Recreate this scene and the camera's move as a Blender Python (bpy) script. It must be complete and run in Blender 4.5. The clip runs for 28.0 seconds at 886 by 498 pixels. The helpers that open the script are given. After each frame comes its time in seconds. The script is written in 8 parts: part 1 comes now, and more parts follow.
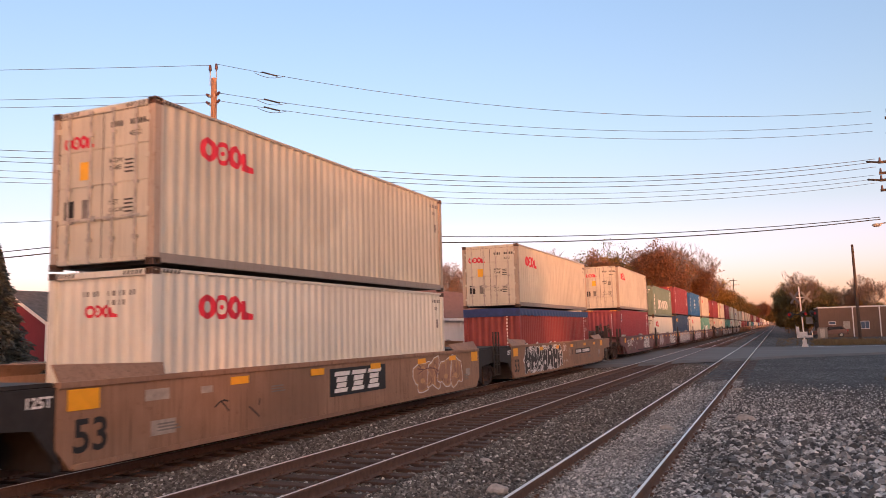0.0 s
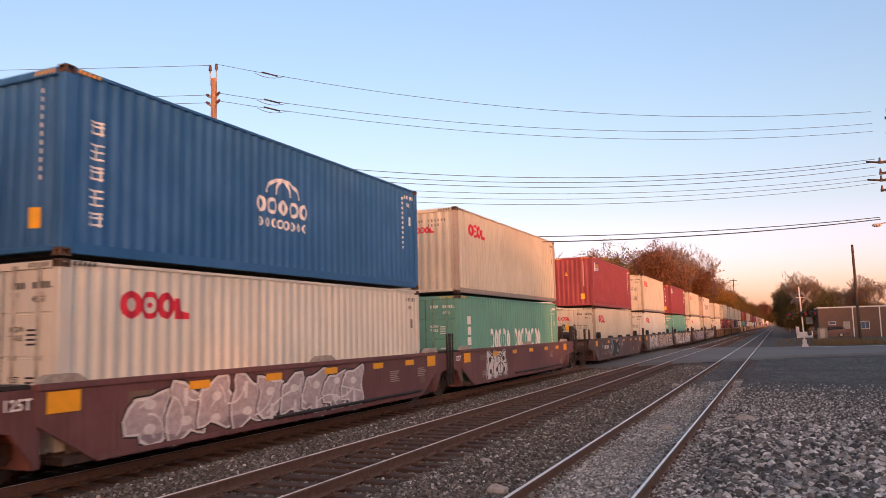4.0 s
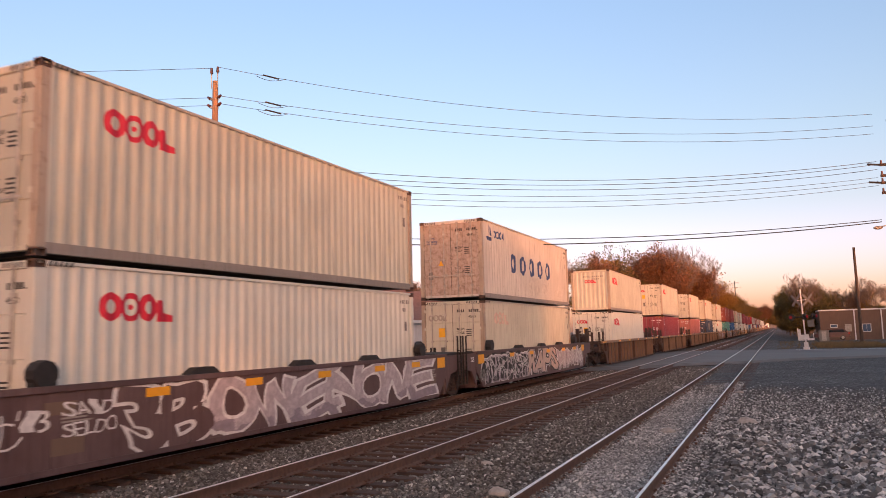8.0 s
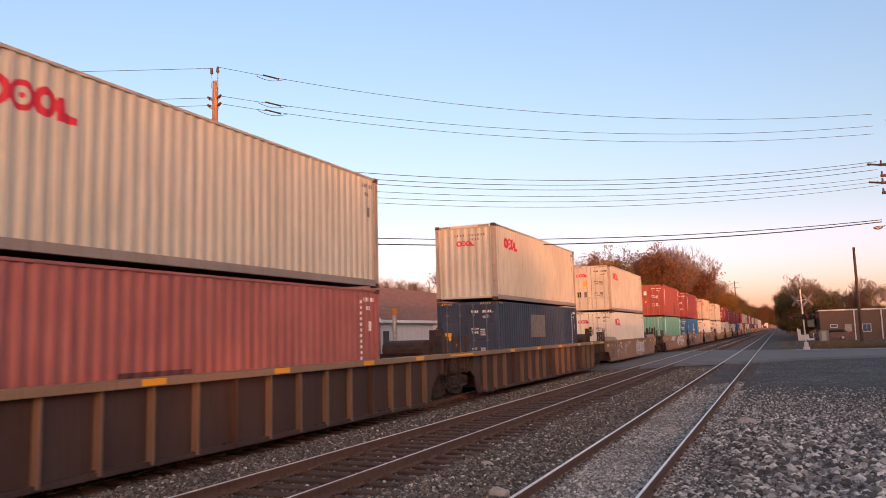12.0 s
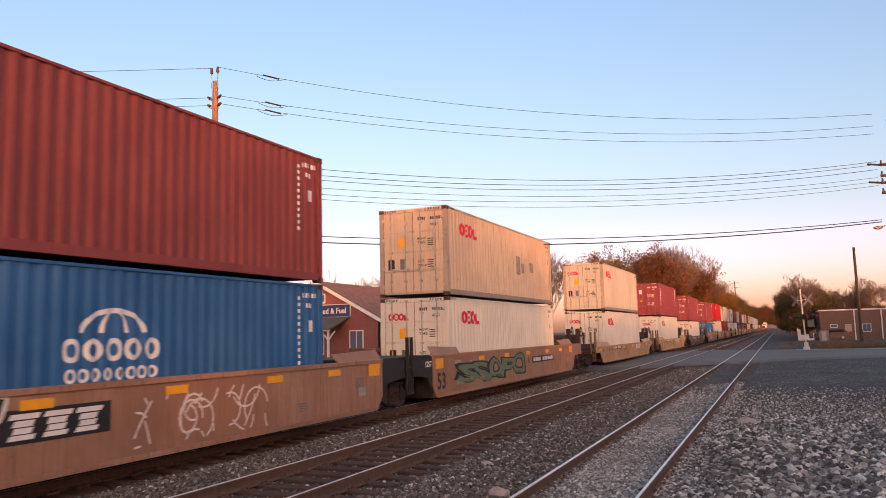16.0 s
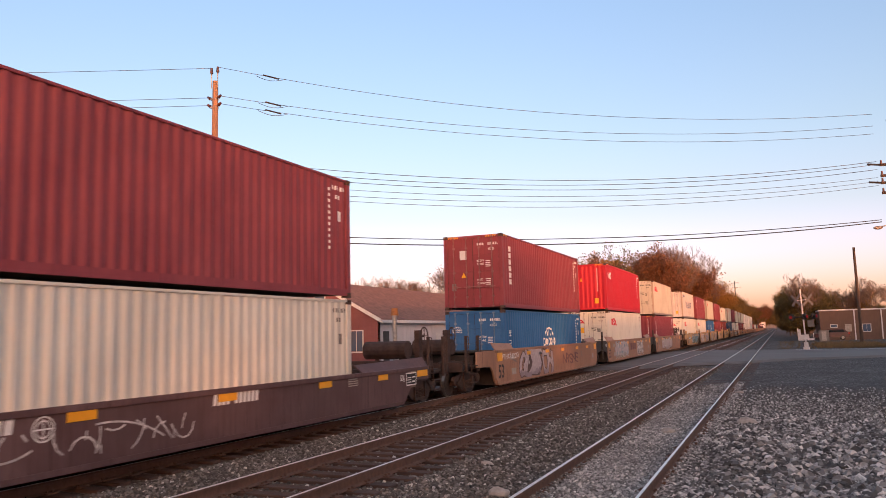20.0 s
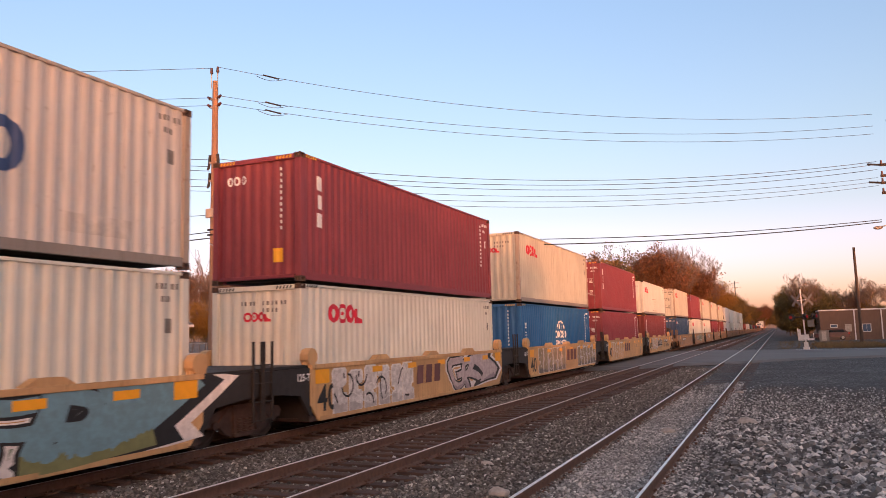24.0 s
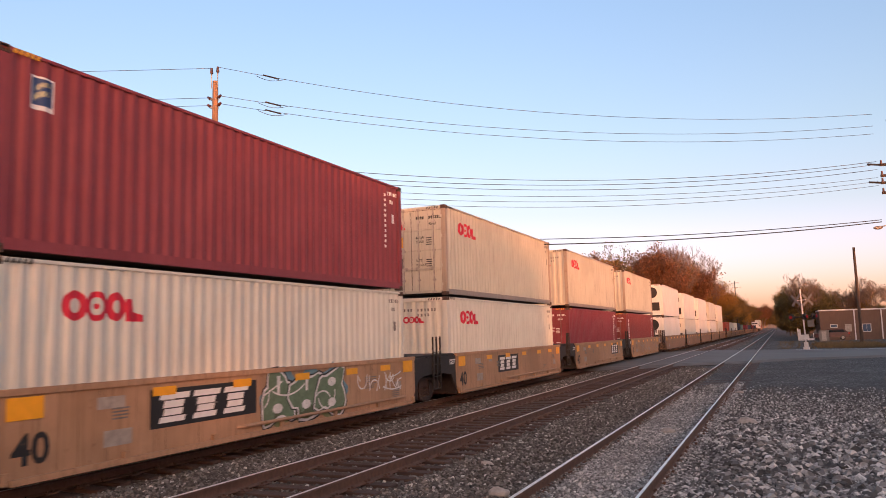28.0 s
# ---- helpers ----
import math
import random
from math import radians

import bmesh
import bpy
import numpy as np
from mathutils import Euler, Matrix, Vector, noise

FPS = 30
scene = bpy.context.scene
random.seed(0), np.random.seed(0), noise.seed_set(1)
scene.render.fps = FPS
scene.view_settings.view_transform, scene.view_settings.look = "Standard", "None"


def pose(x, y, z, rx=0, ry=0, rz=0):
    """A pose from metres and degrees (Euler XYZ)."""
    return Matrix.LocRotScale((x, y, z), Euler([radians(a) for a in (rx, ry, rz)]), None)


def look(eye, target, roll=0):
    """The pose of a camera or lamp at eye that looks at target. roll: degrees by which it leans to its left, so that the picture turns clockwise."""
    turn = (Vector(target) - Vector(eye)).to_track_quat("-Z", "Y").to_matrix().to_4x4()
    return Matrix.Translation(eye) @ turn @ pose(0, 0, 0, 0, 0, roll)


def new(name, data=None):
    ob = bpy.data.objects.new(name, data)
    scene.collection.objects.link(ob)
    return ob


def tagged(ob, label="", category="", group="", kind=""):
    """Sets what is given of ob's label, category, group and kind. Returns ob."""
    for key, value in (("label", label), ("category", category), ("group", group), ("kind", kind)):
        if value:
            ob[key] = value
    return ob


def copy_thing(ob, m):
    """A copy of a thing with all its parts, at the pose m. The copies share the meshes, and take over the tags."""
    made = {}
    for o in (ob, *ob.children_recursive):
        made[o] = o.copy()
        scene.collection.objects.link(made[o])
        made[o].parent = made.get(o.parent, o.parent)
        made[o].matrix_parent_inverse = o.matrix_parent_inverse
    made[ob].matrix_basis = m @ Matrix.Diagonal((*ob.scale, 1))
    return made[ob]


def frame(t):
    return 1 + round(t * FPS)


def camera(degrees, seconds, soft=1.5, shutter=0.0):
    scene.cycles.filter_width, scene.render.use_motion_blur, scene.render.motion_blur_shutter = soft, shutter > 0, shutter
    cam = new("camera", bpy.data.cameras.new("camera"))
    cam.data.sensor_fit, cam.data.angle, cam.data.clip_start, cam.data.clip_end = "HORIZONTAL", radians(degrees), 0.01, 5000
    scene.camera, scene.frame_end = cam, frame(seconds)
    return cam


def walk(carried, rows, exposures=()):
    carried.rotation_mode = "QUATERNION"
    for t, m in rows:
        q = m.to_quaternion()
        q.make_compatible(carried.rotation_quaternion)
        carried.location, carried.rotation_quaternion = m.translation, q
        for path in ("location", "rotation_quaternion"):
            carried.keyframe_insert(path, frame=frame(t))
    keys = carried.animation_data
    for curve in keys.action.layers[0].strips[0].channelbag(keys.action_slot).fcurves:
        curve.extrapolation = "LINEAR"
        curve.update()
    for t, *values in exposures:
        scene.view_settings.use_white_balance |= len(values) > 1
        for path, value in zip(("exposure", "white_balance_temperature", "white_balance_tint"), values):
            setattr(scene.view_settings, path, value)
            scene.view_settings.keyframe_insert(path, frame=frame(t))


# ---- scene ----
# ---- camera and its path ----
cam = camera(60.334, 28.0, soft=0.5, shutter=0.09)
EYE = Vector((10.727, 0.0, 1.985))


def aim(yaw, pitch, roll):
    """Camera pose from its heading off the track, its tilt and its lean."""
    ya, pi_ = radians(yaw), radians(pitch)
    fwd = Vector((math.sin(ya) * math.cos(pi_), math.cos(ya) * math.cos(pi_), math.sin(pi_)))
    return look(EYE, EYE + fwd * 10, roll)


POSE_A = aim(-23.405, 6.245, -1.448)
POSE_B = aim(-23.486, 6.452, -1.448)
walk(cam, [(0.0, POSE_A), (2.0, POSE_A), (3.6, POSE_A), (4.4, aim(-23.408, 6.27, -1.448)), (5.5, aim(-23.425, 6.325, -1.448)),
           (6.5, aim(-23.46, 6.38, -1.448)), (7.3, aim(-23.475, 6.42, -1.448)), (8.1, POSE_B), (9.0, POSE_B), (18.0, POSE_B), (28.0, POSE_B)],
     exposures=[(0.0, 1.70), (28.0, 1.70)])

# ---- world and sun ----
SUN_TO = Vector((0.60, -0.80, math.tan(radians(4.2)))).normalized()
world = bpy.data.worlds.new("dusk_sky")
scene.world = world
world.use_nodes = True
wn = world.node_tree
sky = wn.nodes.new("ShaderNodeTexSky")
sky.sky_type = 'NISHITA'
sky.sun_disc = False
sky.sun_elevation = radians(4.2)
sky.sun_rotation = math.atan2(SUN_TO.x, SUN_TO.y)
sky.air_density, sky.dust_density, sky.ozone_density = 1.0, 1.6, 1.4
wn.nodes["Background"].inputs[1].default_value = 0.15
# rosy belt low over the horizon opposite the sunset, clear blue above, paler overhead
way = wn.nodes.new("ShaderNodeTexCoord")
up = wn.nodes.new("ShaderNodeSeparateXYZ")
wn.links.new(way.outputs["Generated"], up.inputs[0])
belt = wn.nodes.new("ShaderNodeValToRGB")
els = belt.color_ramp.elements
els[0].position, els[0].color = 0.0, (1.46, 1.02, 2.40, 1)
els[1].position, els[1].color = 0.42, (0.96, 0.90, 1.05, 1)
for height, shade in ((0.05, (1.23, 0.89, 1.60, 1)), (0.15, (0.94, 0.765, 0.97, 1)), (0.24, (0.935, 0.82, 0.935, 1)), (0.65, (1.38, 1.08, 1.02, 1)), (1.0, (1.55, 1.12, 0.98, 1))):
    els.new(height).color = shade
wn.links.new(up.outputs["Z"], belt.inputs[0])
tint = wn.nodes.new("ShaderNodeMix")
tint.data_type, tint.blend_type = 'RGBA', 'MULTIPLY'
tint.inputs[0].default_value = 1.0
wn.links.new(sky.outputs[0], tint.inputs[6])
wn.links.new(belt.outputs[0], tint.inputs[7])
# warm afterglow round the setting sun
toward = wn.nodes.new("ShaderNodeVectorMath")
toward.operation = 'DOT_PRODUCT'
toward.inputs[1].default_value = SUN_TO
wn.links.new(way.outputs["Generated"], toward.inputs[0])
glow = wn.nodes.new("ShaderNodeValToRGB")
glow.color_ramp.elements[0].position, glow.color_ramp.elements[0].color = 0.05, (1, 1, 1, 1)
glow.color_ramp.elements[1].position, glow.color_ramp.elements[1].color = 0.95, (1.62, 1.28, 1.02, 1)
wn.links.new(toward.outputs["Value"], glow.inputs[0])
warm = wn.nodes.new("ShaderNodeMix")
warm.data_type, warm.blend_type = 'RGBA', 'MULTIPLY'
warm.inputs[0].default_value = 1.0
wn.links.new(tint.outputs[2], warm.inputs[6])
wn.links.new(glow.outputs[0], warm.inputs[7])
wn.links.new(warm.outputs[2], wn.nodes["Background"].inputs[0])
sun_data = bpy.data.lights.new("sun", 'SUN')
sun_data.energy, sun_data.angle, sun_data.color = 0.95, radians(1.5), (0.80, 0.262, 0.078)
sun_lamp = new("sun", sun_data)
sun_lamp.matrix_world = look(SUN_TO * 50, (0, 0, 0))


# ---- materials ----
def mat(name, build):
    m = bpy.data.materials.new(name)
    m.use_nodes = True
    nt = m.node_tree
    bs = nt.nodes["Principled BSDF"]
    build(nt, bs)
    return m


def node(nt, kind, **inputs):
    n = nt.nodes.new(kind)
    for k, v in inputs.items():
        n.inputs[k.replace("_", " ")].default_value = v
    return n


def coords(nt, scale=(1, 1, 1), kind="Object", shift=True):
    tc = nt.nodes.new("ShaderNodeTexCoord")
    mp = nt.nodes.new("ShaderNodeMapping")
    mp.inputs["Scale"].default_value = scale
    nt.links.new(tc.outputs[kind], mp.inputs["Vector"])
    return mp.outputs[0]


def noise_tex(nt, vec, scale, detail=4, rough=0.6):
    n = node(nt, "ShaderNodeTexNoise", Scale=scale, Detail=detail, Roughness=rough)
    nt.links.new(vec, n.inputs["Vector"])
    return n.outputs["Fac"]


def ramp(nt, fac, *stops):
    r = nt.nodes.new("ShaderNodeValToRGB")
    els = r.color_ramp.elements
    while len(els) < len(stops):
        els.new(0.5)
    for e, (pos, col) in zip(els, stops):
        e.position = pos
        e.color = (*col, 1) if isinstance(col, tuple) else (col, col, col, 1)
    nt.links.new(fac, r.inputs[0])
    return r.outputs[0]


def mix(nt, fac, a, b, mode="MIX"):
    m = nt.nodes.new("ShaderNodeMix")
    m.data_type, m.blend_type = 'RGBA', mode
    for sock, val in ((m.inputs[0], fac), (m.inputs[6], a), (m.inputs[7], b)):
        if isinstance(val, (float, int)):
            sock.default_value = val
        elif isinstance(val, tuple):
            sock.default_value = (*val, 1)
        else:
            nt.links.new(val, sock)
    return m.outputs[2]


def bump(nt, bs, height, strength=0.3, dist=0.02):
    b = node(nt, "ShaderNodeBump", Strength=strength, Distance=dist)
    nt.links.new(height, b.inputs["Height"])
    nt.links.new(b.outputs[0], bs.inputs["Normal"])


def painted(name, rgb, rough=0.55, rust=0.25, streak=0.35, metal=0.0, fade=0.12):
    """Weathered paint: broad fading, vertical run-off streaks and specks of rust."""
    def build(nt, bs):
        v = coords(nt)
        oi = nt.nodes.new("ShaderNodeObjectInfo")
        far = node(nt, "ShaderNodeMath")
        far.operation = 'MULTIPLY'
        far.inputs[1].default_value = 61.0
        nt.links.new(oi.outputs["Random"], far.inputs[0])

        def shifted(vec):
            add = nt.nodes.new("ShaderNodeVectorMath")
            add.operation = 'ADD'
            nt.links.new(vec, add.inputs[0])
            nt.links.new(far.outputs[0], add.inputs[1])
            return add.outputs[0]
        v = shifted(v)
        broad = noise_tex(nt, v, 0.9, 5)
        sv = shifted(coords(nt, (5.0, 5.0, 0.28)))
        st = noise_tex(nt, sv, 2.2, 4, 0.65)
        speck = noise_tex(nt, v, 7.0, 8, 0.7)
        dark = tuple(c * 0.62 for c in rgb)
        pale = tuple(min(1, c * (1 + fade) + fade * 0.12) for c in rgb)
        col = mix(nt, ramp(nt, broad, (0.3, 0.0), (0.72, 1.0)), rgb, pale)
        col = mix(nt, ramp(nt, st, (0.50, 0.0), (0.78, streak)), col, dark)
        runs = noise_tex(nt, shifted(coords(nt, (9.0, 9.0, 0.22))), 3.1, 3, 0.5)
        col = mix(nt, ramp(nt, runs, (0.60, 0.0), (0.70, min(0.8, streak * 1.1))), col, tuple(c * 0.40 for c in rgb))
        worn = noise_tex(nt, v, 0.33, 3, 0.5)
        col = mix(nt, ramp(nt, worn, (0.52, 0.0), (0.60, streak * 0.75)), col, tuple(c * 0.72 + 0.015 for c in rgb))
        col = mix(nt, ramp(nt, speck, (0.66 - 0.10 * rust, 0.0), (0.80, min(1.0, rust * 1.6))), col, (0.13, 0.055, 0.028))
        nt.links.new(col, bs.inputs["Base Color"])
        nt.links.new(ramp(nt, broad, (0.2, rough - 0.12), (0.8, rough + 0.15)), bs.inputs["Roughness"])
        bs.inputs["Metallic"].default_value = metal
        bs.inputs["Specular IOR Level"].default_value = 0.3
        bump(nt, bs, speck, 0.12, 0.01)
    return mat(name, build)


def plain(name, rgb, rough=0.6, metal=0.0, scale=6.0, vary=0.35):
    def build(nt, bs):
        v = coords(nt)
        n1 = noise_tex(nt, v, scale, 6)
        col = mix(nt, ramp(nt, n1, (0.3, 0.0), (0.75, 1.0)), tuple(c * (1 - vary) for c in rgb), tuple(min(1, c * (1 + vary * 0.4)) for c in rgb))
        nt.links.new(col, bs.inputs["Base Color"])
        bs.inputs["Roughness"].default_value, bs.inputs["Metallic"].default_value = rough, metal
        bump(nt, bs, n1, 0.15, 0.01)
    return mat(name, build)


PAINT = {
    "oocl": painted("cream_paint", (0.53, 0.52, 0.445), rust=0.20, streak=0.48),
    "oocl_clean": painted("pale_cream_paint", (0.63, 0.63, 0.575), rust=0.06, streak=0.28),
    # warmer base stands for low sun; rust and streaks are its own
    "oocl_rust": painted("sun_warmed_stained_cream_paint", (0.57, 0.475, 0.36), rust=0.55, streak=0.6),
    "cosco_white": painted("grey_white_paint", (0.56, 0.53, 0.50), rust=0.50, streak=0.45),
    "rusty_white": painted("rust_eaten_grey_paint", (0.46, 0.38, 0.33), rust=1.9, streak=0.6),
    "maroon": painted("maroon_paint", (0.225, 0.040, 0.054), rust=0.1, streak=0.3, fade=0.2),
    "brownred": painted("brown_red_paint", (0.22, 0.042, 0.040), rust=0.2, streak=0.3, fade=0.2),
    "orangered": painted("orange_red_paint", (0.36, 0.075, 0.05), rust=0.15, streak=0.3, fade=0.2),
    "brick": painted("brick_red_paint", (0.27, 0.058, 0.045), rust=0.15, streak=0.35, fade=0.2),
    "salmon": painted("faded_salmon_paint", (0.34, 0.115, 0.105), rust=0.15, streak=0.4, fade=0.2),
    "red": painted("bright_red_paint", (0.42, 0.012, 0.030), rust=0.05, streak=0.2),
    "blue": painted("blue_paint", (0.018, 0.115, 0.30), rust=0.08, streak=0.3, fade=0.25),
    "navy": painted("navy_paint", (0.022, 0.038, 0.075), rust=0.08, streak=0.3, fade=0.3),
    "deepblue": painted("dark_blue_paint", (0.018, 0.052, 0.12), rust=0.08, streak=0.3, fade=0.3),
    "green": painted("grey_green_paint", (0.16, 0.235, 0.19), rust=0.25, streak=0.45, fade=0.2),
    "teal": painted("teal_paint", (0.13, 0.36, 0.31), rust=0.1, streak=0.35),
    "seagreen": painted("sea_green_paint", (0.13, 0.35, 0.295), rust=0.1, streak=0.35),
    "white": painted("white_paint", (0.74, 0.73, 0.70), rust=0.03, streak=0.2),
    "car_brown": painted("brown_car_paint", (0.25, 0.145, 0.092), rust=0.65, streak=0.70, fade=0.32),
    "car_redbrown": painted("red_brown_car_paint", (0.31, 0.168, 0.108), rust=0.55, streak=0.70, fade=0.32),
    "car_maroon": painted("dark_maroon_car_paint", (0.135, 0.056, 0.058), rust=0.40, streak=0.60, fade=0.32),
    "car_dark": painted("dark_brown_car_paint", (0.090, 0.047, 0.048), rust=0.35, streak=0.60, fade=0.32),
    "car_yellow": painted("ochre_car_paint", (0.50, 0.31, 0.145), rust=0.45, streak=0.65, fade=0.32),
    "car_tan": painted("tan_car_paint", (0.44, 0.258, 0.132), rust=0.50, streak=0.65, fade=0.32),
    "car_buff": painted("buff_car_paint", (0.37, 0.222, 0.13), rust=0.6, streak=0.7, fade=0.3),
    "car_umber": painted("umber_car_paint", (0.098, 0.057, 0.056), rust=0.40, streak=0.60, fade=0.32),
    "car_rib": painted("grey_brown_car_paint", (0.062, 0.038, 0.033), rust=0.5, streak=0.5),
}
# coloured rods paler than their doors, with the rods' highlight in the colour
ROD = {}
for key_, c_ in (("light", (0.50, 0.48, 0.44)), ("maroon", (0.30, 0.14, 0.14)), ("brownred", (0.30, 0.14, 0.13)), ("orangered", (0.38, 0.16, 0.13)), ("brick", (0.36, 0.16, 0.14)), ("salmon", (0.42, 0.22, 0.20)), ("red", (0.48, 0.12, 0.13)), ("blue", (0.17, 0.26, 0.40)),
                 ("navy", (0.13, 0.15, 0.19)), ("deepblue", (0.14, 0.18, 0.26)), ("green", (0.22, 0.28, 0.25)), ("teal", (0.24, 0.42, 0.38)), ("seagreen", (0.22, 0.36, 0.31))):
    ROD[key_] = plain(key_ + "_contrast_rod_paint", c_, 0.42, 0.2, vary=0.5)
STEEL_DARK = plain("grimy_black_steel", (0.026, 0.023, 0.022), 0.7)
GRIME = plain("oily_brown_steel", (0.062, 0.038, 0.032), 0.75, scale=4.0, vary=0.6)
WHEEL = plain("worn_wheel_steel", (0.055, 0.042, 0.037), 0.55, 0.2)
# polished rail tops; the near-white base stands for reflected sky
TREAD = plain("sky_white_polished_steel", (0.88, 0.86, 0.85), 0.34, 0.2, vary=0.2)
WORN = plain("worn_bright_steel", (0.34, 0.31, 0.29), 0.3, 0.85, vary=0.3)
RODM = plain("galvanised_steel", (0.42, 0.40, 0.38), 0.5, 0.5)
CASTM = plain("corner_casting_steel", (0.10, 0.062, 0.048), 0.7)
TARP = plain("blue_tarpaulin", (0.022, 0.045, 0.16), 0.5)
RED = plain("red_marking_paint", (0.62, 0.012, 0.045), 0.55, vary=0.2)
# bottom-rail grey darkened to stand for shade; the rust is its own
SILLM = painted("shaded_grey_sill_paint", (0.27, 0.245, 0.225), rust=0.5, streak=0.5)
ENDM = painted("rust_stained_tan_steel", (0.20, 0.115, 0.068), rust=1.3, streak=0.7)
POSTM = painted("weathered_cream_post_paint", (0.40, 0.33, 0.265), rust=1.0, streak=0.6)
# top rails a darker cream than the walls
RAILM = painted("darker_cream_rail_paint", (0.45, 0.40, 0.34), rust=0.35, streak=0.5)
CHORDM = painted("light_tan_chord_paint", (0.27, 0.18, 0.12), rust=0.5, streak=0.4)
RIBM = painted("light_tan_rib_paint", (0.17, 0.115, 0.086), rust=0.35, streak=0.4)
BLUEM = plain("blue_marking_paint", (0.035, 0.075, 0.20), 0.6, vary=0.2)
WHITEM = plain("white_marking_paint", (0.84, 0.84, 0.83), 0.6, vary=0.12)
BLACKM = plain("black_marking_paint", (0.02, 0.02, 0.021), 0.6)
GREYM = plain("grey_marking_paint", (0.20, 0.19, 0.18), 0.6)
PALEM = plain("faded_pale_marking", (0.40, 0.36, 0.32), 0.65)
YELLOWM = plain("yellow_placard", (0.86, 0.46, 0.02), 0.5, vary=0.12)
PALEYELLOW = plain("pale_yellow_marking", (0.84, 0.78, 0.42), 0.5, vary=0.12)
ORANGEM = plain("amber_reflector_sheet", (0.90, 0.42, 0.02), 0.4, vary=0.1)


def spray(name, top, low, vary=0.3):
    """Sprayed paint that fades from one tone to another up the side, with overspray mottling."""
    def build(nt, bs):
        v = coords(nt)
        sep = nt.nodes.new("ShaderNodeSeparateXYZ")
        nt.links.new(v, sep.inputs[0])
        cloud_ = noise_tex(nt, v, 1.6, 4, 0.6)
        add = node(nt, "ShaderNodeMath")
        nt.links.new(sep.outputs["Z"], add.inputs[0])
        nt.links.new(cloud_, add.inputs[1])
        col = mix(nt, ramp(nt, add.outputs[0], (0.0, 0.0), (1.18, 0.0), (1.42, 1.0)), low, top)
        fine = noise_tex(nt, v, 7.0, 6, 0.7)
        col = mix(nt, ramp(nt, fine, (0.42, vary), (0.62, 0.0)), col, tuple(c * 0.45 for c in low))
        nt.links.new(col, bs.inputs["Base Color"])
        bs.inputs["Roughness"].default_value = 0.6
    return mat(name, build)


SILVERP = spray("silver_spray_paint", (0.74, 0.72, 0.72), (0.50, 0.48, 0.49), 0.5)
WHITEP = spray("white_spray_paint", (0.82, 0.80, 0.79), (0.74, 0.72, 0.72), 0.35)
LILACP = spray("grey_lilac_spray_paint", (0.56, 0.49, 0.52), (0.33, 0.28, 0.32), 0.4)
BLACKP = plain("black_spray_paint", (0.018, 0.017, 0.018), 0.6)
GREENP = spray("dark_green_spray_paint", (0.16, 0.24, 0.15), (0.09, 0.11, 0.05))
TEALP = spray("blue_green_spray_paint", (0.16, 0.32, 0.42), (0.20, 0.22, 0.10))
KHAKIP = spray("khaki_spray_paint", (0.38, 0.30, 0.20), (0.16, 0.15, 0.145), 0.4)
PINKP = spray("pale_pink_spray_paint", (0.66, 0.50, 0.42), (0.44, 0.36, 0.36))


# ---- helpers for things and parts ----
MESH = {}
SMALL = ("data_sticker", "stencil_text", "size_stencil", "sprayed_cloud", "hinge", "jumper_loop", "spring_nest", "side_marking", "end_marking", "wall_rib", "sprayed_outline", "sprayed_fill", "number_marking", "number_column", "weight_table", "sprayed_scribble", "data_stencil", "height_marking", "needles", "crown", "far_ties")


def mesh_from(key, make):
    """A cached mesh with one empty material slot; make() gives a bmesh."""
    if key not in MESH:
        me = bpy.data.meshes.new(key if isinstance(key, str) else str(key[0]))
        bm = make()
        bm.normal_update()
        bm.to_mesh(me)
        bm.free()
        me.materials.append(None)
        MESH[key] = me
    return MESH[key]


def place(name, me, material, parent, label="", m=None):
    ob = new(name, me)
    ob.parent = parent
    ob.material_slots[0].link = 'OBJECT'
    ob.material_slots[0].material = material
    if m is not None:
        ob.matrix_basis = m
    if label:
        tagged(ob, label)
    if name in SMALL:
        tagged(ob, kind="stuff")
    return ob


def part(name, bm, material, parent, label="", m=None):
    me = bpy.data.meshes.new(name)
    bm.normal_update()
    bm.to_mesh(me)
    bm.free()
    me.materials.append(None)
    return place(name, me, material, parent, label, m)


def thing(name, label, category, group="", kind="", m=None):
    ob = new(name)
    ob.empty_display_size = 0.2
    if m is not None:
        ob.matrix_basis = m
    return tagged(ob, label, category, group, kind)


def box(bm, x0, x1, y0, y1, z0, z1, bevel=0.0):
    vs = [bm.verts.new((x, y, z)) for x in (x0, x1) for y in (y0, y1) for z in (z0, z1)]
    fs = [bm.faces.new([vs[i] for i in q]) for q in ((0, 1, 3, 2), (4, 6, 7, 5), (0, 4, 5, 1), (2, 3, 7, 6), (0, 2, 6, 4), (1, 5, 7, 3))]
    if bevel:
        es = {e for f in fs for e in f.edges}
        bmesh.ops.bevel(bm, geom=list(es), offset=bevel, segments=1, affect='EDGES', profile=0.5)
    return bm


def boxes(*rows, bevel=0.0):
    bm = bmesh.new()
    for r in rows:
        box(bm, *r, bevel=bevel)
    return bm


def tube(bm, a, b, r0, r1=None, n=8, cap=True):
    a, b = Vector(a), Vector(b)
    r1 = r0 if r1 is None else r1
    q = (b - a).to_track_quat('Z', 'Y').to_matrix()
    rings = []
    for c, r in ((a, r0), (b, r1)):
        rings.append([bm.verts.new(c + q @ Vector((r * math.cos(k * math.tau / n), r * math.sin(k * math.tau / n), 0))) for k in range(n)])
    for k in range(n):
        bm.faces.new((rings[0][k], rings[0][(k + 1) % n], rings[1][(k + 1) % n], rings[1][k]))
    if cap:
        bm.faces.new(rings[0][::-1])
        bm.faces.new(rings[1])
    return bm


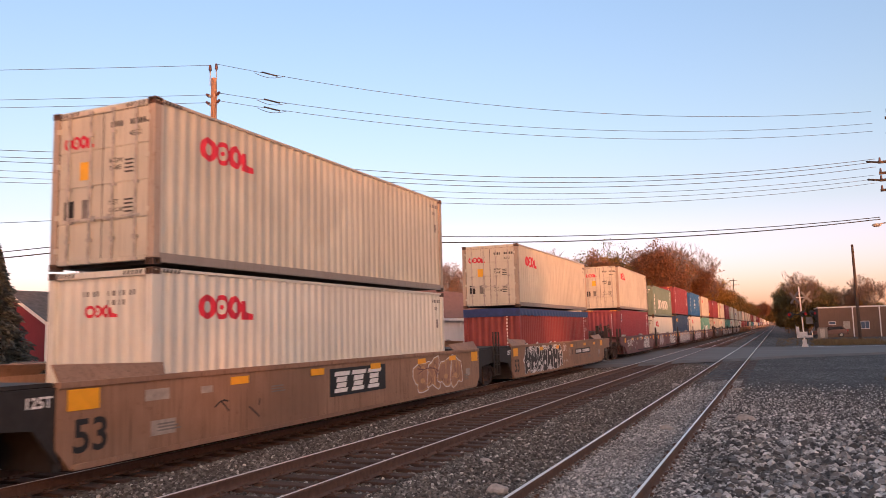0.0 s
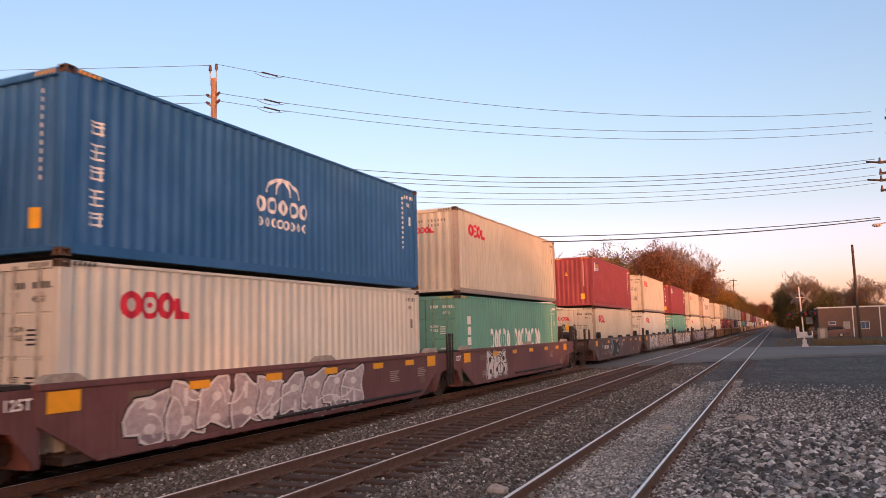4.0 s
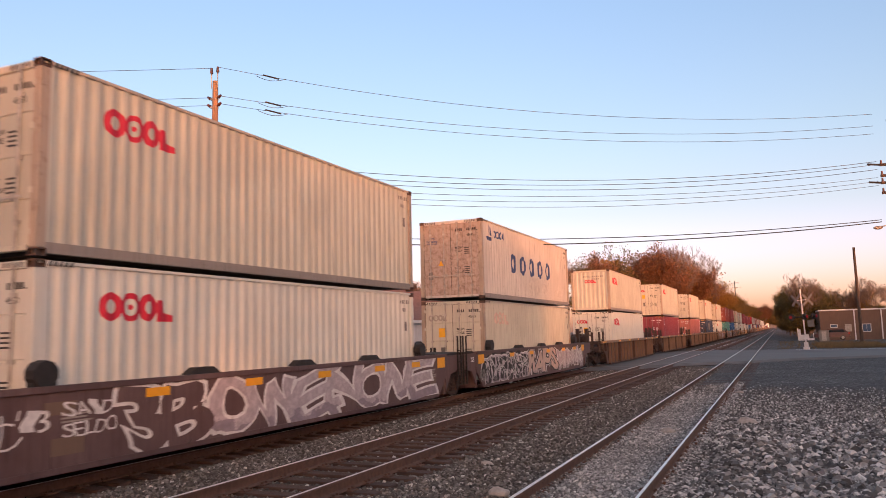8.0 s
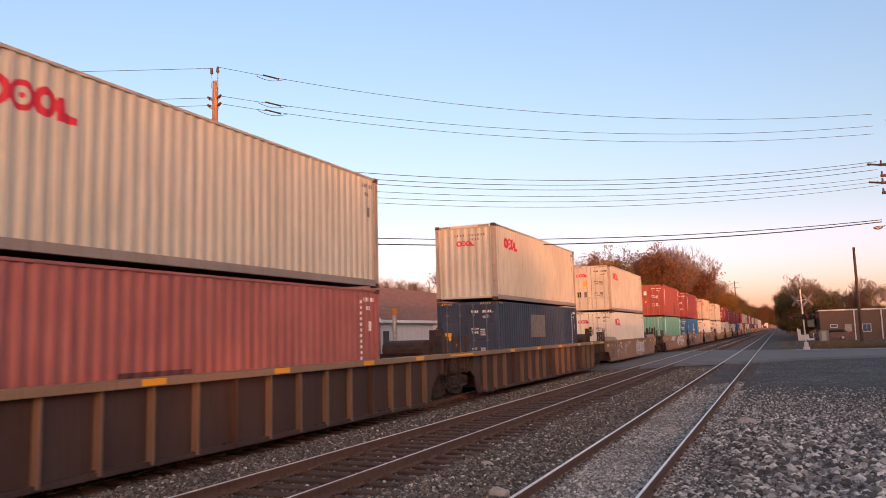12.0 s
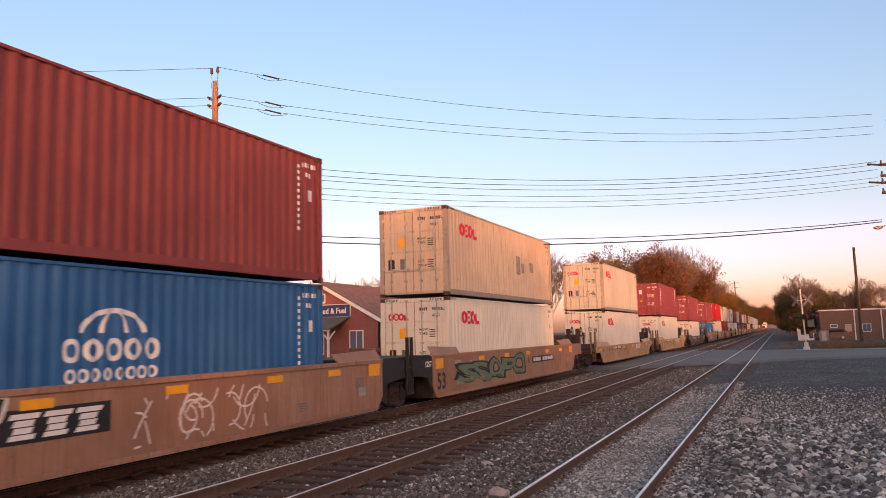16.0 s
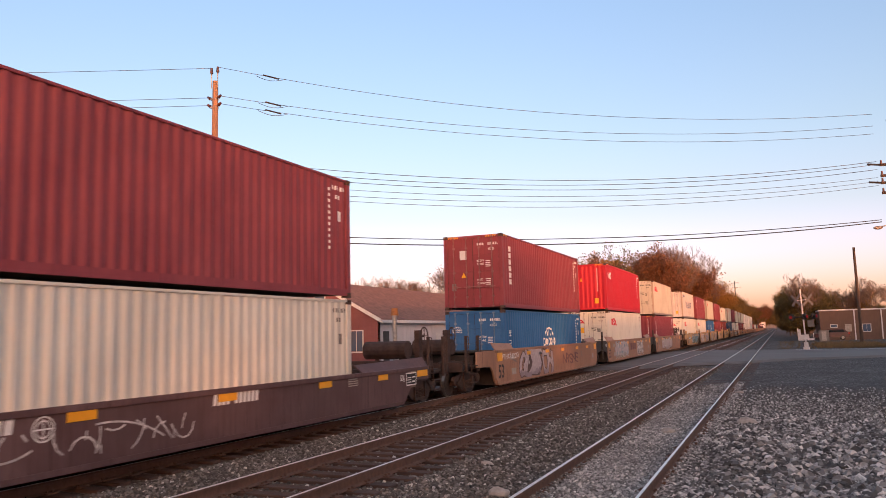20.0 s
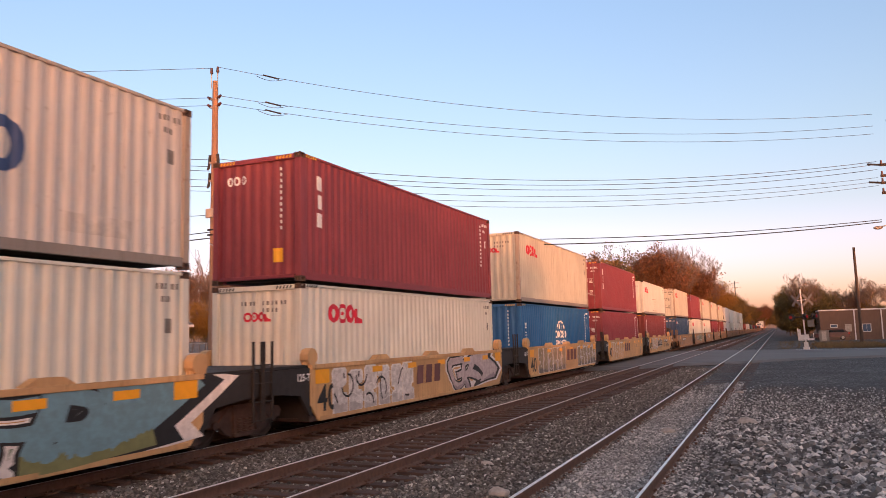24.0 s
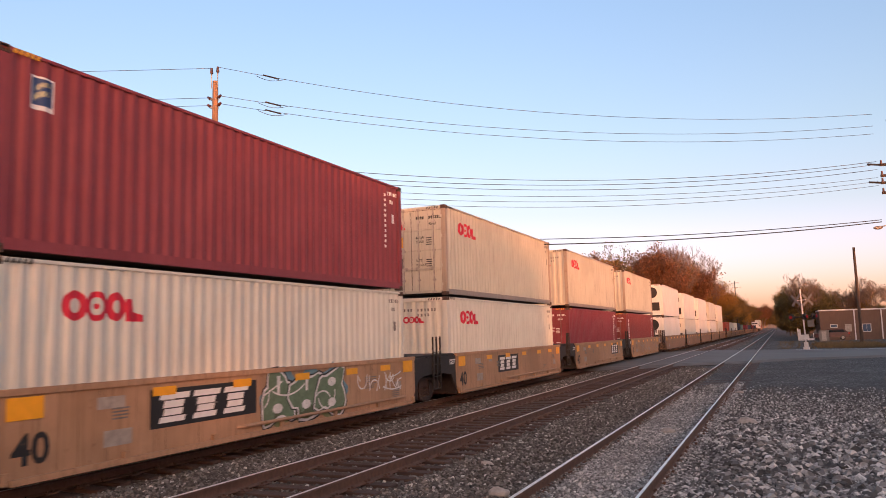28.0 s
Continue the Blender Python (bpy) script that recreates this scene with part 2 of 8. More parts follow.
def tubes(*rows, n=8):
    bm = bmesh.new()
    for r in rows:
        tube(bm, *r, n=n)
    return bm


def extrude_yz(bm, outline, x0, x1):
    """A plate: an outline in (y, z) given thickness from x0 to x1."""
    a = [bm.verts.new((x0, y, z)) for y, z in outline]
    b = [bm.verts.new((x1, y, z)) for y, z in outline]
    bm.faces.new(a[::-1])
    bm.faces.new(b)
    n = len(outline)
    for i in range(n):
        bm.faces.new((a[i], a[(i + 1) % n], b[(i + 1) % n], b[i]))
    bmesh.ops.recalc_face_normals(bm, faces=bm.faces)
    return bm


def flat(polys):
    """Flat shapes in the (u, v) plane; each is a list of outlines' points."""
    bm = bmesh.new()
    for pl in polys:
        bm.faces.new([bm.verts.new((0, u, v)) for u, v in pl])
    return bm


def ring_poly(cx, cy, rx, ry, wx, wy, n=18, a0=0.0, a1=math.tau):
    """A band round a centre, as quads."""
    out = []
    for k in range(n):
        t0, t1 = a0 + (a1 - a0) * k / n, a0 + (a1 - a0) * (k + 1) / n
        out.append([(cx + (rx - d * wx) * math.cos(t), cy + (ry - d * wy) * math.sin(t)) for t, d in ((t0, 0), (t1, 0), (t1, 1), (t0, 1))])
    return out


def rect(u0, u1, v0, v1):
    return [(u0, v0), (u1, v0), (u1, v1), (u0, v1)]


def slant(u0, u1, v0, v1, s):
    return [(u0, v0), (u1, v0), (u1 + s, v1), (u0 + s, v1)]


def text_bm(words, size, fat=0.0, shear=0.0, spacing=1.0):
    """Lettering in the (u, v) plane from the built-in font."""
    cu = bpy.data.curves.new("lettering", 'FONT')
    cu.body, cu.size, cu.offset, cu.shear, cu.space_character = words, size, fat, shear, spacing
    cu.resolution_u = 3
    ob = bpy.data.objects.new("lettering", cu)
    me = bpy.data.meshes.new_from_object(ob)
    bm = bmesh.new()
    bm.from_mesh(me)
    for v in bm.verts:
        v.co = Vector((0, v.co.x, v.co.y))
    bpy.data.objects.remove(ob)
    bpy.data.meshes.remove(me)
    return bm


def moved(bm, dx=0.0, dy=0.0, dz=0.0, turn=None):
    for v in bm.verts:
        if turn:
            v.co = turn @ v.co
        v.co += Vector((dx, dy, dz))
    return bm


# ---- shipping containers ----
LEN, HALF_W, PITCH, DEPTH = 12.192, 1.219, 0.278, 0.036
Y_A, Y_B = -LEN / 2 + 0.17, LEN / 2 - 0.17
SIDE_X = 1.203


def wave(y):
    """How far a side wall is set in at y along it."""
    t = ((y - Y_A) % PITCH) / PITCH
    if t < 0.26:
        return 0.0
    if t < 0.50:
        return DEPTH * (t - 0.26) / 0.24
    if t < 0.76:
        return DEPTH
    return DEPTH * (1 - (t - 0.76) / 0.24)


def breaks(lo, hi):
    out, k = [], math.floor((lo - Y_A) / PITCH)
    while Y_A + k * PITCH < hi:
        for f in (0.0, 0.26, 0.50, 0.76):
            y = Y_A + (k + f) * PITCH
            if lo < y < hi:
                out.append(y)
        k += 1
    return out


def wall_sheet(z0, z1, lo, hi, across):
    """Corrugated sheet: across False gives a side (at +x), True an end (facing -y)."""
    bm = bmesh.new()
    ys = [lo] + breaks(lo, hi) + [hi]
    prev = None
    for y in ys:
        d = wave(y)
        co = [(y, -LEN / 2 + 0.05 + d, z) for z in (z0, z1)] if across else [(SIDE_X - d, y, z) for z in (z0, z1)]
        cur = [bm.verts.new(c) for c in co]
        if prev:
            bm.faces.new((prev[0], cur[0], cur[1], prev[1]))
        prev = cur
    return bm


def on_side(bm, y0, z0, proud=0.004):
    """Lay flat shapes on the corrugated side, starting at y0, z0."""
    moved(bm, 0, y0, z0)
    lo, hi = min(v.co.y for v in bm.verts), max(v.co.y for v in bm.verts)
    for y in breaks(lo, hi):
        bmesh.ops.bisect_plane(bm, geom=bm.verts[:] + bm.edges[:] + bm.faces[:], plane_co=(0, y, 0), plane_no=(0, 1, 0))
    for v in bm.verts:
        v.co.x = SIDE_X - wave(v.co.y) + proud
    return bm


def on_end(bm, u0, z0, wavy, proud=0.004):
    """Lay flat shapes on the end that faces -y; u runs along x."""
    for v in bm.verts:
        v.co = Vector((v.co.y + u0, 0, v.co.z + z0))
    if wavy:
        lo, hi = min(v.co.x for v in bm.verts), max(v.co.x for v in bm.verts)
        for y in breaks(lo, hi):
            bmesh.ops.bisect_plane(bm, geom=bm.verts[:] + bm.edges[:] + bm.faces[:], plane_co=(y, 0, 0), plane_no=(1, 0, 0))
        for v in bm.verts:
            v.co.y = -LEN / 2 + 0.05 + wave(v.co.x) - proud
    else:
        for v in bm.verts:
            v.co.y = -LEN / 2 + 0.035 - proud
    return bm


def logo_rings(w, h):
    """An emblem of three rings and a block, in a row."""
    s = w / 1.52
    out = ring_poly(0.22 * s, h / 2, 0.22 * s, h / 2, 0.115 * s, h * 0.25)
    out += ring_poly(0.62 * s, h / 2, 0.22 * s, h / 2, 0.10 * s, h * 0.20)
    out += [[(0.62 * s + 0.05 * s * math.cos(a), h / 2 + 0.05 * s * math.sin(a)) for a in (0, 1.26, 2.5, 3.8, 5.0)]]
    out += ring_poly(1.00 * s, h / 2, 0.20 * s, h / 2, 0.12 * s, h * 0.27)
    out += [[(1.19 * s, 0), (1.54 * s, 0), (1.54 * s, 0.22 * h), (1.36 * s, 0.34 * h), (1.30 * s, 0.78 * h), (1.19 * s, 0.78 * h)]]
    return out


def mark_column(n, w, h, gap):
    """A column of n short blocks, read downwards."""
    return [rect(0.1 * w * (k % 2), w, -k * (h + gap) - h, -k * (h + gap)) for k in range(n)]


def glyph_column(n, w, gap):
    """A column of square marks built of crossing bars, read downwards."""
    out = []
    for k in range(n):
        v = -k * (w + gap) - w
        out += [rect(0, w, v + f * w, v + (f + 0.13) * w) for f in ((0.0, 0.44, 0.86) if k % 2 else (0.2, 0.62, 0.87))]
        out += [rect(f * w, (f + 0.13) * w, v + 0.13 * w, v + 0.86 * w) for f in ((0.44,) if k % 2 else (0.1, 0.75))]
    return out


def mark_row(n, w, h, gap, skip=()):
    out = []
    for k in range(n):
        if k in skip:
            continue
        u = k * (w + gap)
        out += ring_poly(u + w / 2, h / 2, w * (0.5 if k % 2 else 0.46), h / 2, w * 0.27, h * 0.22, 14)
    return out


def dome_badge(w):
    """A half globe over a row of blocks, over a second finer row."""
    out = ring_poly(w / 2, w * 0.37, w * 0.34, w * 0.21, w * 0.045, w * 0.04, 16, 0.06, math.pi - 0.06)
    out += ring_poly(w / 2, w * 0.37, w * 0.15, w * 0.20, w * 0.04, w * 0.03, 12, 0.06, math.pi - 0.06)
    out += [[(u, v + w * 0.155) for u, v in q] for q in mark_row(5, w * 0.185, w * 0.185, w * 0.018)]
    out += [[(u + w * 0.04, v) for u, v in q] for q in mark_row(8, w * 0.10, w * 0.11, w * 0.018)]
    return out


# side and end markings: name -> rows of (material, key, maker, y from the near end, z above the base)
SIDE = {
    "oocl": [(RED, "rings", lambda: flat(logo_rings(1.52, 0.46)), 1.17, 2.02)],
    "oocl_faint": [(PINKP, "rings", lambda: flat(logo_rings(1.52, 0.46)), 1.17, 2.02)],
    "cosco": [(BLUEM, "wide_row", lambda: flat(mark_row(5, 0.78, 0.80, 0.46)), 3.2, 1.10),
              (BLUEM, "sail", lambda: flat([[(0, 0), (0.55, 0), (0.45, -0.14), (0.1, -0.14)], [(0.2, 0.05), (0.32, 0.05), (0.32, 0.5)], [(0.36, 0.05), (0.5, 0.05), (0.36, 0.4)]]), 0.6, 2.30),
              (BLUEM, "small_row", lambda: flat(mark_row(4, 0.26, 0.3, 0.07)), 1.35, 2.3)],
    "cosco_blue": [(WHITEM, "dome", lambda: flat(dome_badge(1.95)), 5.25, 1.10), (WHITEM, "glyphs", lambda: flat(glyph_column(5, 0.27, 0.10)), 0.66, 2.10)],
    "cosco_round": [(WHITEM, "dome_small", lambda: flat(dome_badge(1.9)), 4.6, 1.0), (WHITEM, "glyphs", lambda: flat(glyph_column(5, 0.26, 0.10)), 0.5, 2.15)],
    "china": [(WHITEM, "long_row", lambda: flat(mark_row(14, 0.36, 0.86, 0.10, (5,))), 3.0, 0.92), (WHITEM, "column_five", lambda: flat(mark_column(5, 0.40, 0.27, 0.08)), 0.75, 2.2)],
    "triton": [(WHITEM, "column_letters", lambda: flat(mark_column(6, 0.24, 0.2, 0.06)), 0.83, 2.46)],
    "tex": [(WHITEM, "column_three", lambda: flat(mark_column(3, 0.24, 0.33, 0.1)), 0.70, 2.46)],
    "seaco": [(YELLOWM, "row_five", lambda: flat(mark_row(5, 0.27, 0.3, 0.03)), 0.5, 2.2)],
    "seco": [(WHITEM, "row_seven", lambda: flat(mark_row(7, 0.2, 0.3, 0.02)), 0.45, 2.2), (RED, "row_two", lambda: flat(mark_row(2, 0.2, 0.3, 0.02)), 0.45, 2.205)],
    "flag": [(WHITEM, "flag_edge", lambda: flat([rect(0, 0.40, 0, 0.50)]), 0.53, 2.10), (BLUEM, "flag_field", lambda: flat([rect(0.03, 0.37, 0.07, 0.47)]), 0.53, 2.1),
             (PALEYELLOW, "flag_bars", lambda: flat([[(0.07, 0.13), (0.19, 0.21), (0.33, 0.23), (0.31, 0.31), (0.17, 0.29), (0.07, 0.20)], [(0.10, 0.27), (0.21, 0.35), (0.34, 0.37), (0.33, 0.44), (0.19, 0.42), (0.10, 0.34)]]), 0.53, 2.1)],
    "beacon": [(BLUEM, "board", lambda: flat([rect(0, 1.15, 0, 0.52)]), 0.62, 2.08), (WHITEM, "board_marks", lambda: flat([slant(-0.02, 0.14, 0.0, 0.5, 0.0)] + [[(u + 0.28, v + 0.06) for u, v in q] for q in mark_row(6, 0.12, 0.16, 0.02)]), 0.62, 2.08),
               (YELLOWM, "board_beams", lambda: flat([rect(0.35, 1.12, 0.27 + k * 0.06, 0.30 + k * 0.06) for k in range(3)]), 0.62, 2.08)],
    "flor": [(WHITEM, "strip", lambda: flat([rect(0, 0.17, -1.9, 0), rect(0.24, 0.42, -1.9, 0)]), 0.5, 2.55), (BLACKM, "strip_marks", lambda: flat(mark_column(6, 0.14, 0.18, 0.12)), 0.52, 2.5)],
    "dong": [(WHITEM, "strip_one", lambda: flat([rect(0, 0.34, -2.0, 0)]), 0.4, 2.6), (BLUEM, "strip_one_marks", lambda: flat(mark_column(7, 0.24, 0.16, 0.1)), 0.45, 2.5)],
    "cai": [(WHITEM, "three_blocks", lambda: flat(mark_row(3, 0.30, 0.46, 0.03)), 0.68, 1.98)],
    "navy_panel": [(GREYM, "panel", lambda: flat([rect(0, 2.1, 0, 0.95)]), 4.3, 1.5), (YELLOWM, "edge_strip", lambda: flat([rect(0, 0.09, 0, 2.2)]), 0.25, 0.35)],
    "none": [],
}
OLDPAINT = plain("patch_of_old_paint", (0.30, 0.27, 0.25), 0.7, vary=0.4, scale=4)
DARKPATCH = plain("dark_repair_patch", (0.115, 0.045, 0.05), 0.7, vary=0.4, scale=4)
FRESH = plain("pale_repair_patch", (0.60, 0.56, 0.52), 0.6, vary=0.3, scale=4)
SIDE["triton_patched"] = SIDE["triton"] + [(DARKPATCH, "patch_tall", lambda: flat([rect(0, 0.62, 0, 1.25), rect(0.62, 1.3, 0.55, 0.62)]), 7.45, 0.2)]
SIDE["patched"] = [(DARKPATCH, "patch_low", lambda: flat([rect(0, 1.65, 0, 0.9)]), 3.6, 0.3)]
SIDE["oocl_patched"] = SIDE["oocl"] + [(OLDPAINT, "patch_pair", lambda: flat([rect(0, 0.55, 0, 0.75), rect(0.75, 1.1, 0.1, 0.5), rect(1.9, 2.3, 0.2, 0.6)]), 7.1, 1.1)]
SIDE["oocl_hatch"] = SIDE["oocl"] + [(POSTM, "hatch_lines", lambda: flat([rect(0, 2.1, 0, 0.05), rect(0, 2.1, 0.95, 1.0), rect(0, 0.05, 0.05, 0.95), rect(2.05, 2.1, 0.05, 0.95), rect(1.05, 1.08, 0.05, 0.95)]), 4.7, 0.62)]
SIDE["cosco"] = SIDE["cosco"] + [(FRESH, "patch_row", lambda: flat([rect(0, 1.6, 0, 0.8), rect(1.75, 2.8, 0.15, 0.6), rect(3.9, 5.2, 0.1, 0.4)]), 5.7, 0.3)]


def container(spec, h, y_far, z, near_enough=True):
    """One shipping container, its far end at y_far, its base at height z."""
    colour, logo, end = spec[:3]
    opts = spec[3] if len(spec) > 3 else ""
    kinds = {"oocl": "cream", "oocl_clean": "pale cream", "oocl_rust": "rust-stained cream", "cosco_white": "weathered grey-white", "maroon": "maroon", "brownred": "brown-red", "orangered": "orange-red", "brick": "brick-red", "salmon": "faded salmon-red",
             "red": "bright red", "blue": "blue", "navy": "navy", "deepblue": "dark blue", "green": "grey-green", "teal": "teal", "seagreen": "sea-green", "white": "white"}
    reefer = end == "reefer"
    text = "%s corrugated steel shipping container with %s" % (kinds[colour], {"door": "locking-bar doors", "plain": "a corrugated end wall", "reefer": "an end refrigeration unit"}[end])
    if "tarp" in opts:
        text = "maroon open-top shipping container under a blue tarpaulin"
    c = thing("shipping_container", text, "shipping container", "containers on the train")
    p, hw = PAINT[colour], HALF_W
    hk = round(h, 2)
    if reefer:
        side = mesh_from(("side_smooth", hk), lambda: boxes((1.18, 1.205, Y_A, Y_B, 0.16, h - 0.1)))
    else:
        side = mesh_from(("side_panel", hk), lambda: wall_sheet(0.16, h - 0.06, Y_A, Y_B, False))
    for turn in (0, 180):
        place("side_panel", side, p, c, m=pose(0, 0, 0, 0, 0, turn))
    if "tarp" in opts:
        part("tarpaulin", tarpaulin(h), TARP, c, "blue tarpaulin laced over the top")
    else:
        place("roof", mesh_from(("roof", hk), lambda: boxes((-1.17, 1.17, -LEN / 2 + 0.1, LEN / 2 - 0.1, h - 0.05, h - 0.02))), p, c)
    place("floor", mesh_from("floor", lambda: boxes((-1.05, 1.05, -LEN / 2 + 0.3, LEN / 2 - 0.3, 0.05, 0.14))), STEEL_DARK, c)
    top = mesh_from(("top_rail", hk), lambda: boxes((hw - 0.06, hw, -LEN / 2 + 0.17, LEN / 2 - 0.17, h - 0.066, h - 0.012), bevel=0.006))
    low = mesh_from("bottom_rail", lambda: boxes((hw - 0.05, hw - 0.004, -LEN / 2 + 0.17, LEN / 2 - 0.17, 0.045, 0.205), (hw - 0.16, hw - 0.05, -LEN / 2 + 0.17, LEN / 2 - 0.17, 0.05, 0.07)))
    for turn in (0, 180):
        place("top_rail", top, RAILM if colour in ("oocl", "oocl_rust", "cosco_white") else p, c, m=pose(0, 0, 0, 0, 0, turn))
        place("bottom_rail", low, SILLM if colour in ("oocl", "oocl_clean", "oocl_rust", "cosco_white") else p, c, m=pose(0, 0, 0, 0, 0, turn))
    post = mesh_from(("corner_post", hk), lambda: boxes((hw - 0.15, hw, -LEN / 2, -LEN / 2 + 0.17, 0.118, h - 0.118), bevel=0.012))
    cast = mesh_from("corner_casting", corner_casting)
    for sx in (1, -1):
        for sy in (1, -1):
            m = pose(0, 0, 0) @ Matrix.Diagonal((sx, sy, 1, 1))
            place("corner_post", post, POSTM if colour in ("oocl", "oocl_rust", "cosco_white") else p, c, m=m)
            for zz in (0, h - 0.118) if near_enough else ():
                place("corner_casting", cast, CASTM, c, m=pose(0, 0, zz) @ m)
    head = mesh_from(("end_header", hk), lambda: boxes((-hw + 0.18, hw - 0.18, -LEN / 2 + 0.01, -LEN / 2 + 0.10, h - 0.13, h - 0.015), bevel=0.008))
    foot = mesh_from("end_sill", lambda: boxes((-hw + 0.18, hw - 0.18, -LEN / 2 + 0.01, -LEN / 2 + 0.12, 0.085, 0.165), bevel=0.006))
    for turn in (0, 180):
        place("end_header", head, p, c, m=pose(0, 0, 0, 0, 0, turn))
        place("end_sill", foot, p, c, m=pose(0, 0, 0, 0, 0, turn))
    end_sheet = mesh_from(("end_wall", hk), lambda: wall_sheet(0.16, h - 0.12, -hw + 0.14, hw - 0.14, True))
    place("end_wall", end_sheet, p, c, m=pose(0, 0, 0, 0, 0, 180))
    if end == "plain":
        place("end_wall", end_sheet, p, c)
    elif end == "reefer":
        reefer_end(c, p, h)
    else:
        door_end(c, PAINT["rusty_white"] if colour == "cosco_white" else p, h, hk, near_enough, colour)
    if near_enough:
        markings(c, colour, logo, end, h, opts)
    c.matrix_basis = pose(0, y_far - LEN / 2, z)
    return c


def tarpaulin(h):
    bm = bmesh.new()
    rng = random.Random(5)
    prev = None
    n = 48
    for k in range(n + 1):
        y = -LEN / 2 + 0.03 + (LEN - 0.06) * k / n
        drop = 0.30 + 0.012 * math.sin(k * 1.7) + rng.uniform(-0.008, 0.008)
        ring = [bm.verts.new(co) for co in ((-1.226, y, h - drop), (-1.224, y, h - 0.02), (-0.6, y, h + 0.01), (0, y, h + 0.012), (0.6, y, h + 0.01), (1.224, y, h - 0.02), (1.228 + 0.022 * (k % 2), y, h - drop))]
        if prev:
            for i in range(6):
                bm.faces.new((prev[i], ring[i], ring[i + 1], prev[i + 1]))
        else:
            bm.faces.new(ring)
        prev = ring
    bm.faces.new(prev[::-1])
    bm.faces.new([bm.verts.new(co) for co in ((-1.226, -LEN / 2 - 0.008, h - 0.33), (1.226, -LEN / 2 - 0.008, h - 0.33), (1.226, -LEN / 2 - 0.008, h), (-1.226, -LEN / 2 - 0.008, h))])
    return bm


def corner_casting():
    """A corner block with its two oval openings cut in."""
    bm = bmesh.new()
    hw = HALF_W + 0.004
    x0, x1, y0, y1 = hw - 0.166, hw, -LEN / 2 - 0.004, -LEN / 2 + 0.182
    box(bm, x0, x1, y0, y1, 0, 0.118)
    bm.faces.ensure_lookup_table()
    out = []
    for f in bm.faces[:]:
        n = f.normal if f.normal.length else None
        f.normal_update()
        if f.normal.x > 0.9 or f.normal.y < -0.9:
            out.append(f)
    r = bmesh.ops.inset_individual(bm, faces=out, thickness=0.028)
    bmesh.ops.inset_individual(bm, faces=out, thickness=0.001, depth=-0.06)
    return bm


def door_end(c, p, h, hk, near_enough=True, colour="light"):
    hw = HALF_W
    y = -LEN / 2

    def leaf():
        prof = [(y + 0.075, h - 0.135), (y + 0.075, 0.17), (y + 0.035, 0.17)]
        for k in range(1, 4):
            zz = 0.17 + (h - 0.305) * k / 4
            prof += [(y + 0.035, zz - 0.02), (y + 0.052, zz - 0.012), (y + 0.052, zz + 0.012), (y + 0.035, zz + 0.02)]
        prof.append((y + 0.035, h - 0.135))
        return extrude_yz(bmesh.new(), prof, -1.06, -0.008)
    lf = mesh_from(("door", hk), leaf)
    seal = mesh_from(("door_seal", hk), lambda: boxes((-0.007, 0.007, y + 0.03, y + 0.05, 0.16, h - 0.13), (-1.075, -1.06, y + 0.03, y + 0.05, 0.16, h - 0.13), (-1.07, -0.01, y + 0.03, y + 0.05, h - 0.136, h - 0.128)))
    def locking_bar():
        bm = tubes(((0, y, 0.08), (0, y, h - 0.07), 0.022), n=6)
        for zz in (0.11, 0.5, h * 0.5, h - 0.5, h - 0.1):
            box(bm, -0.05, 0.05, y - 0.014, y + 0.036, zz - 0.03, zz + 0.03)
        box(bm, -0.1, 0.30, y - 0.02, y - 0.004, 0.86, 0.89)
        box(bm, 0.05, 0.12, y - 0.01, y + 0.036, 0.82, 0.93)
        return bm
    rod = mesh_from(("lock_rod", hk), locking_bar)
    hinge = mesh_from(("hinge", hk), lambda: boxes(*[(-1.11, -1.03, y - 0.004, y + 0.03, zz - 0.045, zz + 0.045) for zz in (0.35, 0.95, h - 1.0, h - 0.35)]))
    for side in (1, -1):
        m = Matrix.Diagonal((side, 1, 1, 1))
        d = place("door", lf, p, c, m=m)
        if not near_enough:
            continue
        place("door_seal", seal, STEEL_DARK, d)
        place("hinge", hinge, p, d)
        for off in (-0.80, -0.27):
            place("lock_rod", rod, ROD.get(colour, ROD["light"]), d, m=pose(off, 0, 0))


def reefer_end(c, p, h):
    y = -LEN / 2
    part("end_frame", boxes((-1.06, 1.06, y + 0.05, y + 0.09, 0.16, h - 0.13), (-1.06, -0.98, y + 0.0, y + 0.05, 0.16, h - 0.13), (0.98, 1.06, y + 0.0, y + 0.05, 0.16, h - 0.13)), p, c)
    part("condenser_fan", tubes(((0.25, y + 0.0, h - 0.75), (0.25, y + 0.06, h - 0.75), 0.5), n=20), STEEL_DARK, c, "black condenser fan grille")
    part("machinery_bay", boxes((-0.9, 0.9, y + 0.01, y + 0.055, 0.5, 1.25), (-0.9, -0.45, y + 0.012, y + 0.056, 1.4, 2.3)), STEEL_DARK, c, "dark machinery bay")
    part("control_box", boxes((-0.9, -0.4, y - 0.01, y + 0.05, 0.62, 1.1)), ORANGEM, c)


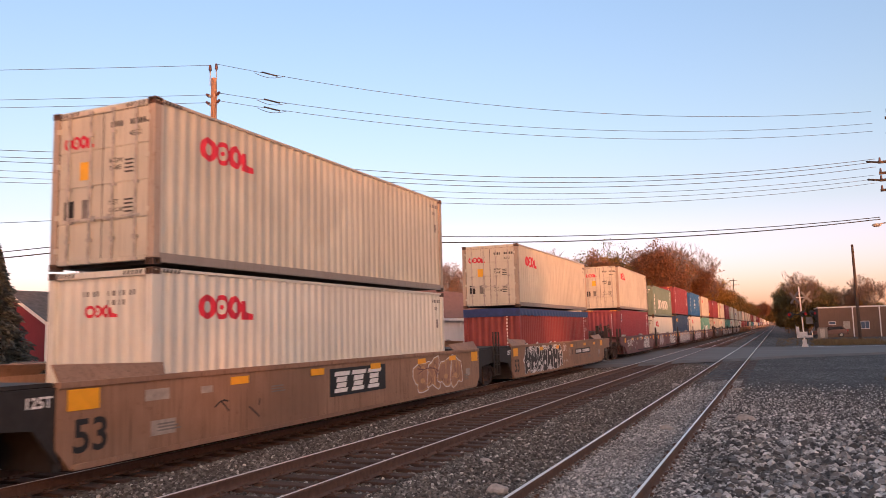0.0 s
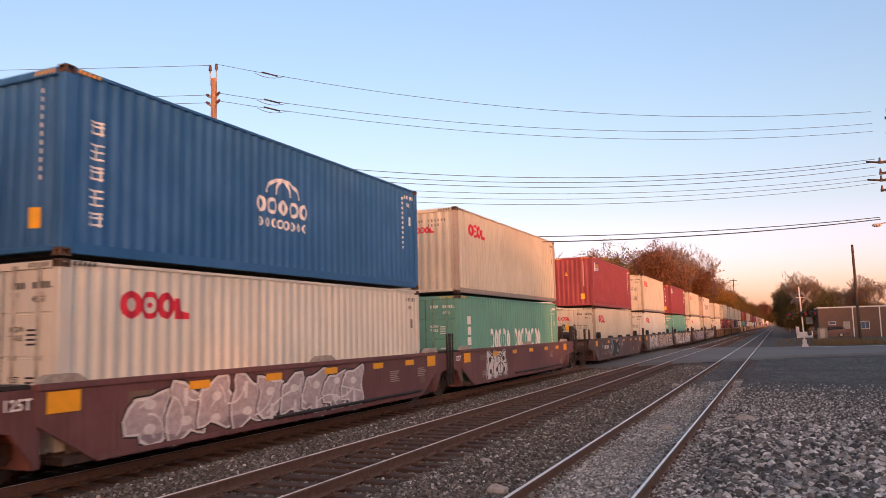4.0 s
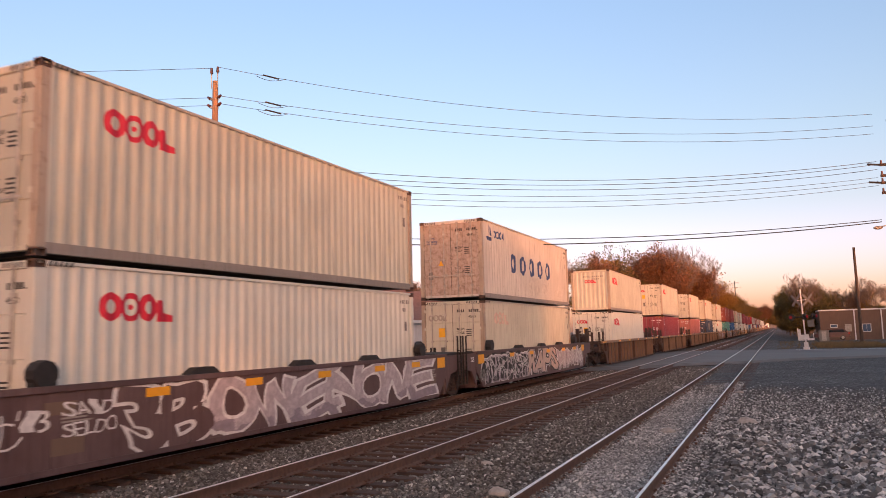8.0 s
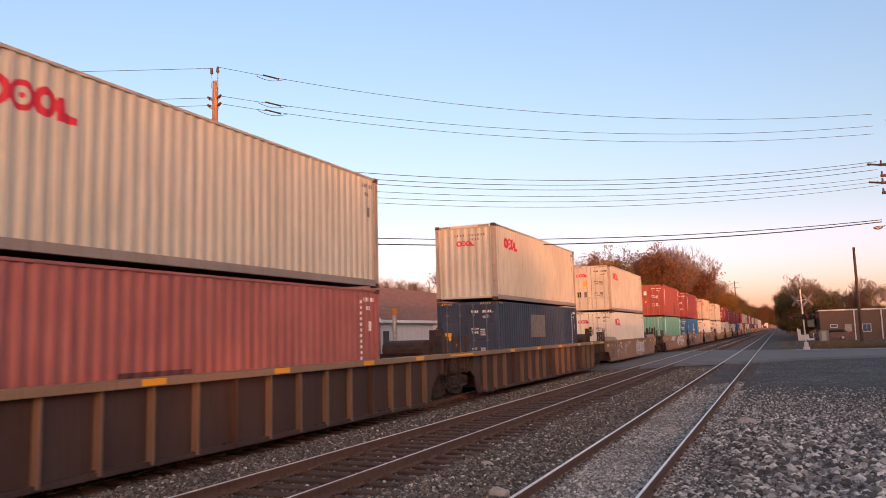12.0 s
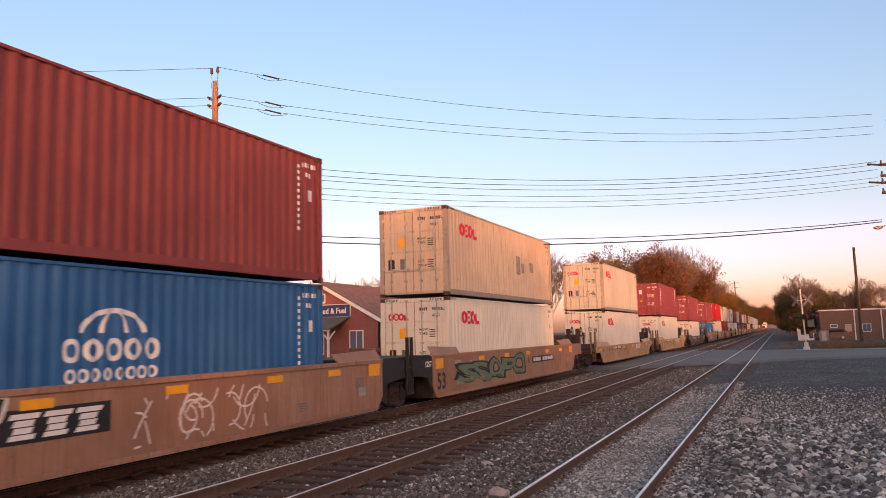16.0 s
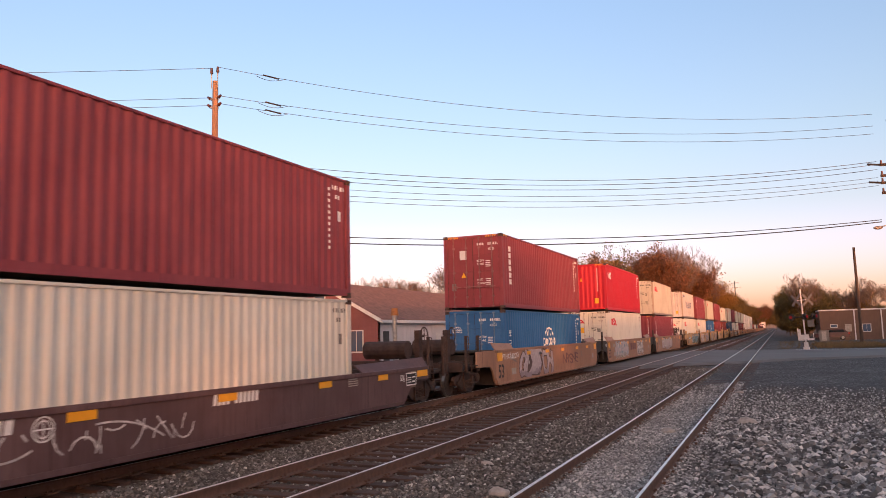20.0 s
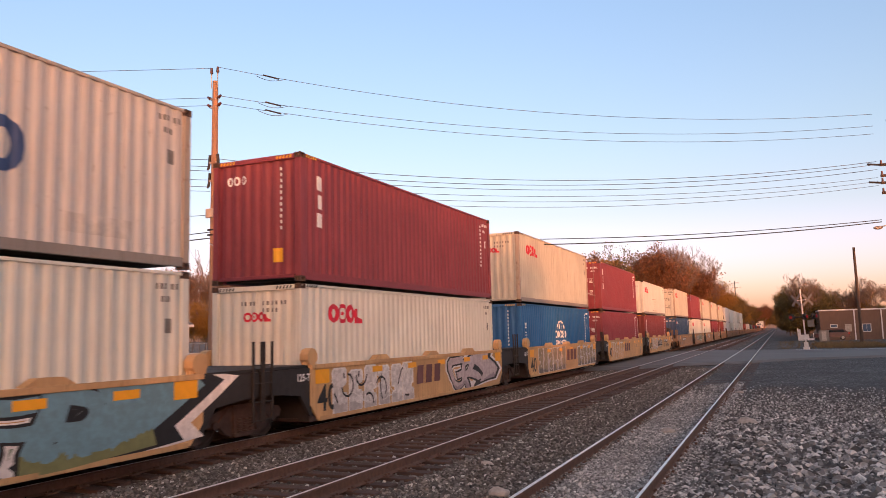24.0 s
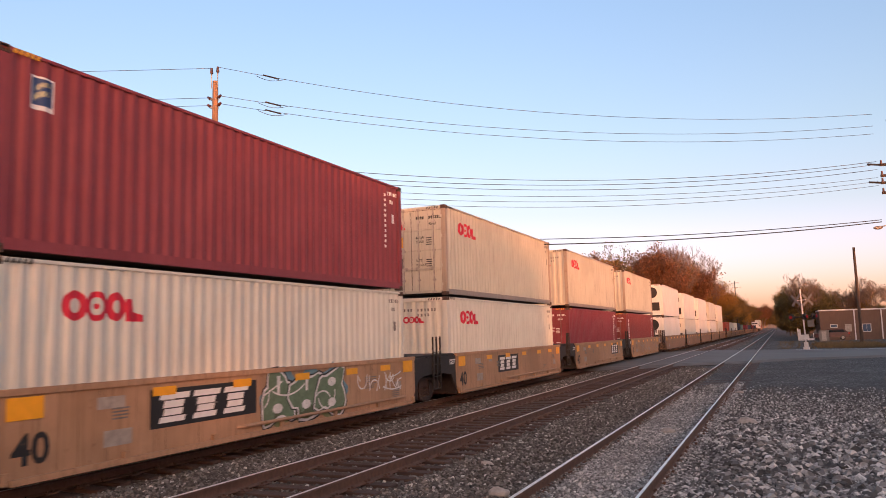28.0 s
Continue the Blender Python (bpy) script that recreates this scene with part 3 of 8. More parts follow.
def markings(c, colour, logo, end, h, opts):
    near = -LEN / 2
    dh = h - 2.896
    for material, key, make, yy, zz in SIDE[logo]:
        place("side_marking", mesh_from(("mark_" + key, logo, round(h, 2)), lambda: on_side(make(), near + yy, zz + dh, 0.006 if "marks" in key or key in ("flag_field", "flag_bars", "board_beams", "row_two") else 0.004)), material, c)
    light = colour in ("oocl", "oocl_clean", "oocl_rust", "cosco_white", "white")
    ink = GREYM if light else WHITEM
    # number bars near the far end of the side
    if end != "reefer":
        place("number_marking", mesh_from(("number_marking", round(h, 2)), lambda: on_side(flat([rect(k * 0.085, k * 0.085 + 0.055, 0, 0.1) for k in (0, 1, 2, 4, 5)] + [rect(0.1 + k * 0.085, 0.155 + k * 0.085, -0.22, -0.12) for k in (0, 1, 2)] + [rect(0.18, 0.36, -0.75, -0.50)]), LEN / 2 - 0.75, h - 0.32)), ink, c)
        if not light:
            place("number_column", mesh_from(("number_column", round(h, 2)), lambda: on_side(flat(mark_column(11, 0.05, 0.075, 0.065)), LEN / 2 - 0.95, h - 0.3)), ink, c)
    # striped height warning at the ends of the top rails
    if h > 2.7:
        def stripes():
            return flat([slant(k * 0.09, k * 0.09 + 0.045, 0.01, 0.08, 0.03) for k in range(5)])
        place("height_marking", mesh_from(("stripe_side", round(h, 2)), lambda: moved(stripes(), HALF_W + 0.003, near + 0.22, h - 0.1)), BLACKM if light else YELLOWM, c)
        for u in (-1.02, 0.55):
            place("height_marking", mesh_from(("stripe_end", u, round(h, 2)), lambda: on_stripe_end(u, h)), BLACKM if light else YELLOWM, c)
    # end markings
    if end == "plain":
        if logo.startswith("oocl"):
            place("end_marking", mesh_from(("end_rings", round(h, 2)), lambda: on_end(flat(logo_rings(0.72, 0.22)), -0.36, h - 0.82, True)), RED, c)
            place("number_marking", mesh_from(("end_numbers", round(h, 2)), lambda: on_end(flat([rect(k * 0.12, k * 0.12 + 0.05, 0, 0.09) for k in (0, 1, 2, 3, 5, 6, 7, 8, 9, 10)] + [rect(0.6 + k * 0.12, 0.65 + k * 0.12, -0.16, -0.07) for k in range(4)]), -0.45, h - 0.45, True)), ink, c)
        else:
            if logo == "seco":
                place("number_marking", mesh_from(("end_row", round(h, 2)), lambda: on_end(flat([rect(k * 0.11, k * 0.11 + 0.06, 0, 0.11) for k in (0, 1, 3, 4, 7, 9, 10, 12, 13, 15, 16)]), -0.75, h - 0.42, True)), ink, c)
            else:
                place("number_column", mesh_from(("end_column", round(h, 2)), lambda: on_end(flat(mark_column(11, 0.05, 0.075, 0.06)), 0.62, h - 0.28, True)), ink, c)
            place("placard", mesh_from(("end_placard", round(h, 2)), lambda: on_end(flat([rect(0, 0.25, 0, 0.32)]), 0.45, 0.45, True)), YELLOWM, c, "yellow safety placard")
            if logo == "tex":
                place("end_marking", mesh_from(("end_tex", round(h, 2)), lambda: on_end(flat(mark_row(3, 0.16, 0.22, 0.04)), -0.85, h - 0.6, True)), WHITEM, c)
            if logo in ("beacon", "cai", "cosco", "cosco_round"):
                place("placard", mesh_from(("end_triangle", round(h, 2)), lambda: on_end(flat([[(0, 0), (0.18, 0), (0.09, 0.22)]]), -0.45, h - 1.05, True)), YELLOWM, c, "yellow warning triangle")
    elif end == "door":
        ink2 = BLACKM if light else WHITEM
        place("number_marking", mesh_from(("door_numbers", round(h, 2)), lambda: on_end(flat([rect(k * 0.075, k * 0.075 + 0.05, 0, 0.1) for k in (0, 1, 2, 3, 6, 7, 8, 9, 10, 11)]), 0.18, h - 0.42, False)), ink2, c)
        place("weight_table", mesh_from(("door_table", round(h, 2)), lambda: on_end(flat([rect(0.36, 0.56, -k * 0.07, -k * 0.07 + 0.03) for k in (0, 1, 2, 3, 10, 11, 12, 13)]), 0.16, h - 1.05, False)), ink2, c)
        place("stencil_text", mesh_from(("door_words", round(h, 2)), lambda: door_words(h)), ink2, c)
        if logo.startswith("oocl"):
            if colour != "oocl_rust":
                place("end_marking", mesh_from(("door_rings", round(h, 2)), lambda: on_end(flat(logo_rings(0.72, 0.24)), -0.95, h - 0.72, False, 0.006)), RED if logo != "oocl_faint" else PALEM, c)
            place("placard", mesh_from(("door_placard", round(h, 2)), lambda: on_end(flat([rect(0, 0.27, 0, 0.33)]), -0.55, h - 1.30, False)), YELLOWM, c, "yellow safety placard")
            place("placard", mesh_from(("door_black", round(h, 2)), lambda: on_end(flat([rect(0, 0.24, 0, 0.34)]), -0.92, h - 2.0, False)), BLACKM, c, "black square panel")
            place("placard", mesh_from(("door_grey", round(h, 2)), lambda: on_end(flat([rect(0, 0.17, 0, 0.34)]), -0.48, h - 2.0, False)), GREYM, c, "grey data plate")
        else:
            place("placard", mesh_from(("door_plate", round(h, 2)), lambda: on_end(flat([rect(0, 0.17, 0, 0.28)]), -0.9, 0.75, False)), GREYM, c, "grey data plate")
            place("placard", mesh_from(("door_triangle", round(h, 2)), lambda: on_end(flat([[(0, 0), (0.2, 0), (0.1, 0.2)]]), -0.5, h - 1.65, False)), YELLOWM, c, "yellow warning triangle")
            if logo in ("flag", "triton", "triton_patched"):
                place("end_marking", mesh_from(("door_badge", logo, round(h, 2)), lambda: on_end(flat([rect(0, 0.30, 0, 0.36)]), -0.55 if logo != "flag" else -0.9, h - 0.95, False)), WHITEM if logo != "flag" else BLUEM, c)
            if logo in ("flag", "navy_panel"):
                place("placard", mesh_from(("door_placard_b", round(h, 2)), lambda: on_end(flat([rect(0, 0.27, 0, 0.30)]), -0.92, h - 1.45, False)), YELLOWM, c, "yellow safety placard")
            if logo in ("cosco", "cosco_blue"):
                place("end_marking", mesh_from(("door_dome", round(h, 2)), lambda: on_end(flat(dome_badge(0.42)), -0.95, h - 0.85, False)), WHITEM if logo == "cosco_blue" else BLUEM, c)


def door_words(h):
    """The code and the captions of the weight table on the right-hand door."""
    out = bmesh.new()
    for word, u, v, size in (("45G1" if h > 2.7 else "42G1", 0.62, h - 0.62, 0.13), ("MGW", 0.16, h - 1.06, 0.12), ("TARE", 0.16, h - 1.19, 0.12), ("NET", 0.16, h - 1.80, 0.12), ("CU.CAP", 0.16, h - 1.93, 0.10)):
        bm = on_end(text_bm(word, size, 0.002), u, v, False)
        me = bpy.data.meshes.new("word")
        bm.to_mesh(me)
        bm.free()
        out.from_mesh(me)
        bpy.data.meshes.remove(me)
    return out


def on_stripe_end(u, h):
    bm = flat([slant(k * 0.09, k * 0.09 + 0.045, 0.01, 0.08, 0.03) for k in range(5)])
    for v in bm.verts:
        v.co = Vector((v.co.y + u, -LEN / 2 + 0.007, v.co.z + h - 0.115))
    return bm


# ---- well cars ----
# half length of the side, bottom, end slope, half spacing of the trucks, paint, own couplers
STYLE = {
    "b53": dict(off=0.08, h=8.2, z0=0.20, slope=0.25, a=9.93, paint="car_brown", num="53"),
    "r53": dict(off=0.18, h=8.2, z0=0.20, slope=0.25, a=9.85, paint="car_redbrown", num="53"),
    "m40": dict(h=6.65, z0=0.28, slope=1.0, a=7.68, paint="car_maroon", num=""),
    "n48": dict(h=7.72, z0=0.24, slope=0.6, a=8.88, paint="car_umber", num="48"),
    "y40": dict(h=6.16, z0=0.24, slope=0.3, a=7.82, paint="car_yellow", num="40"),
    "t40": dict(h=6.16, z0=0.20, slope=0.2, a=7.68, paint="car_buff", num="40"),
    "s53": dict(h=9.9, z0=0.22, slope=0.6, a=10.15, paint="car_brown", num="53"),
    "tan53": dict(h=9.9, z0=0.22, slope=0.6, a=10.15, paint="car_tan", num=""),
    "yel53": dict(h=9.9, z0=0.22, slope=0.6, a=10.15, paint="car_yellow", num=""),
    "drk53": dict(h=9.9, z0=0.22, slope=0.6, a=10.15, paint="car_dark", num=""),
    "rib": dict(h=10.7, z0=0.06, slope=0.3, a=9.95, paint="car_rib", num=""),
    "far": dict(h=7.5, z0=0.24, slope=0.4, a=8.3, paint="car_brown", num=""),
}
ALONE = ("s53", "tan53", "yel53", "drk53", "rib")
LOW = {"tan53": 0.29, "yel53": 0.29, "drk53": 0.29}    # how much lower these sides are
SX = 1.50


def wheel_mesh():
    """A wheel with tread, flange and dished plate, its axle along x."""
    bm = bmesh.new()
    prof = [(0.0, 0.10), (0.05, 0.12), (0.03, 0.30), (0.0, 0.36), (0.0, 0.42), (-0.10, 0.425), (-0.11, 0.455), (-0.14, 0.455), (-0.14, 0.34), (-0.08, 0.29), (-0.08, 0.0)]
    n = 24
    rings = [[bm.verts.new((x, r * math.cos(k * math.tau / n), r * math.sin(k * math.tau / n))) for k in range(n)] for x, r in prof[:-1]]
    for a, b in zip(rings, rings[1:]):
        for k in range(n):
            bm.faces.new((a[k], a[(k + 1) % n], b[(k + 1) % n], b[k]))
    bm.faces.new(rings[0])
    return bm


def truck_frame():
    """One cast side frame: arched top, tension member, pedestals."""
    bm = bmesh.new()
    outline = [(-1.18, 0.52), (-1.10, 0.62), (-0.72, 0.68), (-0.42, 0.76), (0.42, 0.76), (0.72, 0.68), (1.10, 0.62), (1.18, 0.52), (1.12, 0.40), (0.78, 0.40), (0.58, 0.24), (0.36, 0.15), (-0.36, 0.15), (-0.58, 0.24), (-0.78, 0.40), (-1.12, 0.40)]
    extrude_yz(bm, outline, 0.98, 1.08)
    extrude_yz(bm, [(-0.42, 0.76), (0.42, 0.76), (0.40, 0.68), (-0.40, 0.68)], 1.08, 1.14)
    extrude_yz(bm, [(-0.36, 0.15), (0.36, 0.15), (0.40, 0.23), (-0.40, 0.23)], 1.08, 1.14)
    for s in (-1, 1):
        extrude_yz(bm, [(s * 0.42, 0.7), (s * 0.52, 0.72), (s * 0.86, 0.44), (s * 0.80, 0.38)], 1.08, 1.12)
        extrude_yz(bm, [(s * 0.30, 0.7), (s * 0.38, 0.7), (s * 0.38, 0.2), (s * 0.30, 0.2)], 1.08, 1.12)
    return bm


def springs():
    bm = bmesh.new()
    for y in (-0.18, 0.0, 0.18):
        for k in range(6):
            tube(bm, (1.06, y, 0.24 + k * 0.045), (1.06, y, 0.262 + k * 0.045), 0.075, n=10)
    return bm


def far_truck(parent, y):
    """Running gear of the cars that stay in the distance, as one casting."""
    def make():
        bm = truck_frame()
        for s in (-1, 1):
            extrude_yz(bm, [(-1.1, 0.3), (1.1, 0.3), (1.1, 0.66), (-1.1, 0.66)], s * 0.9, s * 1.0)
            for yy in (-0.89, 0.89):
                tube(bm, (s * 0.66, yy, 0.425), (s * 0.80, yy, 0.425), 0.42, n=14)
        box(bm, -0.9, 0.9, -0.2, 0.2, 0.42, 0.66)
        return bm
    place("truck", mesh_from("far_truck", make), GRIME, parent, m=pose(0, y, 0))


def truck(parent, y):
    t = place("truck", mesh_from("truck_bolster", lambda: boxes((-1.0, 1.0, -0.2, 0.2, 0.42, 0.66), bevel=0.03)), GRIME, parent, m=pose(0, y, 0))
    fr = mesh_from("truck_side_frame", truck_frame)
    sp = mesh_from("truck_springs", springs)
    wh = mesh_from("truck_wheel", wheel_mesh)
    if len(wh.materials) == 1:          # the tread is worn bright
        wh.materials.append(WORN)
        for f in wh.polygons:
            if math.hypot(f.center.y, f.center.z) > 0.40 and -0.09 < f.center.x < -0.01:
                f.material_index = 1
    ax = mesh_from("truck_axle", lambda: tubes(((-1.12, 0, 0), (1.12, 0, 0), 0.08)))
    for s in (0, 180):
        place("side_frame", fr, GRIME, t, m=pose(0, 0, 0, 0, 0, s))
        place("spring_nest", sp, GRIME, t, m=pose(0, 0, 0, 0, 0, s))
    for yy in (-0.89, 0.89):
        place("axle", ax, GRIME, t, m=pose(0, yy, 0.425))
        place("wheel", wh, WHEEL, t, m=pose(0.80, yy, 0.425))
        place("wheel", wh, WHEEL, t, m=pose(-0.80, yy, 0.425, 0, 0, 180))


def side_outline(style, s):
    h, z0, sl, top = s["h"], s["z0"], s["slope"], 1.42 - LOW.get(style, 0.0)
    if style == "rib":
        b = 8.75
        return [(-b, z0), (b, z0), (b + 0.25, 0.62), (b + 0.6, 0.80), (h, 0.84), (h, top), (-h, top), (-h, 0.84), (-b - 0.6, 0.80), (-b - 0.25, 0.62)]
    if style in ALONE:
        b = 8.35
        return [(-b, z0), (b, z0), (b + sl, 0.78), (h, 0.78), (h, top), (-h, top), (-h, 0.78), (-b - sl, 0.78)]
    return [(-h + sl, z0), (h - sl, z0), (h, z0 + min(0.5, sl * 0.8) + 0.1), (h, top), (-h, top), (-h, z0 + min(0.5, sl * 0.8) + 0.1)]


def side_mesh(style, s):
    bm = bmesh.new()
    inset = 0.10 if style == "rib" else 0.0
    extrude_yz(bm, side_outline(style, s), SX - 0.06 - inset, SX - inset)
    return bm


def end_box(style, s):
    """The platform over the truck at the near end, in the car's space."""
    h, a = s["h"], s["a"]
    bm = bmesh.new()
    if style in ALONE:
        e = a + 1.28
        box(bm, -1.30, 1.30, -e, -8.4, 0.86, 1.00, bevel=0.01)
        box(bm, -0.35, 0.35, -e, -8.4, 0.66, 0.90)
        box(bm, -1.46, 1.46, -e, -e + 0.16, 0.82, 1.12, bevel=0.01)
        box(bm, -1.44, 1.44, -8.5, -8.36, 0.25, 1.40 - LOW.get(style, 0.0))
        for x in (-0.9, 0.9):
            box(bm, x - 0.1, x + 0.1, -e + 0.1, -8.4, 0.98, 1.22)
        box(bm, -1.2, 1.2, -9.4, -9.2, 1.0, 1.3)
        box(bm, 0.5, 1.40, -a - 0.2, -a + 0.7, 0.98, 1.04)
    else:
        box(bm, -1.30, 1.30, -a + 0.03, -h + 0.1, 0.84, 1.30, bevel=0.015)
        box(bm, -0.4, 0.4, -a - 0.15, -h + 0.2, 0.62, 0.9)
        box(bm, -1.44, 1.44, -h, -h + 0.14, z0_of(s), 1.40)
        extrude_yz(bm, [(-h + 0.05, 0.30), (-h + 0.05, 1.36), (-a + 0.08, 1.36), (-a + 0.08, 0.92), (-h - 0.35, 0.80)], SX - 0.10, SX - 0.02)
        extrude_yz(bm, [(-h + 0.05, 0.30), (-h + 0.05, 1.36), (-a + 0.08, 1.36), (-a + 0.08, 0.92), (-h - 0.35, 0.80)], -SX + 0.02, -SX + 0.10)
    return bm


def z0_of(s):
    return s["z0"]


def coaming(style, s):
    """The flared guide plate on top of the side at the near end."""
    h = s["h"]
    bm = bmesh.new()
    y0, y1 = -h + 0.05, -6.02
    d = LOW.get(style, 0.0)
    outline = [(y0, 1.41 - d), (y1 - 0.12, 1.41 - d), (y1, 1.60 - d), (y0, 1.66 - d)]
    a = [bm.verts.new((SX - 0.04, y, z)) for y, z in outline[:2]] + [bm.verts.new((SX - 0.20, y, z)) for y, z in outline[2:]]
    b = [bm.verts.new(v.co + Vector((0.03, 0, 0.012))) for v in a]
    for f in (a[::-1], b):
        bm.faces.new(f)
    for i in range(4):
        bm.faces.new((a[i], a[(i + 1) % 4], b[(i + 1) % 4], b[i]))
    return bm


def guide(y):
    """A pointed container guide on the top of the side."""
    bm = bmesh.new()
    extrude_yz(bm, [(y + 0.20 * math.cos(t), 1.59 + 0.19 * math.sin(t)) for t in [math.tau * (k + 0.5) / 10 for k in range(10)]], SX - 0.22, SX - 0.02)
    box(bm, SX - 0.16, SX - 0.06, y - 0.2, y + 0.2, 1.42, 1.48)
    return bm


def low_guide(y):
    bm = bmesh.new()
    extrude_yz(bm, [(y - 0.42, 1.425), (y + 0.42, 1.425), (y + 0.22, 1.54), (y - 0.22, 1.54)], SX - 0.16, SX + 0.01)
    return bm


def steps_mesh(y):
    """Ladder with two stiles and rungs at a car's corner."""
    bm = bmesh.new()
    for yy in (y - 0.13, y + 0.13):
        box(bm, SX - 0.01, SX + 0.03, yy - 0.02, yy + 0.02, 0.42, 1.95)
    for z in (0.45, 0.8, 1.15, 1.5):
        tube(bm, (SX + 0.02, y - 0.13, z), (SX + 0.02, y + 0.13, z), 0.014, n=6)
    return bm


def post_pair(y):
    bm = bmesh.new()
    box(bm, SX - 0.10, SX - 0.02, y - 0.04, y + 0.04, 0.78, 1.95, bevel=0.008)
    tube(bm, (SX - 0.03, y + 0.17, 1.1), (SX - 0.03, y + 0.17, 1.92), 0.014, n=6)
    tube(bm, (SX - 0.03, y + 0.02, 1.92), (SX - 0.03, y + 0.17, 1.92), 0.014, n=6)
    return bm


def stirrup(y):
    bm = bmesh.new()
    for yy in (y - 0.24, y + 0.24):
        tube(bm, (SX - 0.02, yy, 0.98), (SX - 0.02, yy, 0.42), 0.016, n=6)
    for z in (0.42, 0.70, 0.96):
        box(bm, SX - 0.09, SX + 0.01, y - 0.25, y + 0.25, z - 0.018, z + 0.018)
    for yy in (y - 0.25, y + 0.25):
        box(bm, SX - 0.05, SX - 0.01, yy - 0.02, yy + 0.02, 0.96, 1.12)
    return bm


def brake_wheel(y):
    bm = bmesh.new()
    pts = [Vector((0.9, y + 0.26 * math.cos(k * math.tau / 16), 1.98 + 0.26 * math.sin(k * math.tau / 16))) for k in range(16)]
    for i in range(16):
        tube(bm, pts[i], pts[(i + 1) % 16], 0.02, n=5, cap=False)
    for k in range(0, 16, 4):
        tube(bm, pts[k], (0.9, y, 1.98), 0.014, n=5)
    tube(bm, (0.9, y, 1.98), (0.7, y, 1.98), 0.04)
    box(bm, 0.62, 0.78, y - 0.12, y + 0.12, 1.05, 2.15)
    return bm


def on_car(bm, y, z, proud=0.006):
    return moved(bm, SX + proud, y, z)


def strokes(seed, u1, v1, n, w):
    """Loose sprayed lines: bent bands, as quads."""
    rng = random.Random(seed)
    out = []
    for _ in range(n):
        u, v = rng.uniform(0, u1), rng.uniform(0.1 * v1, 0.9 * v1)
        ang, bend = rng.uniform(0, math.tau), rng.uniform(-1.3, 1.3)
        for _ in range(rng.randint(5, 11)):
            du, dv = 0.13 * math.cos(ang), 0.13 * math.sin(ang)
            nu, nv = -math.sin(ang) * w / 2, math.cos(ang) * w / 2
            q = [(u + nu, v + nv), (u - nu, v - nv), (u + du - nu, v + dv - nv), (u + du + nu, v + dv + nv)]
            if all(0 <= a <= u1 and 0 <= b <= v1 for a, b in q):
                out.append(q)
            u, v, ang = u + du, v + dv, ang + bend * 0.45
    return out or [rect(0, 0.1, 0, 0.05)]


def bubbles(seed, n, w, v1, grow=0.0):
    """A row of swollen, overlapping sprayed shapes."""
    rng = random.Random(seed)
    out = []
    for k in range(n):
        cu, cv, ru, rv = (k + 0.5) * w, v1 / 2 + rng.uniform(-0.05, 0.05), w * rng.uniform(0.46, 0.58), v1 * rng.uniform(0.40, 0.5)
        ph = rng.uniform(0, 6)
        pts = []
        for j in range(20):
            t = j * math.tau / 20
            wob = 1 + 0.20 * math.sin(3 * t + ph) + 0.13 * math.sin(5 * t + 2 * ph)
            e = 0.62
            c_, s_ = math.cos(t), math.sin(t)
            pts.append((cu + (ru * wob + grow) * math.copysign(abs(c_) ** e, c_), cv + (rv * wob + grow) * math.copysign(abs(s_) ** e, s_)))
        out.append(pts)
    return out


def paint_words(car, words, y, z, size, fill, edge, shear=0.0, spacing=0.95):
    """Sprayed letters by hand: each one tilted and swollen a little differently."""
    rough = len(words) > 1
    for name, grow_, lift, ink in (("sprayed_outline", 0.06, 0.008, edge), ("sprayed_fill", 0.014, 0.0125, fill)):
        rng = random.Random(len(words) + ord(words[0]))
        out, u = bmesh.new(), 0.0
        for i, ch in enumerate(words):
            k = rng.uniform(0.86, 1.16) if rough else 1.0
            bm = text_bm(ch, size * k, size * grow_ if rough else 0.004, rng.uniform(-0.25, 0.25) if rough else 0.0) if ch != " " else bmesh.new()
            if not rough or ch != " ":
                width = max(v.co.y for v in bm.verts)
                turn = Matrix.Rotation(rng.uniform(-0.14, 0.14) if rough else 0, 3, 'X')
                moved(bm, 0, 0, 0, turn)
                moved(bm, i * 0.0004, u, rng.uniform(-0.05, 0.05) * size if rough else 0)
                me = bpy.data.meshes.new("letter")
                bm.to_mesh(me)
                out.from_mesh(me)
                bpy.data.meshes.remove(me)
                u += width * 0.98
            else:
                u += size * 0.3
            bm.free()
        part(name, on_car(out, y, z, lift), ink, car)


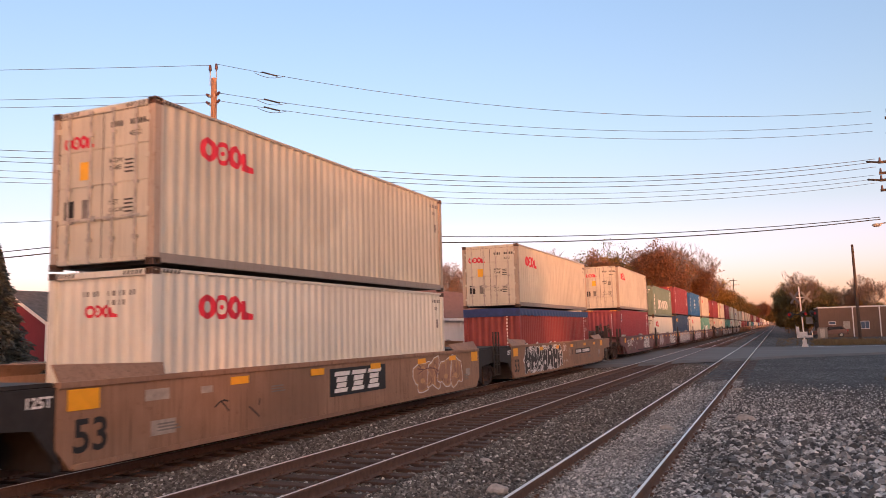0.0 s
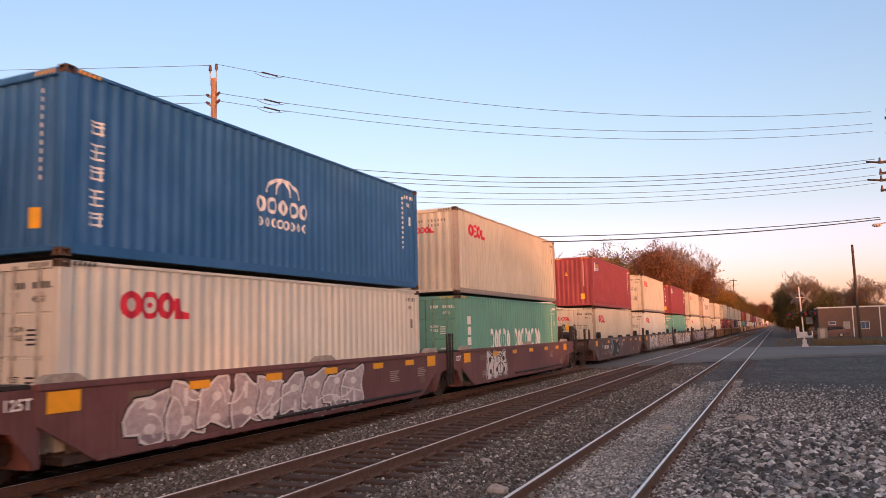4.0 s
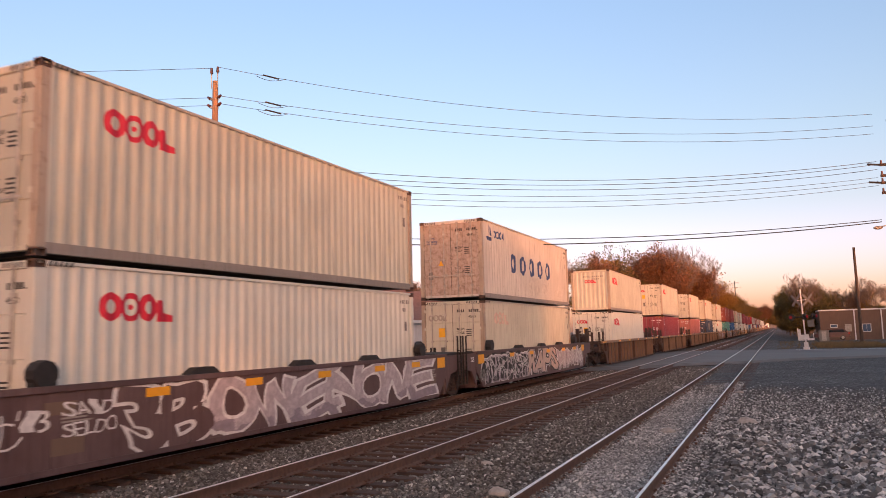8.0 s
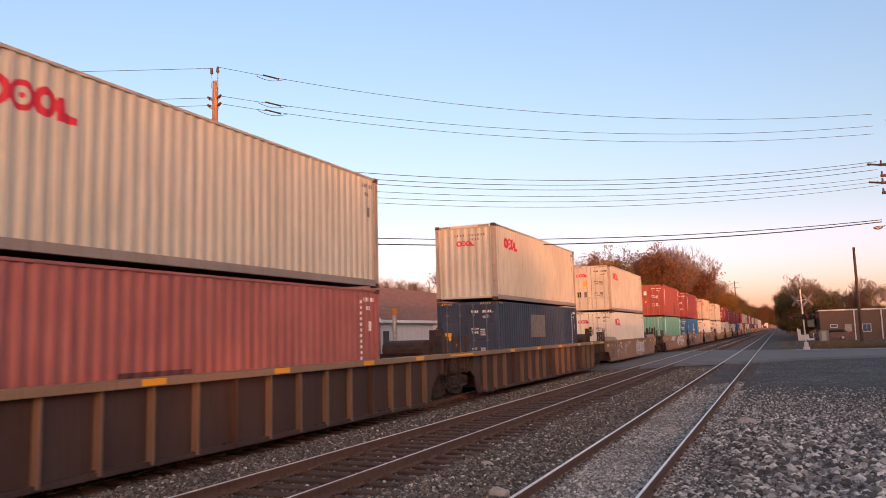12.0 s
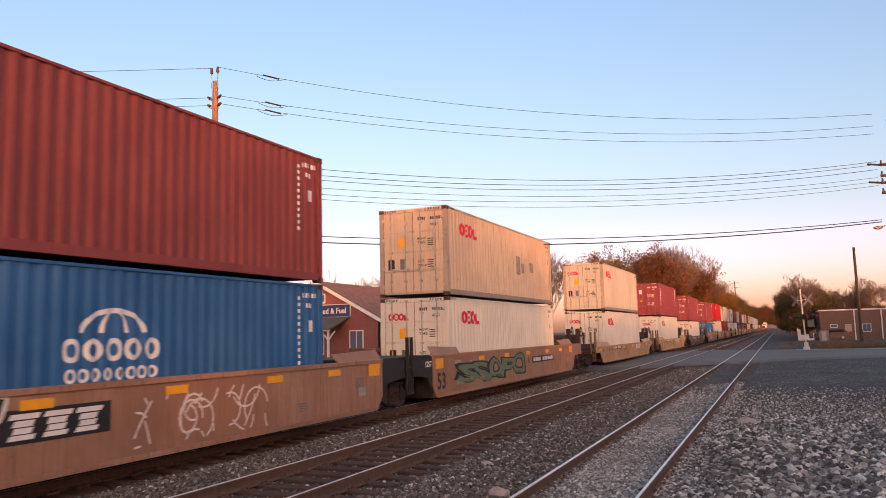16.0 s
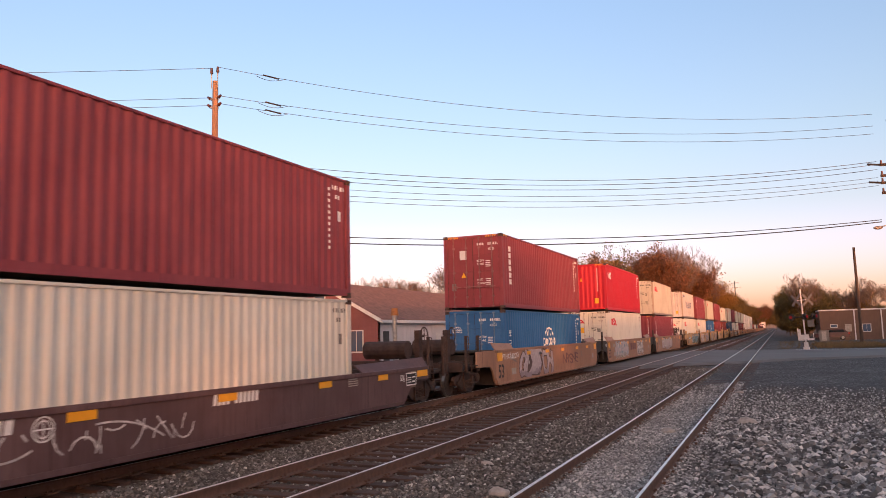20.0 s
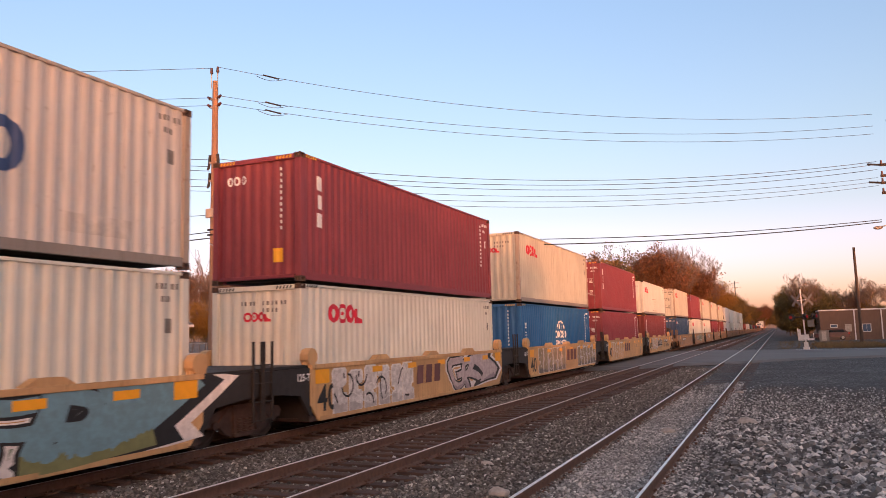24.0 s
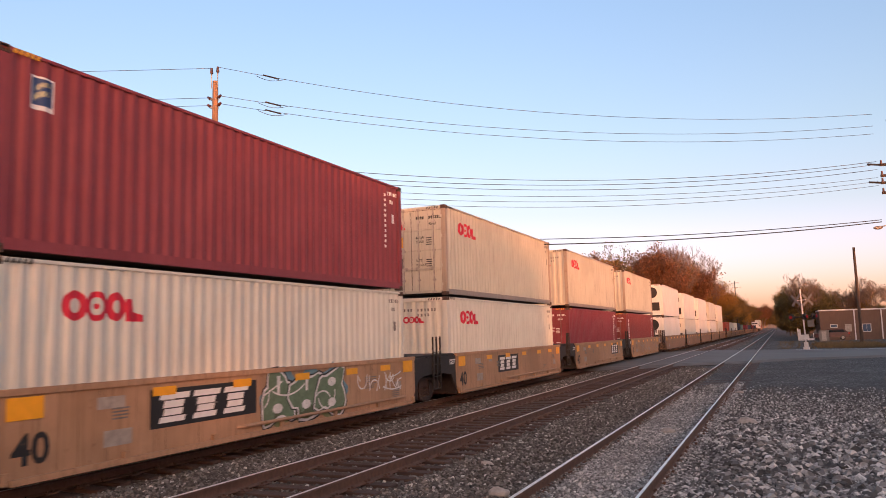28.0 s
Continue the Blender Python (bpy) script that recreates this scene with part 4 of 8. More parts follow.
def paint_fit(car, words, y0, y1, z, high, fill, edge, halo=None):
    """Sprayed letters spread over a stretch of the side, each swollen and tilted a little."""
    layers = [("sprayed_outline", 0.052, 0.0085, edge), ("sprayed_fill", 0.0, 0.0125, fill)]
    if halo:
        layers.insert(0, ("sprayed_outline", 0.095, 0.0066, halo))
    if edge is fill:
        layers = layers[1:]
    for name, grow_, lift, ink in layers:
        rng = random.Random(len(words) * 31 + ord(words[0]))
        out, step = bmesh.new(), (y1 - y0) / len(words)
        for i, ch in enumerate(words):
            bm = text_bm(ch, 1.0, 0.0)
            us, vs = [v.co.y for v in bm.verts], [v.co.z for v in bm.verts]
            u0, u1, v0, v1 = min(us), max(us), min(vs), max(vs)
            bm.free()
            bm = text_bm(ch, 1.0, (0.034 if edge is not fill else 0.0) + grow_ * 0.75 / high)
            wide, tall, drop = step * rng.uniform(0.95, 1.16), high * rng.uniform(0.84, 1.0), rng.uniform(0, 0.12) * high
            shear, sway = rng.uniform(-0.22, 0.22), rng.uniform(-0.16, 0.16)
            bmesh.ops.subdivide_edges(bm, edges=[e for e in bm.edges if e.calc_length() > 0.16], cuts=3)
            ph = rng.uniform(0, 6)
            for v in bm.verts:
                du, dv = 0.055 * math.sin(v.co.z * 6.5 + ph) + 0.03 * math.sin(v.co.y * 11 + ph), 0.06 * math.sin(v.co.y * 7.5 + 2 * ph)
                v.co.y += du if edge is not fill else du * 0.6
                v.co.z += dv if edge is not fill else dv * 0.6
            for v in bm.verts:
                f, g = (v.co.y - u0) / max(0.12, u1 - u0), (v.co.z - v0) / max(0.3, v1 - v0)
                v.co = Vector((i * 0.0004, y0 + i * step + wide * f + shear * (g - 0.5) * step, min(max(drop + tall * g + sway * (f - 0.5) * step, 0.25 - z), 1.395 - z)))
            me = bpy.data.meshes.new("letter")
            bm.to_mesh(me)
            bm.free()
            out.from_mesh(me)
            bpy.data.meshes.remove(me)
        part(name, on_car(out, 0, z, lift), ink, car)


def cloud(seed, y0, y1, z0, z1):
    """A sprayed ground with a ragged edge."""
    rng = random.Random(seed)
    n = max(8, int((y1 - y0) / 0.16))
    ys = [y0 + (y1 - y0) * k / n for k in range(n + 1)]
    bump_ = [0.12 * math.sin(k * 1.1 + seed) + rng.uniform(0, 0.10) for k in range(n + 1)]
    env = [min(1, 2.5 * math.sin(math.pi * (k + 0.35) / (n + 0.7))) for k in range(n + 1)]
    mid = (z0 + z1) / 2
    hi = [(y, mid + (z1 - mid - b) * e) for y, b, e in zip(ys, bump_, env)]
    lo = [(y, mid - (mid - z0 - b * 0.5) * e) for y, b, e in zip(ys, bump_[::-1], env)]
    return [[lo[k], lo[k + 1], hi[k + 1], hi[k]] for k in range(n)]


def paint_bubbles(car, seed, n, w, y, z, v1, fill, edge):
    rng = random.Random(seed + 5)
    halo = BLACKP if edge is WHITEP or edge is SILVERP else WHITEP
    part("sprayed_outline", on_car(layered(bubbles(seed, n, w, v1, 0.075), 0.0006), y, z, 0.0076), halo, car)
    part("sprayed_outline", on_car(layered(bubbles(seed, n, w, v1, 0.04), 0.0006), y, z, 0.0078), edge, car)
    part("sprayed_fill", on_car(layered(bubbles(seed, n, w, v1, -0.012), 0.0006), y, z, 0.0080), fill, car)
    holes = []
    for k in range(n):                  # the openings and inner lines of the letters
        cu, kind = (k + 0.5) * w, rng.randint(0, 3)
        for s in ((0.25, -0.25) if kind == 0 else (0.2,) if kind == 1 else (-0.2,)):
            holes += ring_poly(cu + rng.uniform(-0.06, 0.06) * w, v1 * (0.5 + s * 0.9), w * 0.17, v1 * 0.10, w * 0.16, v1 * 0.095, 10)
        if kind:
            s = 1 if kind == 1 else -1
            holes.append([(cu - 0.04, v1 * (0.5 - s * 0.10)), (cu + 0.04, v1 * (0.5 - s * 0.10)), (cu + 0.07, v1 * (0.5 - s * 0.46)), (cu - 0.05, v1 * (0.5 - s * 0.46))][::s])
    part("sprayed_scribble", on_car(flat(holes + strokes(seed + 9, n * w, v1, n * 2, 0.035)), y, z, 0.0084 + n * 0.0006), edge, car)


def slabs(seed, n, w, v1, grow=0.0):
    """A row of tall, leaning sprayed block shapes, notched on one side."""
    rng = random.Random(seed)
    out = []
    for k in range(n):
        a, b = (k + rng.uniform(0.04, 0.12)) * w, (k + 1 - rng.uniform(0.06, 0.14)) * w
        lean, top, cut, deep = rng.uniform(-0.07, 0.07) * w, v1 * rng.uniform(0.90, 1.0), rng.uniform(0.35, 0.6), rng.uniform(0.25, 0.45) * (b - a)
        q = [(a, 0.0), (b, 0.02), (b, cut * v1 - 0.06), (b - deep, cut * v1 - 0.04), (b - deep, cut * v1 + 0.07), (b + lean, cut * v1 + 0.10), (b + lean, top - 0.06), (b + lean - 0.08, top), (a + lean + 0.08, top), (a + lean, top - 0.08)]
        if rng.random() < 0.5:
            q = [(a + b + lean - u, v) for u, v in q][::-1]
        cu, cv = (a + b) / 2, v1 / 2
        out.append([(u + math.copysign(grow, u - cu), v + math.copysign(grow, v - cv)) for u, v in q])
    return out


def layered(polys, step):
    """Flat shapes, each laid a hair over the one before."""
    bm = bmesh.new()
    for i, pl in enumerate(polys):
        bm.faces.new([bm.verts.new((i * step, u, v)) for u, v in pl])
    return bm


def bars(widths, height, gap=0.035):
    out, u = [], 0
    for w in widths:
        if w > 0:
            out.append(slant(u, u + w, 0, height, height * 0.12))
        u += abs(w) + gap
    return out


def extras(car, style, s, items):
    h = s["h"]
    for it in items:
        kind, args = it[0], it[1:]
        if kind == "board":            # owner's board: dark panel, slanted pale blocks
            y, w, hh = args[:3]
            part("owner_board", on_car(flat([slant(0, w, 0, hh, 0.0)]), y, 0.92 - hh / 2, 0.006), BLACKM, car, "black panel with pale slanted blocks")
            for k in range(3):
                u = w * (0.07 + 0.29 * k)
                part("owner_block", on_car(flat([slant(u, u + w * 0.25, hh * 0.72, hh * 0.88, 0.04), slant(u + w * 0.03, u + w * 0.20, hh * 0.50, hh * 0.68, 0.04), slant(u + w * 0.03, u + w * 0.19, hh * 0.30, hh * 0.47, 0.04), slant(u - w * 0.005, u + w * 0.21, hh * 0.12, hh * 0.27, 0.04)]), y, 0.92 - hh / 2, 0.010), WHITEM, car)
        elif kind == "blocks":         # owner's mark without a panel
            y, w, hh, m_ = args
            for k in range(3):
                u = w * (0.02 + 0.34 * k)
                part("owner_block", on_car(flat([slant(u, u + w * 0.24, 0, hh, 0.06)]), y, 0.92 - hh / 2, 0.02), m_, car)
        elif kind == "plate":          # reporting board: dark panel with number bars
            y, z, w = args
            part("number_board", on_car(flat([rect(0, w, 0, 0.26)]), y, z, 0.006), BLACKM, car)
            part("number_marking", on_car(flat(bars([w * 0.065] * 4 + [-w * 0.06] + [w * 0.065] * 6, 0.15, w * 0.018)), y + w * 0.05, z + 0.055, 0.010), WHITEM, car)
        elif kind == "marks":          # bare number bars
            y, z, w, m_ = args
            part("number_marking", on_car(flat(bars([w * 0.065] * 4 + [-w * 0.06] + [w * 0.065] * 6, 0.2, w * 0.02)), y, z, 0.006), m_, car)
        elif kind == "words":
            paint_words(car, *args)
        elif kind == "fit":
            paint_fit(car, *args)
        elif kind == "cloud":
            seed, y0, y1, z0, z1, m_ = args
            part("sprayed_cloud", on_car(flat(cloud(seed, y0, y1, z0, z1)), 0, 0, 0.0058), m_, car)
        elif kind == "bubbles":
            paint_bubbles(car, *args)
        elif kind == "slabs":
            seed, n, w, y, z, v1, fill, edge = args
            part("sprayed_outline", on_car(layered(slabs(seed, n, w, v1, 0.045), 0.0002), y, z, 0.0078), edge, car)
            part("sprayed_fill", on_car(layered(slabs(seed, n, w, v1, -0.005), 0.0002), y, z, 0.0098), fill, car)
            part("sprayed_scribble", on_car(flat(strokes(seed + 3, n * w, v1, n * 2, 0.022)), y, z, 0.0135), edge, car)
        elif kind == "lines":
            seed, y, z, u1, v1, n, w, m_ = args
            part("sprayed_scribble", on_car(flat(strokes(seed, u1, v1, n, w)), y, z, 0.0172), m_, car)
        elif kind == "disc":
            y, z, r, m_ = args
            part("round_emblem", on_car(flat(ring_poly(0, 0, r, r, r * 0.12, r * 0.12, 20) + ring_poly(0, 0, r * 0.7, r * 0.7, r * 0.1, r * 0.1, 16) + [rect(-r * 0.06, r * 0.06, -r * 0.8, r * 0.8), rect(-r * 0.8, -r * 0.07, -r * 0.06, r * 0.06), rect(r * 0.07, r * 0.8, -r * 0.06, r * 0.06)]), y, z, 0.006), m_, car, "faded round emblem")


COLOURS = {"car_brown": "weathered brown", "car_redbrown": "red-brown", "car_maroon": "dark maroon", "car_dark": "near-black brown", "car_umber": "dark umber", "car_yellow": "ochre yellow", "car_tan": "tan", "car_buff": "faded buff", "car_rib": "dark grey-brown"}


def well_car(style, yc, first, last, items):
    """One well car or one unit of an articulated set, its middle at yc."""
    s = STYLE[style]
    pk = s["paint"]
    p = PAINT[pk]
    painted_over = any(i[0] in ("words", "bubbles", "lines", "fit") for i in items)
    alone = style in ALONE
    low = LOW.get(style, 0.0)
    form = "ribbed" if style == "rib" else "smooth"
    car = thing("well_car", "%s %s-sided double-stack well car%s" % (COLOURS[pk], form, " with sprayed graffiti" if painted_over else " with amber reflectors"), "rail car", "cars of the train")
    sm = mesh_from(("car_side", style), lambda: side_mesh(style, s))
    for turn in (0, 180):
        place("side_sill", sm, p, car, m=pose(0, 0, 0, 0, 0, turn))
    b_ = 8.3 if alone else s["h"] - s["slope"] - 0.05
    if style != "rib":
        place("top_chord", mesh_from(("top_chord", style), lambda: boxes((SX - 0.05, SX + 0.035, -s["h"] + 0.02, s["h"] - 0.02, 1.33 - low, 1.425 - low), bevel=0.008)), p, car)
    out_ = {"t40": 0.06, "rib": 0.0}.get(style, 0.014)
    place("bottom_flange", mesh_from(("bottom_flange", style), lambda: boxes((SX - 0.22, SX + out_, -b_, b_, s["z0"] - 0.03, s["z0"] + 0.06), bevel=0.006)), p, car)
    if style in ("m40", "t40"):
        place("train_line_pipe", mesh_from(("train_line_pipe", style), lambda: tubes(((SX + 0.045, -1.2, 0.40), (SX + 0.045, 5.4, 0.40), 0.035), ((SX + 0.045, -1.2, 0.40), (SX - 0.02, -1.35, 0.40), 0.035), ((SX + 0.045, 5.4, 0.40), (SX - 0.02, 5.55, 0.40), 0.035), n=8)), STEEL_DARK if style == "m40" else p, car)
    if style == "t40":
        for k in range(-6, 7, 2):
            place("flange_gusset", mesh_from("gusset", lambda: boxes((SX, SX + 0.055, -0.05, 0.05, 0.2, 0.36))), p, car, m=pose(0, k, 0))
    # recessed panels in dark paint, chord and most ribs in lighter tan
    if style == "rib":
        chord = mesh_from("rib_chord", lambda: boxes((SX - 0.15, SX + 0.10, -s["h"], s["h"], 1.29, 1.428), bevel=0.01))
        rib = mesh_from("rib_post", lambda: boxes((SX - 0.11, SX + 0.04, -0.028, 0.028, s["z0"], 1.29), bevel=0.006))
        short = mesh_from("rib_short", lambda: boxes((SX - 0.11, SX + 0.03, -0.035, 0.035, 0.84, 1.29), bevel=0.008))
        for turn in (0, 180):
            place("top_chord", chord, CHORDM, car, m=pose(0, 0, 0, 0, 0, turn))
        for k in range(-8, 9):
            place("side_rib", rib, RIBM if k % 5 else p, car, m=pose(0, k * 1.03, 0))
        for y in (-10.2, -9.4, 9.4, 10.2):
            place("side_rib", short, p, car, m=pose(0, y, 0))
    place("well_floor", mesh_from(("well_floor", style), lambda: boxes(*[(-1.46, 1.46, y - 0.25, y + 0.25, s["z0"] - 0.02, s["z0"] + 0.1) for y in (-5.9, -3, 0, 3, 5.9)], (-1.2, 1.2, -6.2, 6.2, s["z0"], s["z0"] + (0.0995 if style == "far" else 0.05)))), GRIME, car)
    eb = mesh_from(("end_box", style), lambda: end_box(style, s))
    for turn in (0, 180):
        place("end_platform", eb, GRIME if alone else p if style in ("m40", "n48", "far") else STEEL_DARK, car, m=pose(0, 0, 0, 0, 0, turn))
    if not alone and style != "far":
        wk = mesh_from(("walkway", style), lambda: boxes((-1.42, 1.42, -s["a"] + 0.02, -s["h"] - 0.01, 1.37, 1.425)))
        for turn in (0, 180):
            place("walkway", wk, STEEL_DARK, car, m=pose(0, 0, 0, 0, 0, turn))
        for e in ([-1] if first else []) + ([1] if last else []):    # the side runs on over the outer truck
            y0, y1 = s["h"] - 0.02, s["a"] + 0.15
            bm = extrude_yz(bmesh.new(), [(e * y, z) for y, z in ((y0, s["z0"] + 0.02), (y0 + 0.16, 0.36), (y0 + 0.34, 0.72), (y0 + 0.55, 0.86), (y1, 0.88), (y1, 1.40), (y0, 1.40))], SX - 0.055, SX + 0.003)
            part("end_side", bm, p, car)
    if style in ("b53", "r53", "s53", "tan53", "yel53", "drk53"):
        cm = mesh_from(("coaming", style), lambda: coaming(style, s))
        for turn in (0, 180):
            for fl in (1, -1):
                place("guide_plate", cm, p, car, m=pose(0, 0, 0, 0, 0, turn) @ Matrix.Diagonal((fl, 1, 1, 1)))
    if style in ("n48", "y40"):
        gm = STEEL_DARK if style == "n48" else p
        for y in (-6.05, 6.1):
            place("container_guide", mesh_from(("guide", y), lambda: guide(y)), gm, car)
            place("container_guide", mesh_from(("guide", y), lambda: guide(y)), gm, car, m=Matrix.Diagonal((-1, 1, 1, 1)))
        for y in (-2.9, 0.2, 3.1):
            place("container_guide", mesh_from(("low_guide", y), lambda: low_guide(y)), gm, car)
    elif style == "m40":
        for y in (-6.2, 0.6, 6.3):
            place("container_guide", mesh_from(("low_guide", y), lambda: low_guide(y)), PALEM, car)
    gear = far_truck if style == "far" else truck
    gear(car, -s["a"])
    if last or alone:
        gear(car, s["a"])
    ends = ([-1] if (first or alone) else []) + ([1] if (last or alone) else [])
    ep = ENDM if pk in ("car_yellow", "car_tan", "car_buff") else GRIME
    for e in ends:
        ye = e * (s["a"] + 1.3)
        part("coupler", boxes((-0.12, 0.12, min(ye, ye + e * 0.45), max(ye, ye + e * 0.45), 0.62, 0.86), (-0.2, 0.2, min(ye + e * 0.25, ye + e * 0.5), max(ye + e * 0.25, ye + e * 0.5), 0.58, 0.92), bevel=0.02), GRIME, car)
        if not alone:
            part("end_sill", boxes((-1.35, 1.35, min(e * (s["a"] - 0.3), ye), max(e * (s["a"] - 0.3), ye), 0.86, 1.02), (-1.42, 1.42, min(ye - e * 0.14, ye), max(ye - e * 0.14, ye), 0.8, 1.1)), ep, car)
        place("corner_post", mesh_from(("post", style, e, first), lambda: post_pair(e * (s["a"] + 0.95))), ep, car)
        place("corner_post", mesh_from(("post2", style, e, first), lambda: post_pair(e * (s["a"] - 0.1))), ep, car)
        place("step_stirrup", mesh_from(("stirrup", style, e), lambda: stirrup(e * (s["a"] + 0.35))), ep, car)
        part("air_reservoir", tubes(((-0.75, ye - e * 1.1, 1.58), (0.65, ye - e * 1.1, 1.58), 0.27), ((-0.4, ye - e * 1.1, 1.0), (-0.4, ye - e * 1.1, 1.4), 0.06), ((0.4, ye - e * 1.1, 1.0), (0.4, ye - e * 1.1, 1.4), 0.06), n=14), GRIME, car)
        part("handbrake_wheel", brake_wheel(ye - e * 0.5), GRIME, car)
        part("brake_pipe", tubes(((1.0, ye, 1.1), (1.0, ye - e * 1.9, 1.1), 0.025), ((0.6, ye, 1.1), (0.6, ye - e * 1.9, 1.12), 0.03)), GRIME, car)
    if not alone:
        for e in (-1, 1):
            if e not in ends:
                place("corner_ladder", mesh_from(("ladder", style, e), lambda: steps_mesh(e * (s["a"] - 0.16))), STEEL_DARK, car)
    rf = mesh_from("reflector_small", lambda: flat([rect(-0.26, 0.26, -0.07, 0.07)]))
    rb = mesh_from("reflector_wide", lambda: flat([rect(-0.34, 0.34, -0.085, 0.085)])) if alone else mesh_from("reflector_big", lambda: flat([rect(-0.28, 0.28, -0.15, 0.15)]))
    h = s["h"]
    zr = 1.365 if style == "rib" else 1.20 - 0.8 * low
    xr = SX + (0.106 if style == "rib" else 0.04 if zr > 1.3 else 0.0188)
    place("reflector", rb, ORANGEM, car, "amber reflector sheet", m=pose(xr, -h + (0.75 if alone else 0.44), 1.16 - 0.75 * low if style != "rib" else 1.21) if style != "rib" else pose(xr, -h + 0.5, zr) @ Matrix.Diagonal((1, 1.6, 0.35, 1)))
    for y in (-h * 0.52, -h * 0.2, h * 0.12, h * 0.45, h * 0.72):
        place("reflector", rf, ORANGEM, car, m=pose(xr, y, zr) @ Matrix.Diagonal((1, 1, 1 if style != "rib" else 0.75, 1)))
    place("reflector", rb, ORANGEM, car, m=pose(xr, h - 0.45, 1.18 - 0.8 * low) if style != "rib" else pose(xr, h - 0.4, zr) @ Matrix.Diagonal((1, 1.4, 0.35, 1)))
    if alone and style != "rib":
        st = bmesh.new()
        for word, yy in (("53", -h + 1.55), ("48", -h + 3.2), ("45", -h + 4.1), ("53", h - 1.8)):
            bm = moved(text_bm(word + "|", 0.2, 0.004), 0, yy, 0)
            me = bpy.data.meshes.new("stencil")
            bm.to_mesh(me)
            bm.free()
            st.from_mesh(me)
            bpy.data.meshes.remove(me)
        part("size_stencil", on_car(st, 0, 1.02 - 0.7 * low, 0.0074), WHITEM if pk == "car_dark" else BLACKM, car)
    # stencilled data blocks
    rng = random.Random(int(yc * 10))
    light = pk in ("car_yellow", "car_tan", "car_buff", "car_brown", "car_redbrown", "car_rib")
    rows_ = []
    for y in (-h + 1.9, -h * 0.40, h * 0.55, h - 1.35):
        w, zz = rng.uniform(0.35, 0.6), rng.choice((0.62, 1.0))
        rows_ += [rect(y, y + w * rng.uniform(0.7, 1.0), zz - j * 0.05, zz - j * 0.05 + 0.025) for j in range(rng.randint(3, 6))]
    if style != "rib":
        part("data_stencil", on_car(flat(rows_), 0, 0, 0.0072), GREYM if light else PALEM, car)
    if style != "rib":
        part("data_sticker", on_car(flat([rect(-h + 1.62, -h + 2.15, 1.02 - low, 1.20 - low), rect(-h + 1.75, -h + 2.3, 0.46, 0.70), rect(-h + 2.9, -h + 3.2, 1.04 - low, 1.16 - low), rect(h - 1.2, h - 0.85, 0.60, 0.82)]), 0, 0, 0.0064), RIBM if pk in ("car_maroon", "car_umber", "car_dark") else PALEM, car)
    if style not in ("rib", "far", "b53", "r53", "m40", "n48") and (alone or last):
        yp = h - 1.45 if alone else s["a"] - 0.55
        pl = part("data_placard", on_car(flat([rect(0, 0.62, 0, 0.34)]), yp, 0.95 - low, 0.009), WHITEM, car, "white-framed black data placard")
        part("placard_field", on_car(flat([rect(0.03, 0.59, 0.03, 0.31)]), yp, 0.95 - low, 0.0115), BLACKM, pl)
        part("data_stencil", on_car(flat([rect(0.07, 0.30, 0.08 + k * 0.06, 0.105 + k * 0.06) for k in range(3)] + [rect(0.36, 0.54, 0.08, 0.12), rect(0.36, 0.54, 0.2, 0.24)]), yp, 0.95 - low, 0.014), WHITEM, pl)
    if s["num"]:
        big = {"53": 0.66, "48": 0.55, "40": 0.80 if style == "y40" else 0.58}[s["num"]]
        y0 = -h + (0.26 if style != "s53" else 1.7)
        part("length_number", on_car(text_bm(s["num"], big, 0.012), y0, 0.42, 0.0095), GREYM if s["num"] == "48" else BLACKM, car, "stencilled length number %s" % s["num"])
    if not first and style in ("b53", "r53", "y40", "t40", "m40", "n48"):
        part("capacity_stencil", moved(text_bm("125-T" if style == "y40" else "125" if style == "n48" else "125T", 0.21, 0.006), SX + 0.006 - (0.02 if style in ("b53", "r53", "y40", "t40") else 0), -h - 0.50, 1.10), WHITEM, car, "white stencil 125T")
    before, off = set(car.children), s.get("off", 0.0)
    extras(car, style, s, items)
    for ch in set(car.children) - before:
        ch.matrix_basis = pose(0, -off, 0) @ ch.matrix_basis
    car.matrix_basis = pose(0, yc + off, 0)
    return car


